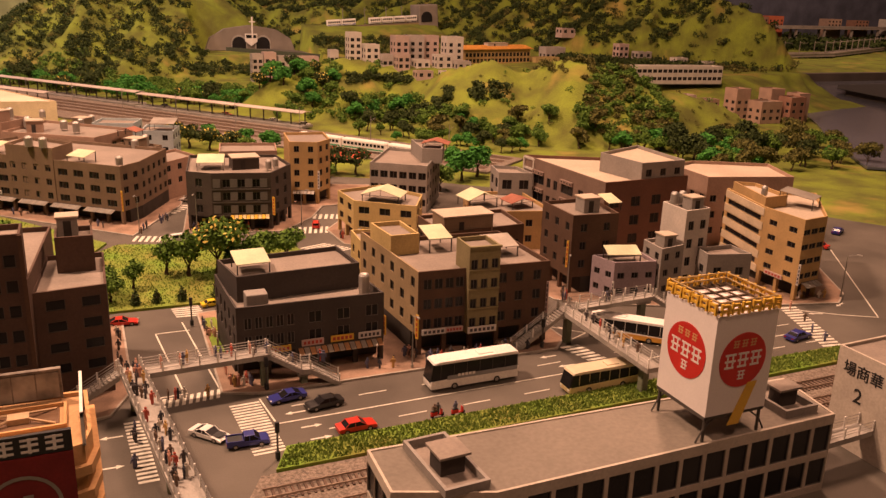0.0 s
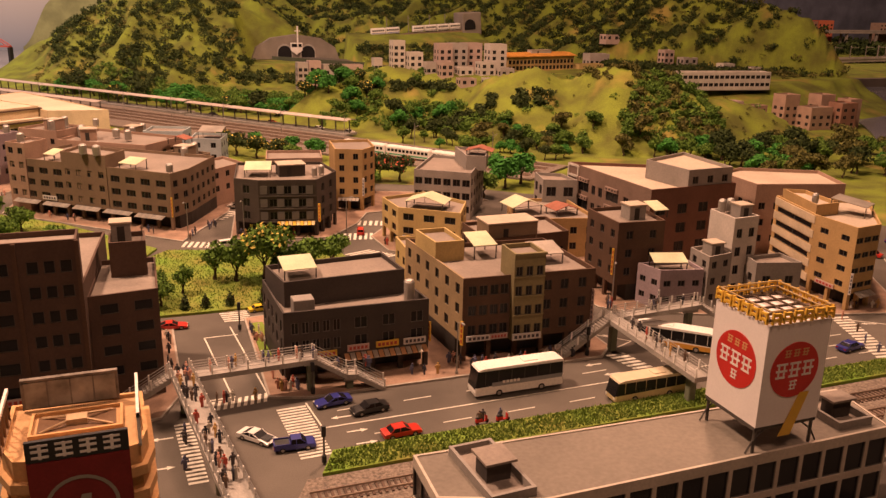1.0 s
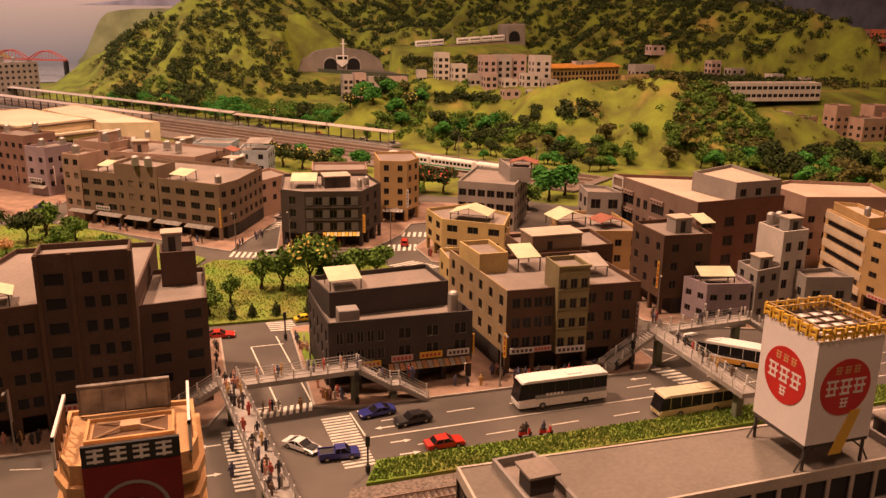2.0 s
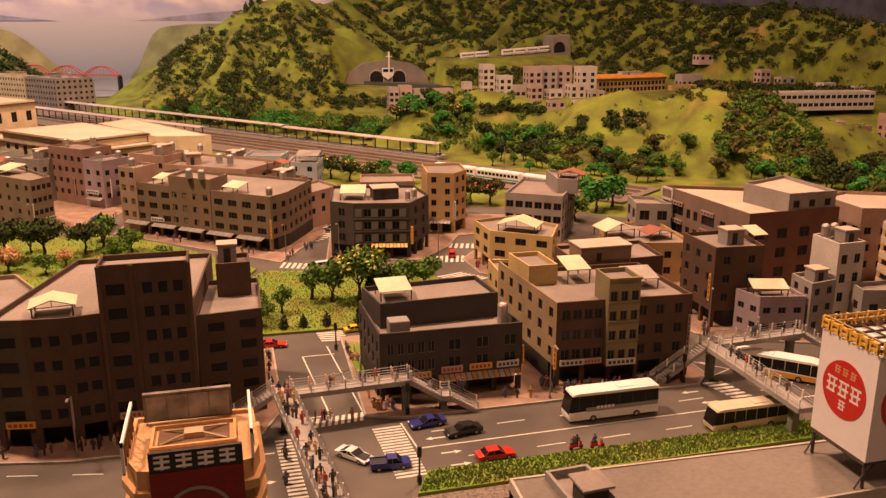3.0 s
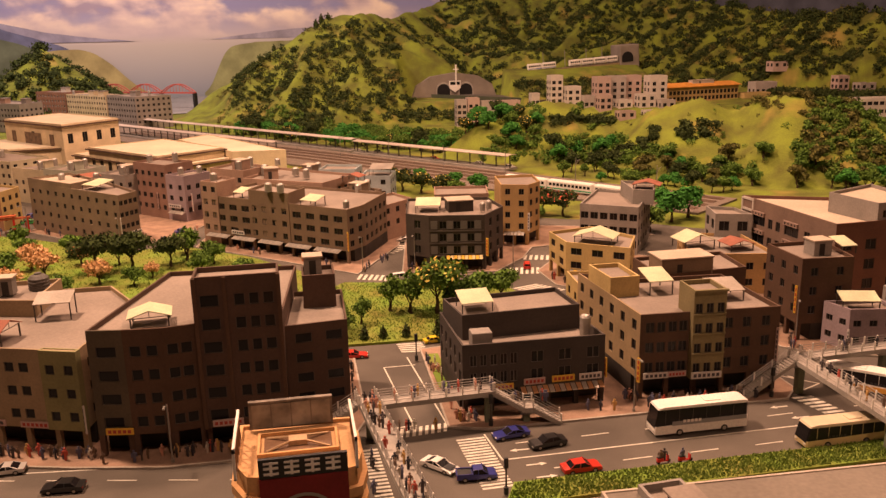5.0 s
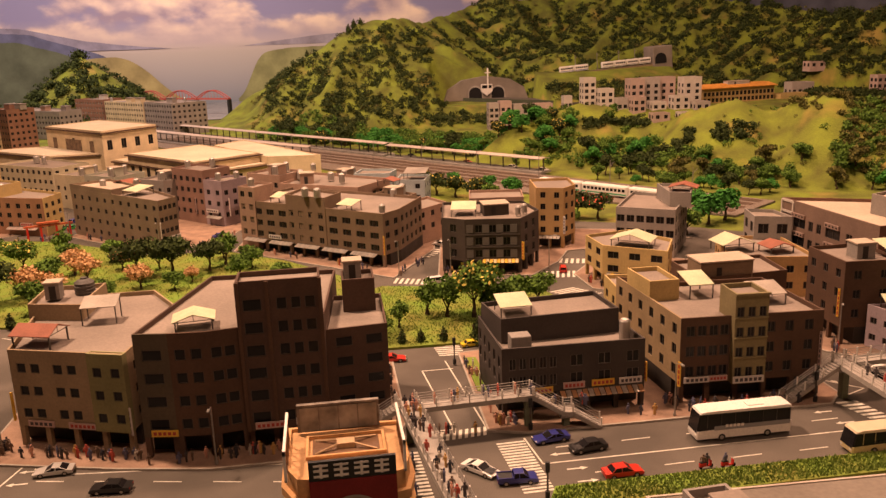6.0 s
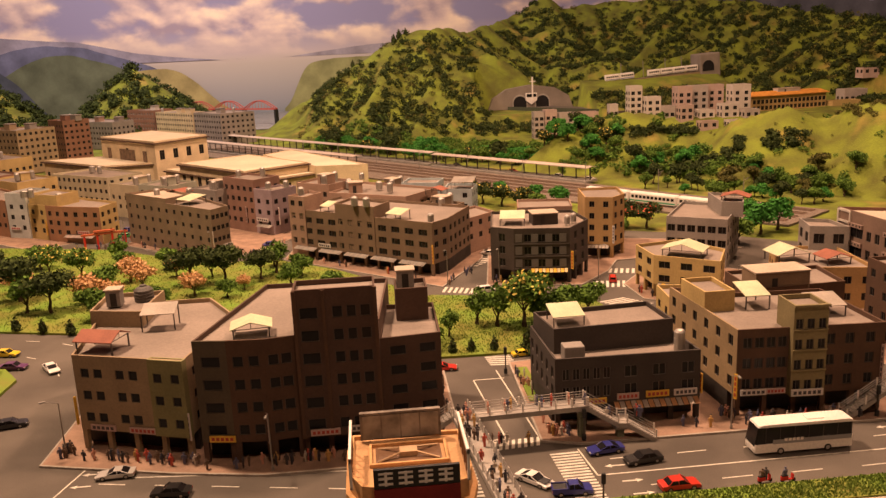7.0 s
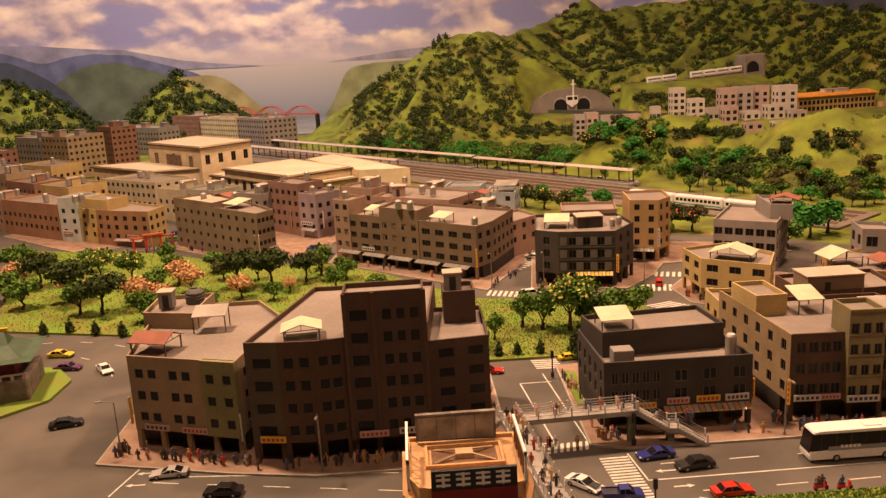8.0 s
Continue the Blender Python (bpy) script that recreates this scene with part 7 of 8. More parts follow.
def gullies(lo, k):
    base = woods(-9, k)
    return lambda px, py: base(px, py) & (ravine(px, py) + 0.22 * wave(px, py, 7, k) + 0.24 * wave(px, py, 31, k) + 0.22 * np.clip((px - 220) / 70, 0, 1) > lo)


thicket("hill_woods", 5600, (-20, 430, 430, 790), gullies(0.33, 0.7), LEAF_DARK, 1.3, 3.2, 70, 21, "dark green woodland clumps on the mountain slopes")
thicket("hill_woods", 2000, (-30, 430, 430, 790), gullies(0.26, 2.9), LEAF_OLIVE, 0.9, 2.2, 50, 22, "olive-green scrub on the mountain slopes")
thicket("hill_woods", 150, (104, 196, 300, 392), lambda px, py: (wave(px, py, 8, 1.5) > 0.3) & (height(px, py) > 1.0) & (height(px, py) < 17), LEAF_DARK, 1.3, 2.8, 130, 23, "dark green bushes on the near grassy hill")
thicket("hill_woods", 110, (197, 233, 284, 340), woods(-0.1, 0.2), LEAF_OLIVE, 1.2, 2.4, 130, 24, "dense mixed scrub on the near hill")
thicket("hill_woods", 170, (198, 234, 280, 338), woods(-0.3, 3.2), LEAF_MID, 1.1, 2.3, 130, 25, "green bushes on the near hill")
thicket("hill_woods", 620, (-400, -112, 660, 770), lambda px, py: height(px, py) > 3.0, LEAF_DARK, 2.6, 5.0, 90, 26, "dark woodland on the far left hill")
thicket("hill_woods", 420, (300, 428, 400, 640), woods(-0.55, 1.7), LEAF_DARK, 1.8, 4.0, 70, 28, "dark woodland on the rugged end of the mountain")
thicket("hill_woods", 260, (290, 428, 395, 620), woods(-0.2, 0.4), LEAF_OLIVE, 1.4, 3.0, 60, 29, "olive scrub on the rugged end of the mountain")
thicket("far_woods", 520, (560, 1100, 690, 860), lambda px, py: wave(px, py, 24, 0.6) > -0.5, LEAF_DARK, 5, 10, 60, 30, "dark woodland behind the viaducts")
thicket("hill_scrub", 200, (95, 290, 262, 410), lambda px, py: (height(px, py) > 1.5) & (wave(px, py, 8, 1.9) > -0.1), LEAF_OLIVE, 0.5, 1.1, 40, 41, "low olive scrub on the near grassy hill")
thicket("hill_scrub", 90, (95, 290, 262, 410), woods(0.1, 2.4), LEAF_MID, 0.7, 1.8, 60, 42, "small green bushes on the near grassy hill")
thicket("hill_scrub", 150, (95, 200, 325, 385), lambda px, py: (height(px, py) < 9) & (height(px, py) > 0.2), LEAF_MID, 1.2, 2.6, 110, 43, "bright green bushes at the foot of the near hill")
thicket("foot_scrub", 260, (-25, 150, 380, 560), lambda px, py: (py + 0.95 * px > 505) & (py + 0.95 * px < 590) & (wave(px, py, 9, 0.2) > -0.2), LEAF_MID, 1.4, 2.8, 110, 27, "green scrub at the foot of the mountain")


def tufts(poly, n, h, seed, z):
    rng = np.random.default_rng(seed)
    xs, ys = [p[0] for p in poly], [p[1] for p in poly]
    px, py = rng.uniform(min(xs), max(xs), n * 3), rng.uniform(min(ys), max(ys), n * 3)
    inside = np.zeros(len(px), bool)
    for i in range(len(poly)):
        (ax, ay), (bx, by) = poly[i - 1], poly[i]
        inside ^= ((ay > py) != (by > py)) & (px < (bx - ax) * (py - ay) / (by - ay + 1e-9) + ax)
    px, py = px[inside][:n], py[inside][:n]
    m = len(px)
    a = rng.uniform(0, np.pi, m)
    w = h * 0.45
    base = np.stack([px, py, np.full(m, z)], 1)
    d = np.stack([np.cos(a) * w, np.sin(a) * w, np.zeros(m)], 1)
    top = np.stack([rng.normal(0, h * 0.3, m), rng.normal(0, h * 0.3, m), h * rng.uniform(0.6, 1.3, m)], 1)
    q = np.stack([base - d, base + d, base + d * 0.3 + top, base - d * 0.3 + top], 1)
    tagged(new("grass", quads_mesh("grass", q, LEAF_GRASS)), "short rough tufts of green grass", "grass", "", "stuff")


tufts([(38.4, 111.7), (40.7, 116.0), (150, 116.0), (150, 112)], 12000, 0.3, 31, 0.48)
tufts([(18, 168), (38, 167.5), (60, 170), (63, 182), (60, 197), (38, 203.5), (26, 207), (20, 200)], 9000, 0.26, 32, 0.42)
tufts([(-80, 206), (-44, 195.5), (-30, 192), (10, 192), (20, 200), (24, 209), (4, 236), (-14, 252), (-30, 250), (-62, 276), (-110, 292)], 14000, 0.28, 33, 0.42)
for t in TREES.values():
    for o in (*t.children_recursive, t):
        bpy.data.objects.remove(o)

# ---- far railway, station canopies and trains ----
RA = -52.5
UX, UY = math.cos(radians(RA)), math.sin(radians(RA))


def along(u, v, x0=100.0, y0=347.0):
    """A point u back along the platform line from its near end and v across it (towards the hills)."""
    return x0 - UX * u - UY * v, y0 - UY * u + UX * v


slab("rail_bed", [along(-95, -30), along(-95, -2), along(330, 6), along(330, -38), along(40, -38)], -0.3, 0.35, BALLAST, "brown station rail bed", "rail bed")
for v in (-6, -12, -18, -24.5):
    x, y = along(-92, v)
    t = thing("railway_track", x, y, 0.35, RA + 180, "far railway track in the station yard", "railway track", "railway tracks", "structure")
    part("sleeper_bed", Mesh().box(0, -1.4, 0, 370, 1.4, 0.1), SLEEPER, t)
    for s in (-0.83, 0.83):
        part("rail", Mesh().box(0, s - 0.06, 0.1, 370, s + 0.06, 0.35), RAILM, t)


def platform(u0, u1, v, w):
    x, y = along(u0, v)
    t = thing("platform_canopy", x, y, 0.3, RA + 180, "long pale platform roof on a row of posts", "platform canopy", "platform canopies")
    l = u1 - u0
    part("platform", Mesh().box(0, -w / 2 - 0.6, 0, l, w / 2 + 0.6, 0.9), CONC, t)
    part("canopy_roof", Mesh().rings([[(0, -w / 2, 6), (0, 0, 6.5), (0, w / 2, 6), (0, w / 2, 5.75), (0, 0, 6.2), (0, -w / 2, 5.75)], [(l, -w / 2, 6), (l, 0, 6.5), (l, w / 2, 6), (l, w / 2, 5.75), (l, 0, 6.2), (l, -w / 2, 5.75)]]), mat("pale_canopy_sheet", (0.52, 0.44, 0.38), 0.8, 0, 8, 0.2, 0.1), t)
    for i in range(int(l / 7) + 1):
        part("post", Mesh().box(-0.2, -0.2, 0.9, 0.2, 0.2, 6.1), FRAME, t, "", place(min(i * 7 + 1, l - 0.5), 0, 0))


platform(0, 92, 3, 6)
platform(96, 300, 6, 6)
platform(120, 300, -22, 6)
for u, v, word, col in ((6, 9, "white", CW), (22, 9, "white", CW), (48, 9, "red", CR), (85, 10, "black", CK)):
    x, y = along(u, v)
    car(x, y, RA, word, col)


def train(x, y, z, rz, n, L, label, band, w=2.9, h=3.8, ry=0.0):
    t = thing("train", x, y, z, rz, label, "train", "model trains")
    t.matrix_basis = place(x, y, z, rz, 0, ry)
    for i in range(n):
        u = i * (L + 0.6)
        c = part("carriage", Mesh().chamfer(u, -w / 2, 0.5, u + L, w / 2, h, 0.45), WHITE, t)
        k = max(3, int(L / 1.6))
        for s in (-1, 1):
            for j in range(k):
                a = u + 0.7 + (L - 1.2) * j / k
                part("window", Mesh().box(a, s * w / 2 - 0.03, h * 0.5, a + (L - 1.2) / k * 0.72, s * w / 2 + 0.03, h * 0.75), GLASS, c)
            part("colour_band", Mesh().box(u + 0.2, s * w / 2 - 0.02, 0.8, u + L - 0.2, s * w / 2 + 0.02, 1.25), band, c)
        part("bogies", Mesh().box(u + 1, -w / 2 + 0.3, 0, u + 3, w / 2 - 0.3, 0.5).box(u + L - 3, -w / 2 + 0.3, 0, u + L - 1, w / 2 - 0.3, 0.5), BLACK, c)


x, y = along(-74, -24.5)
train(x, y, 0.5, RA + 180, 3, 18, "white model train with green bands in the station yard", plain("green_band", (0.05, 0.35, 0.16)), 2.9, 3.8)

def yard_mast(u, v):
    x, y = along(u, v)
    t = thing("catenary_mast", x, y, 0.35, RA + 90, "slim grey catenary mast beside the yard tracks", "mast", "yard masts")
    part("post", Mesh().cyl(0, 0, 0, 9.5, 0.16, 0.11, 6), STEEL, t)
    part("bracket", Mesh().tube((0, 0, 8.2), (3.0, 0, 8.6), 0.08, 4).tube((0, 0, 7.2), (2.6, 0, 8.5), 0.06, 4), STEEL, t)


for k in range(9):
    yard_mast(-70 + k * 32, -9)

# ---- tunnels, hill railway and hillside town ----
TUN = mat("tunnel_concrete", (0.25, 0.215, 0.18), 0.9, 0, 12, 0.25, 0.2)


def arch(cx, z0, r, k=9):
    return [(cx + r, z0)] + [(cx + r * math.cos(math.pi * i / k), z0 + r * 0.7 + r * math.sin(math.pi * i / k)) for i in range(k + 1)] + [(cx - r, z0)]


t = thing("road_tunnel", 131, 611, 11.5, 0, "grey twin road tunnel mouth in the hillside with a white tower", "tunnel")
face = [(-30, 0), (30, 0), (27, 8), (17, 14), (0, 16.5), (-17, 14), (-27, 8)]
part("portal_wall", Mesh().rings([[(x, 6, z) for x, z in face], [(x, 0, z) for x, z in face]][::-1]), TUN, t)
# no hollow behind: near-black plates stand for the unlit inside of each mouth
for cx in (-8, 8):
    part("tunnel_mouth", Mesh().rings([[(x, -0.1, z) for x, z in arch(cx, 1.2, 4.6)], [(x, 0.5, z) for x, z in arch(cx, 1.2, 4.6)]]), mat("tunnel_shade", (0.012, 0.011, 0.011), 0.9), t)
    part("mouth_rim", Mesh().rings([[(x, -0.4, z) for x, z in arch(cx, 1.2, 5.3)], [(x, -0.12, z) for x, z in arch(cx, 1.2, 5.3)]]), CONC, t)
    part("mouth_inner", Mesh().rings([[(x, -0.46, z) for x, z in arch(cx, 1.2, 4.6)], [(x, -0.41, z) for x, z in arch(cx, 1.2, 4.6)]]), mat("tunnel_shade", (0.012, 0.011, 0.011), 0.9), t)
part("tower_gable", Mesh().rings([[(x, -1.5, z) for x, z in ((-4, 6), (0, 3), (4, 6), (4, 11), (-4, 11))], [(x, -0.2, z) for x, z in ((-4, 6), (0, 3), (4, 6), (4, 11), (-4, 11))]]), WHITE, t)
part("gable_window", Mesh().box(-3.4, -1.65, 8.2, 3.4, -1.5, 10.3), GLASS, t)
part("mast", Mesh().box(0.3, -1.9, 4, 1.2, -1.0, 22).box(-1.2, -1.7, 18.5, 2.7, -1.2, 19.1), WHITE, t)
part("road_deck", Mesh().add([(-16, -0.5, 1.2), (16, -0.5, 1.2), (62, -62, 1.0), (40, -72, 1.0), (-16, -0.5, -0.6), (16, -0.5, -0.6), (62, -62, -0.8), (40, -72, -0.8)], [(0, 3, 2, 1), (4, 5, 6, 7), (0, 1, 5, 4), (1, 2, 6, 5), (2, 3, 7, 6), (3, 0, 4, 7)]), ASPHALT, t)
# dark strip along the deck edge, drawn for the deck's shadow band
part("deck_edge", Mesh().add([(-16.4, -0.5, -0.6), (39.6, -72.4, -0.6), (39.6, -72.4, 2.2), (-16.4, -0.5, 2.2), (-16.9, -0.9, -0.6), (39.1, -72.8, -0.6), (39.1, -72.8, 2.2), (-16.9, -0.9, 2.2)], [(0, 1, 2, 3), (7, 6, 5, 4), (3, 2, 6, 7)]), mat("deck_shadow", (0.07, 0.08, 0.05), 0.85), t)

t = thing("hill_railway", 214.8, 598, -4.4, 3, "stone-walled hill railway ledge with a tunnel portal", "railway")
t.matrix_basis = place(214.8, 598, -4.4, 3, 0, -3.8)
part("retaining_wall", Mesh().box(-42, -3, 20, 46, 6, 34.2), mat("ochre_stone", (0.34, 0.26, 0.13), 0.95, 0, 12, 0.4, 0.5, 120), t)
part("track_bed", Mesh().box(-42, -2.6, 34.2, 40, 2.6, 34.6), BALLAST, t)
for s in (-0.83, 0.83):
    part("rail", Mesh().box(-42, s - 0.06, 34.6, 40, s + 0.06, 34.9), RAILM, t)
part("portal", Mesh().chamfer(34.5, -4.2, 28, 49, 12, 46.0, 0.5), TUN, t)
# solid near-black plate in place of the shaded tunnel
part("portal_mouth", Mesh().rings([[(x, -4.5, z) for x, z in arch(40, 34.4, 4.2)], [(x, -4.15, z) for x, z in arch(40, 34.4, 4.2)]]), mat("tunnel_shade", (0.012, 0.011, 0.011), 0.9), t)
for u in (-20, -4, 12, 24):
    part("mast", Mesh().box(u - 0.2, 3, 34, u + 0.2, 3.4, 46).tube((u, 3.2, 44.5), (u, 0, 44.5), 0.15), STEEL, t)
train(210, 597, 30.3, 3, 4, 8.6, "white and grey model train entering the hill tunnel", plain("grey_band", (0.2, 0.2, 0.2)), 2.9, 4.4, -3.8)
train(179.5, 595.4, 28.3, 3, 2, 10, "white model railcars on the hill railway", plain("blue_band", (0.08, 0.12, 0.3)), 2.9, 4.4, -3.8)

HT = [("white_plaster", (0.58, 0.52, 0.46)), ("rose_plaster", (0.48, 0.36, 0.31)), ("grey_plaster", (0.42, 0.37, 0.33))]
for i, (x, y, w, d, top, k) in enumerate(((164, 486, 7, 8, 34, 0), (172, 480, 8, 8, 28, 0), (179, 474, 6, 7, 23, 2), (187, 474, 8, 9, 33, 1), (184, 462, 7, 7, 24, 1), (197, 478, 9, 9, 33, 2), (195, 462, 8, 8, 21, 0), (207, 480, 9, 8, 33, 1), (206, 458, 9, 8, 24, 0), (217, 470, 10, 9, 33, 0), (215, 452, 8, 8, 21, 2), (190, 446, 9, 7, 16, 1), (203, 442, 9, 7, 16, 0),
                                          (117, 522, 6, 8, 16, 2), (124, 521, 7, 8, 17, 1), (133, 519, 9, 8, 15, 2), (145, 517, 13, 8, 15, 1), (160, 513, 5, 6, 19, 0), (300, 500, 14, 9, 22, 2), (312, 505, 10, 8, 26, 1), (331, 470, 7, 7, 26, 1), (341, 462, 10, 7, 22, 2), (352, 440, 8, 7, 20, 0), (366, 432, 8, 7, 18, 0))):
    gz, top = ground_z(x, y) - 2.5, top - (3.6 if i < 13 else 0)
    b = building("hillside_house", f"small {HT[k][0].split('_')[0]} plastered house on the hillside", [(x - w / 2, y - d / 2), (x + w / 2, y - d / 2), (x + w / 2, y + d / 2), (x - w / 2, y + d / 2)], max(6, top - gz), HT[k], "hillside houses", rows=max(2, int((top - gz - 3) / 3.4)), sides=(0, 3), cols={0: max(2, int(w / 3.4)), 3: 2}, ww=2.0, wh=1.9, storey=3.4, first=3.0, z=gz)
gz = 12.5
b = building("hill_school", "ochre hillside school with an orange roof and window rows", [(229, 478), (277.5, 488), (275.5, 497), (227, 487)], 9.0, ("school_ochre", (0.50, 0.34, 0.15)), "hillside houses", rows=2, sides=(0,), cols={0: 18}, ww=1.9, wh=2.2, storey=3.4, first=1.4, z=gz)
sx, sy = b.matrix_basis.translation.x / CM, b.matrix_basis.translation.y / CM
plan = [(x - sx, y - sy) for x, y in [(229, 478), (277.5, 488), (275.5, 497), (227, 487)]]
part("orange_roof", Mesh().rings([[(x, y, z) for x, y in inset(plan, d)] for d, z in ((-1.3, 8.9), (-1.3, 9.3), (2.4, 11.2))]), mat("orange_roof", (0.68, 0.30, 0.06), 0.8), b, "orange hipped roof")
hut(b, 246, 483, 10.6, 15, 4, 1.8, PALE, 11.6)
b = building("yellow_hill_hall", "small yellow hall beside the hillside school", [(280, 485), (298, 487), (297, 495), (279, 493)], 8, YEL, "hillside houses", rows=1, first=3, z=8.5)
b = building("hill_station", "long white hill station with a pale roof", [(264, 364), (314, 358.5), (315, 367.5), (265, 373)], 8.5, PALE, "hillside houses", rows=2, sides=(0,), cols={0: 18}, ww=2.2, wh=1.6, storey=3.6, first=1.8, roof=mat("white_roof", (0.7, 0.66, 0.6), 0.8), z=13.5)
for i, (x, y, w, d, h, c) in enumerate(((300, 331, 8, 8, 15.5, PINK), (308.5, 322, 12, 9, 10.5, PINK), (319.5, 330, 8, 8, 15, PINK), (321, 318.5, 9, 8, 12.5, BRICK), (289, 338, 8, 7, 8.5, PINK), (280, 344, 9, 7, 8.5, HT[1]), (329, 323, 6.5, 8, 13.5, PINK))):
    building("pink_hill_house", "pinkish flats at the foot of the hill", [(x - w / 2, y - d / 2), (x + w / 2, y - d / 2), (x + w / 2, y + d / 2), (x - w / 2, y + d / 2)], h, c, "hillside houses", rows=3, sides=(0, 3), storey=3.2, first=2.2, ww=1.8, wh=1.5, z=ground_z(x, y) - 0.5)
slab("water", [(262, 225), (290.4, 265.3), (328, 309), (366, 359), (399, 402), (440, 474), (900, 474), (900, 180), (330, 180)], 0.2, 1.0, mat("dark_river", (0.10, 0.105, 0.13), 0.2, 0, 3, 0.3, 0.05, 40), "dark grey-blue river at the edge of the model", "water")

# red arched railway bridge over the river
t = thing("arch_bridge", -57, 722, 3.5, 147, "red three-arched steel railway bridge over the river", "bridge")
REDST = plain("red_steel", (0.42, 0.09, 0.07), 0.6)
part("deck", Mesh().box(0, -2, 9.6, 99, 2, 10.6), REDST, t)
for i in range(3):
    c = 16.5 + i * 33
    m = Mesh()
    for s in (-1.9, 1.9):
        pts = [(c - 15.6 + 31.2 * k / 10, s, 10.6 + 6.2 * math.sin(math.pi * k / 10)) for k in range(11)]
        for p, q in zip(pts, pts[1:]):
            m.tube(p, q, 0.45, 5)
        for p in pts[1:-1]:
            m.tube(p, (p[0], p[1], 10.4), 0.18, 4)
    part("arch", m, REDST, t)
    part("pier", Mesh().box(c - 17.2, -1.8, -4, c - 15.4, 1.8, 9.6), BLACK, t)

# pavilion with a green swept roof at the roundabout
t = thing("gate_pavilion", -62, 169, 0, 12, "stone gate pavilion with a green swept tile roof", "pavilion")
part("stone_base", Mesh().chamfer(-9, -7, 0, 7, 6, 4.2, 0.3), mat("rubble_stone", (0.27, 0.22, 0.17), 0.95, 0, 60, 0.5, 0.6), t)
part("hall", Mesh().box(-6.5, -4.5, 4.2, 4.8, 4, 7.0), wallmat("temple_red", (0.35, 0.10, 0.06)), t)
GT = mat("green_tile", (0.07, 0.11, 0.06), 0.6, 0, 50, 0.3, 0.2)
part("tile_roof", Mesh().rings([[(-10, -7.5, 7.4), (8.2, -7.5, 7.4), (8.2, 7, 7.4), (-10, 7, 7.4)], [(-8, -5.6, 7.6), (6.2, -5.6, 7.6), (6.2, 5.2, 7.6), (-8, 5.2, 7.6)], [(-5.5, -2.4, 9.2), (3.8, -2.4, 9.2), (3.8, 2.2, 9.2), (-5.5, 2.2, 9.2)], [(-4.6, -0.3, 11.2), (3, -0.3, 11.2), (3, 0.3, 11.2), (-4.6, 0.3, 11.2)]]), GT, t)
part("ridge", Mesh().box(-5.2, -0.35, 11.1, 3.6, 0.35, 11.7), YELLOW, t)
rail = Mesh()
for i in range(9):
    rail.box(-8.8 + i * 1.9, -6.9, 4.2, -8.3 + i * 1.9, -6.5, 5.2)
part("balustrade", rail.box(-9, -6.85, 5.0, 7, -6.55, 5.3), PINKS, t)
lawn([(-70, 158), (-56, 157), (-50.4, 163), (-50, 172), (-55, 179), (-68, 182)], "round green island with a pale kerb", 0.5)
t = thing("red_arch_gate", -66, 281, 0, 20, "red memorial arch gate at the street end", "gate")
for u, h in ((-5.7, 5), (-2.1, 5.6), (2.1, 5.6), (5.7, 5)):
    part("post", Mesh().box(-0.3, -0.4, 0, 0.3, 0.4, h), RED, t, "", place(u, 0, 0))
part("lintel", Mesh().box(-6.6, -0.5, 4.4, 6.6, 0.5, 4.9).box(-3, -0.7, 5.2, 3, 0.7, 5.7), mat("orange_red_gate", (0.5, 0.12, 0.05), 0.7), t)

# the far side of the layout: quay, dark basin and two viaducts
QUAY = mat("quay_concrete", (0.16, 0.13, 0.11), 0.9, 0, 8, 0.3, 0.2)
slab("quay_wall", [(440, 472), (448, 470), (900, 470), (900, 475), (440, 476)], 0.0, 6.6, QUAY, "dark concrete quay wall at the river", "quay wall")
t = thing("river_basin", 445, 398, 0.9, 0, "dark walled basin standing in the river", "basin")
outer = [(0, 0), (18, 16), (180, 16), (180, -90), (-24, -84)]
part("basin_wall", Mesh().prism(outer, 0, 3.6), QUAY, t)
part("basin_floor", Mesh().prism(inset(outer, 5), 3.6, 3.9), mat("basin_dark", (0.02, 0.018, 0.016), 0.5), t)
VIA = mat("viaduct_concrete", (0.30, 0.26, 0.22), 0.9, 0, 10, 0.25, 0.2)


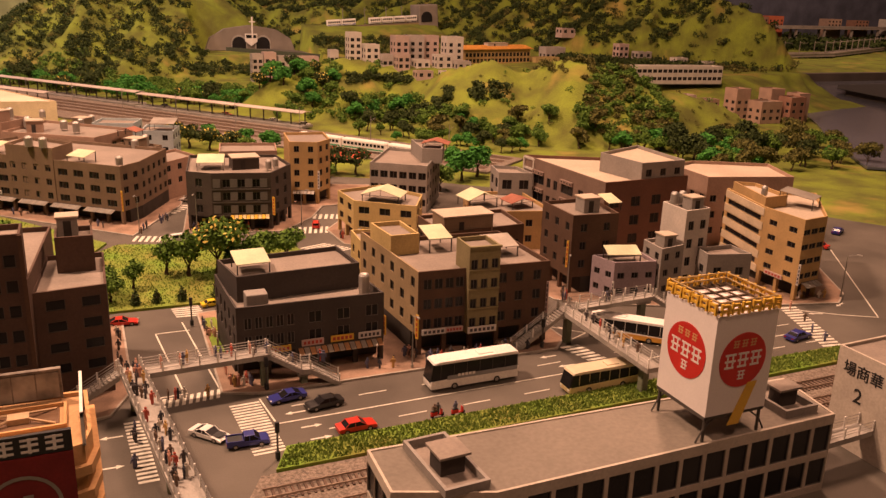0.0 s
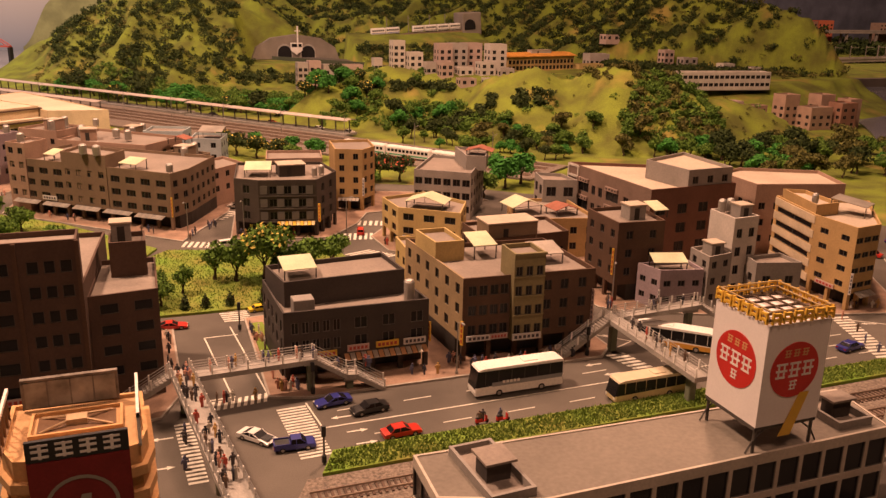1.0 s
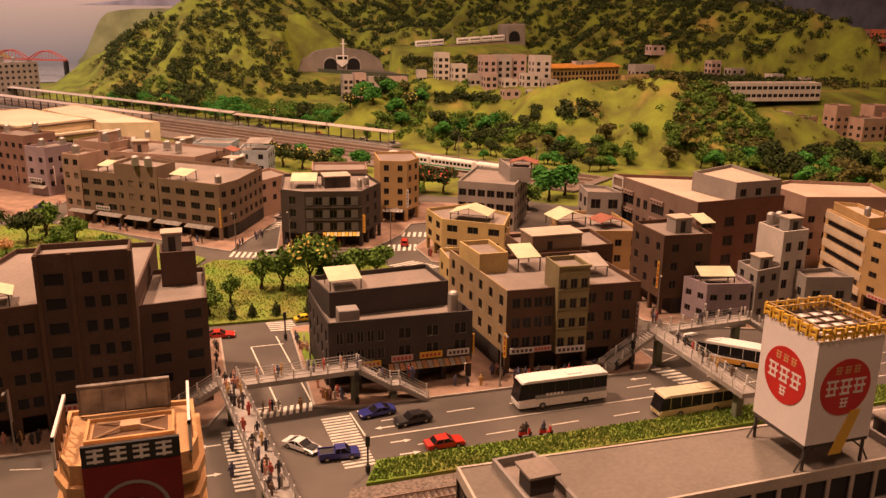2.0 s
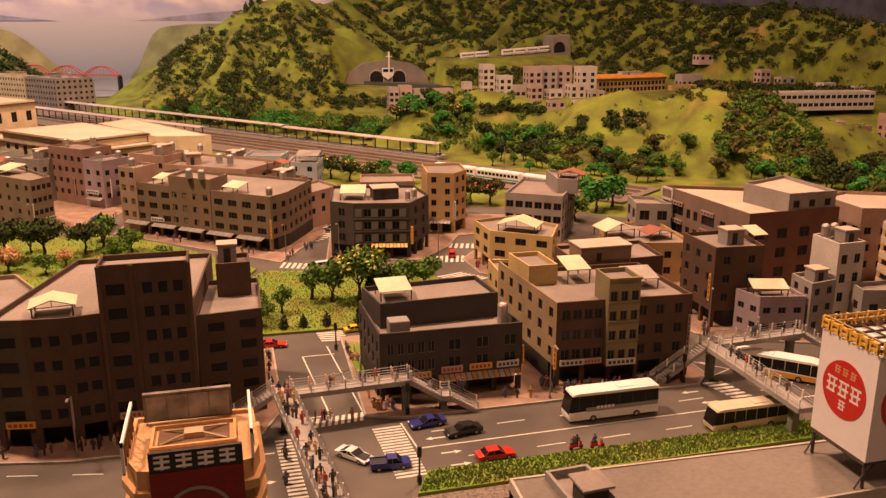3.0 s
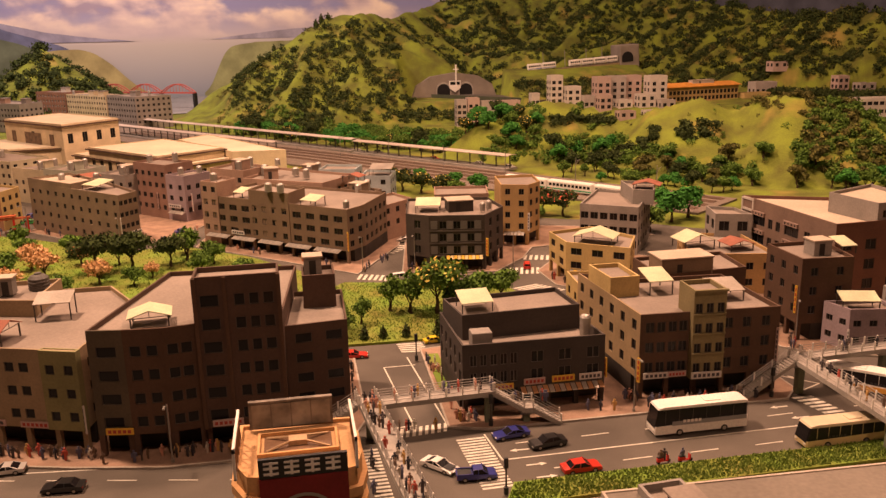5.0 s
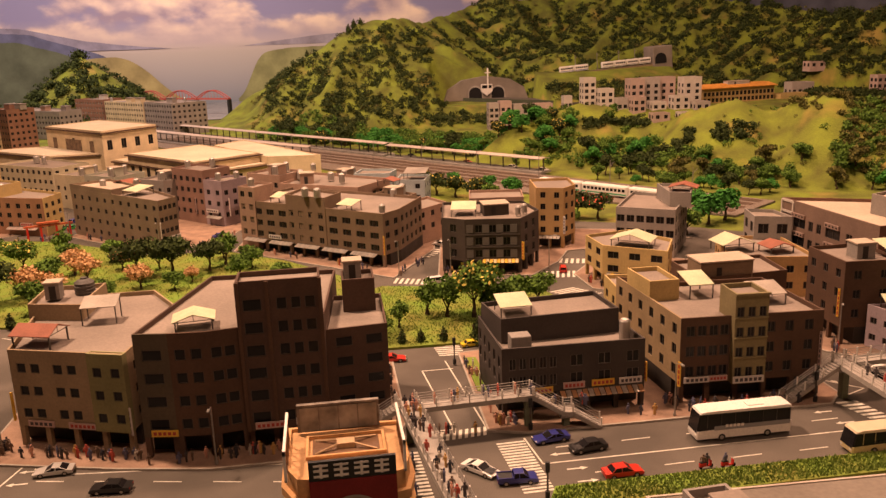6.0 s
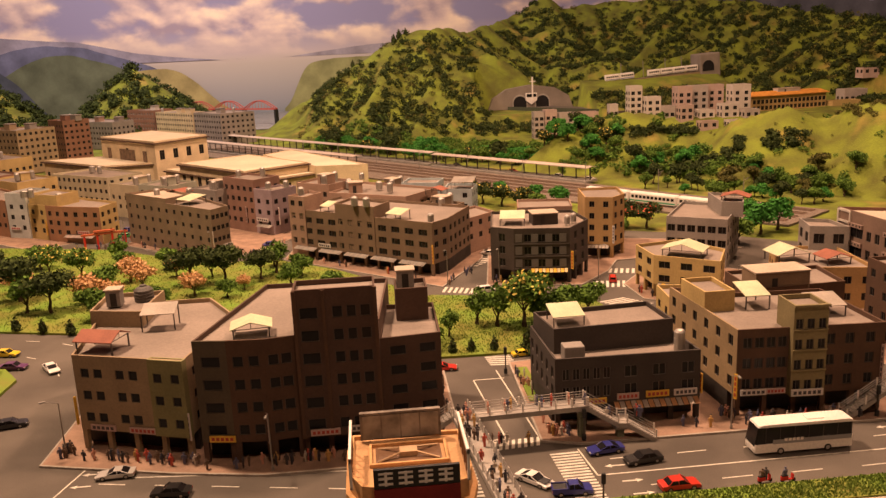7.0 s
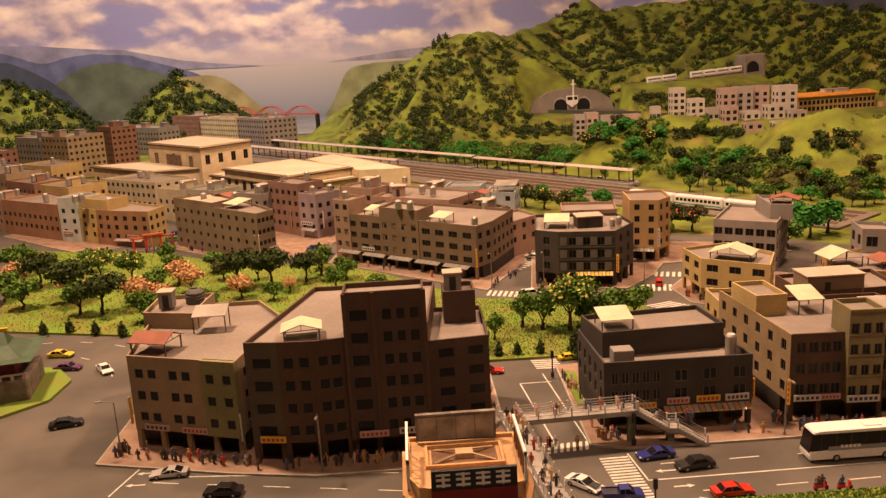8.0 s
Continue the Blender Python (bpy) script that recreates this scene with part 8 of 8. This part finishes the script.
def viaduct(x0, y0, x1, y1, top, gap, w, label):
    rz = math.degrees(math.atan2(y1 - y0, x1 - x0))
    l = math.hypot(x1 - x0, y1 - y0)
    t = thing("viaduct", x0, y0, 0, rz, label, "viaduct", "viaducts")
    part("deck", Mesh().chamfer(0, -w / 2, top - 2.2, l, w / 2, top, 0.3), VIA, t)
    for s in (-1, 1):
        part("parapet", Mesh().box(0, s * w / 2 - 0.3, top, l, s * w / 2 + 0.3, top + 1.2), VIA, t)
    for i in range(int(l / gap) + 1):
        u = min(3 + i * gap, l - 2)
        for s in (-1, 1):
            part("pier", Mesh().chamfer(u - 1.2, s * w * 0.28 - 1.2, -1, u + 1.2, s * w * 0.28 + 1.2, top - 2.2, 0.2), VIA, t)
        if w < 12:
            part("mast", Mesh().box(u - 0.25, w / 2 - 1, top, u + 0.25, w / 2 - 0.5, top + 11).box(u - 0.2, -2.5, top + 9.5, u + 0.2, w / 2 - 0.6, top + 9.9), VIA, t)
    return t


viaduct(575, 596, 662, 611, 10, 22, 11, "grey concrete railway viaduct with masts")
viaduct(662, 612, 1030, 800, 10, 22, 11, "long grey concrete railway viaduct on piers")
viaduct(640, 770, 1060, 790, 28, 46, 14, "high grey concrete viaduct in front of dark hills")
for x, h, c in ((690, 8, ("rose_plaster", (0.48, 0.36, 0.31))), (745, 11, BRICK), (768, 12, ("vermilion", (0.45, 0.12, 0.06))), (860, 10, PINK), (905, 9, BRICK), (960, 11, PALE), (1010, 12, BRICK)):
    building("viaduct_house", "small town house far behind the viaduct", [(x - 11, 792), (x + 11, 792), (x + 11, 806), (x - 11, 806)], 27 + h, c, "far houses", rows=2, sides=(0,), first=29, ww=2.4, wh=2, storey=4, gap=5)

# steel tanks on the rear roofs
for x, y, z in ROOFTOPS + [(-174, 500, 22.3), (-160, 546, 23.3), (-206, 548, 20.3), (-128, 640, 19.3), (-72, 596, 19.8), (8, 280, 13.9), (20, 268, 13.9), (-40, 282, 13.6), (-50, 284, 13.6), (-20, 300, 16.3), (-92, 298, 13.8), (-112, 318, 11.8), (-92, 368, 11.8), (-150, 420, 14.8)]:
    tank(x, y, z, 0.9, 2.4)
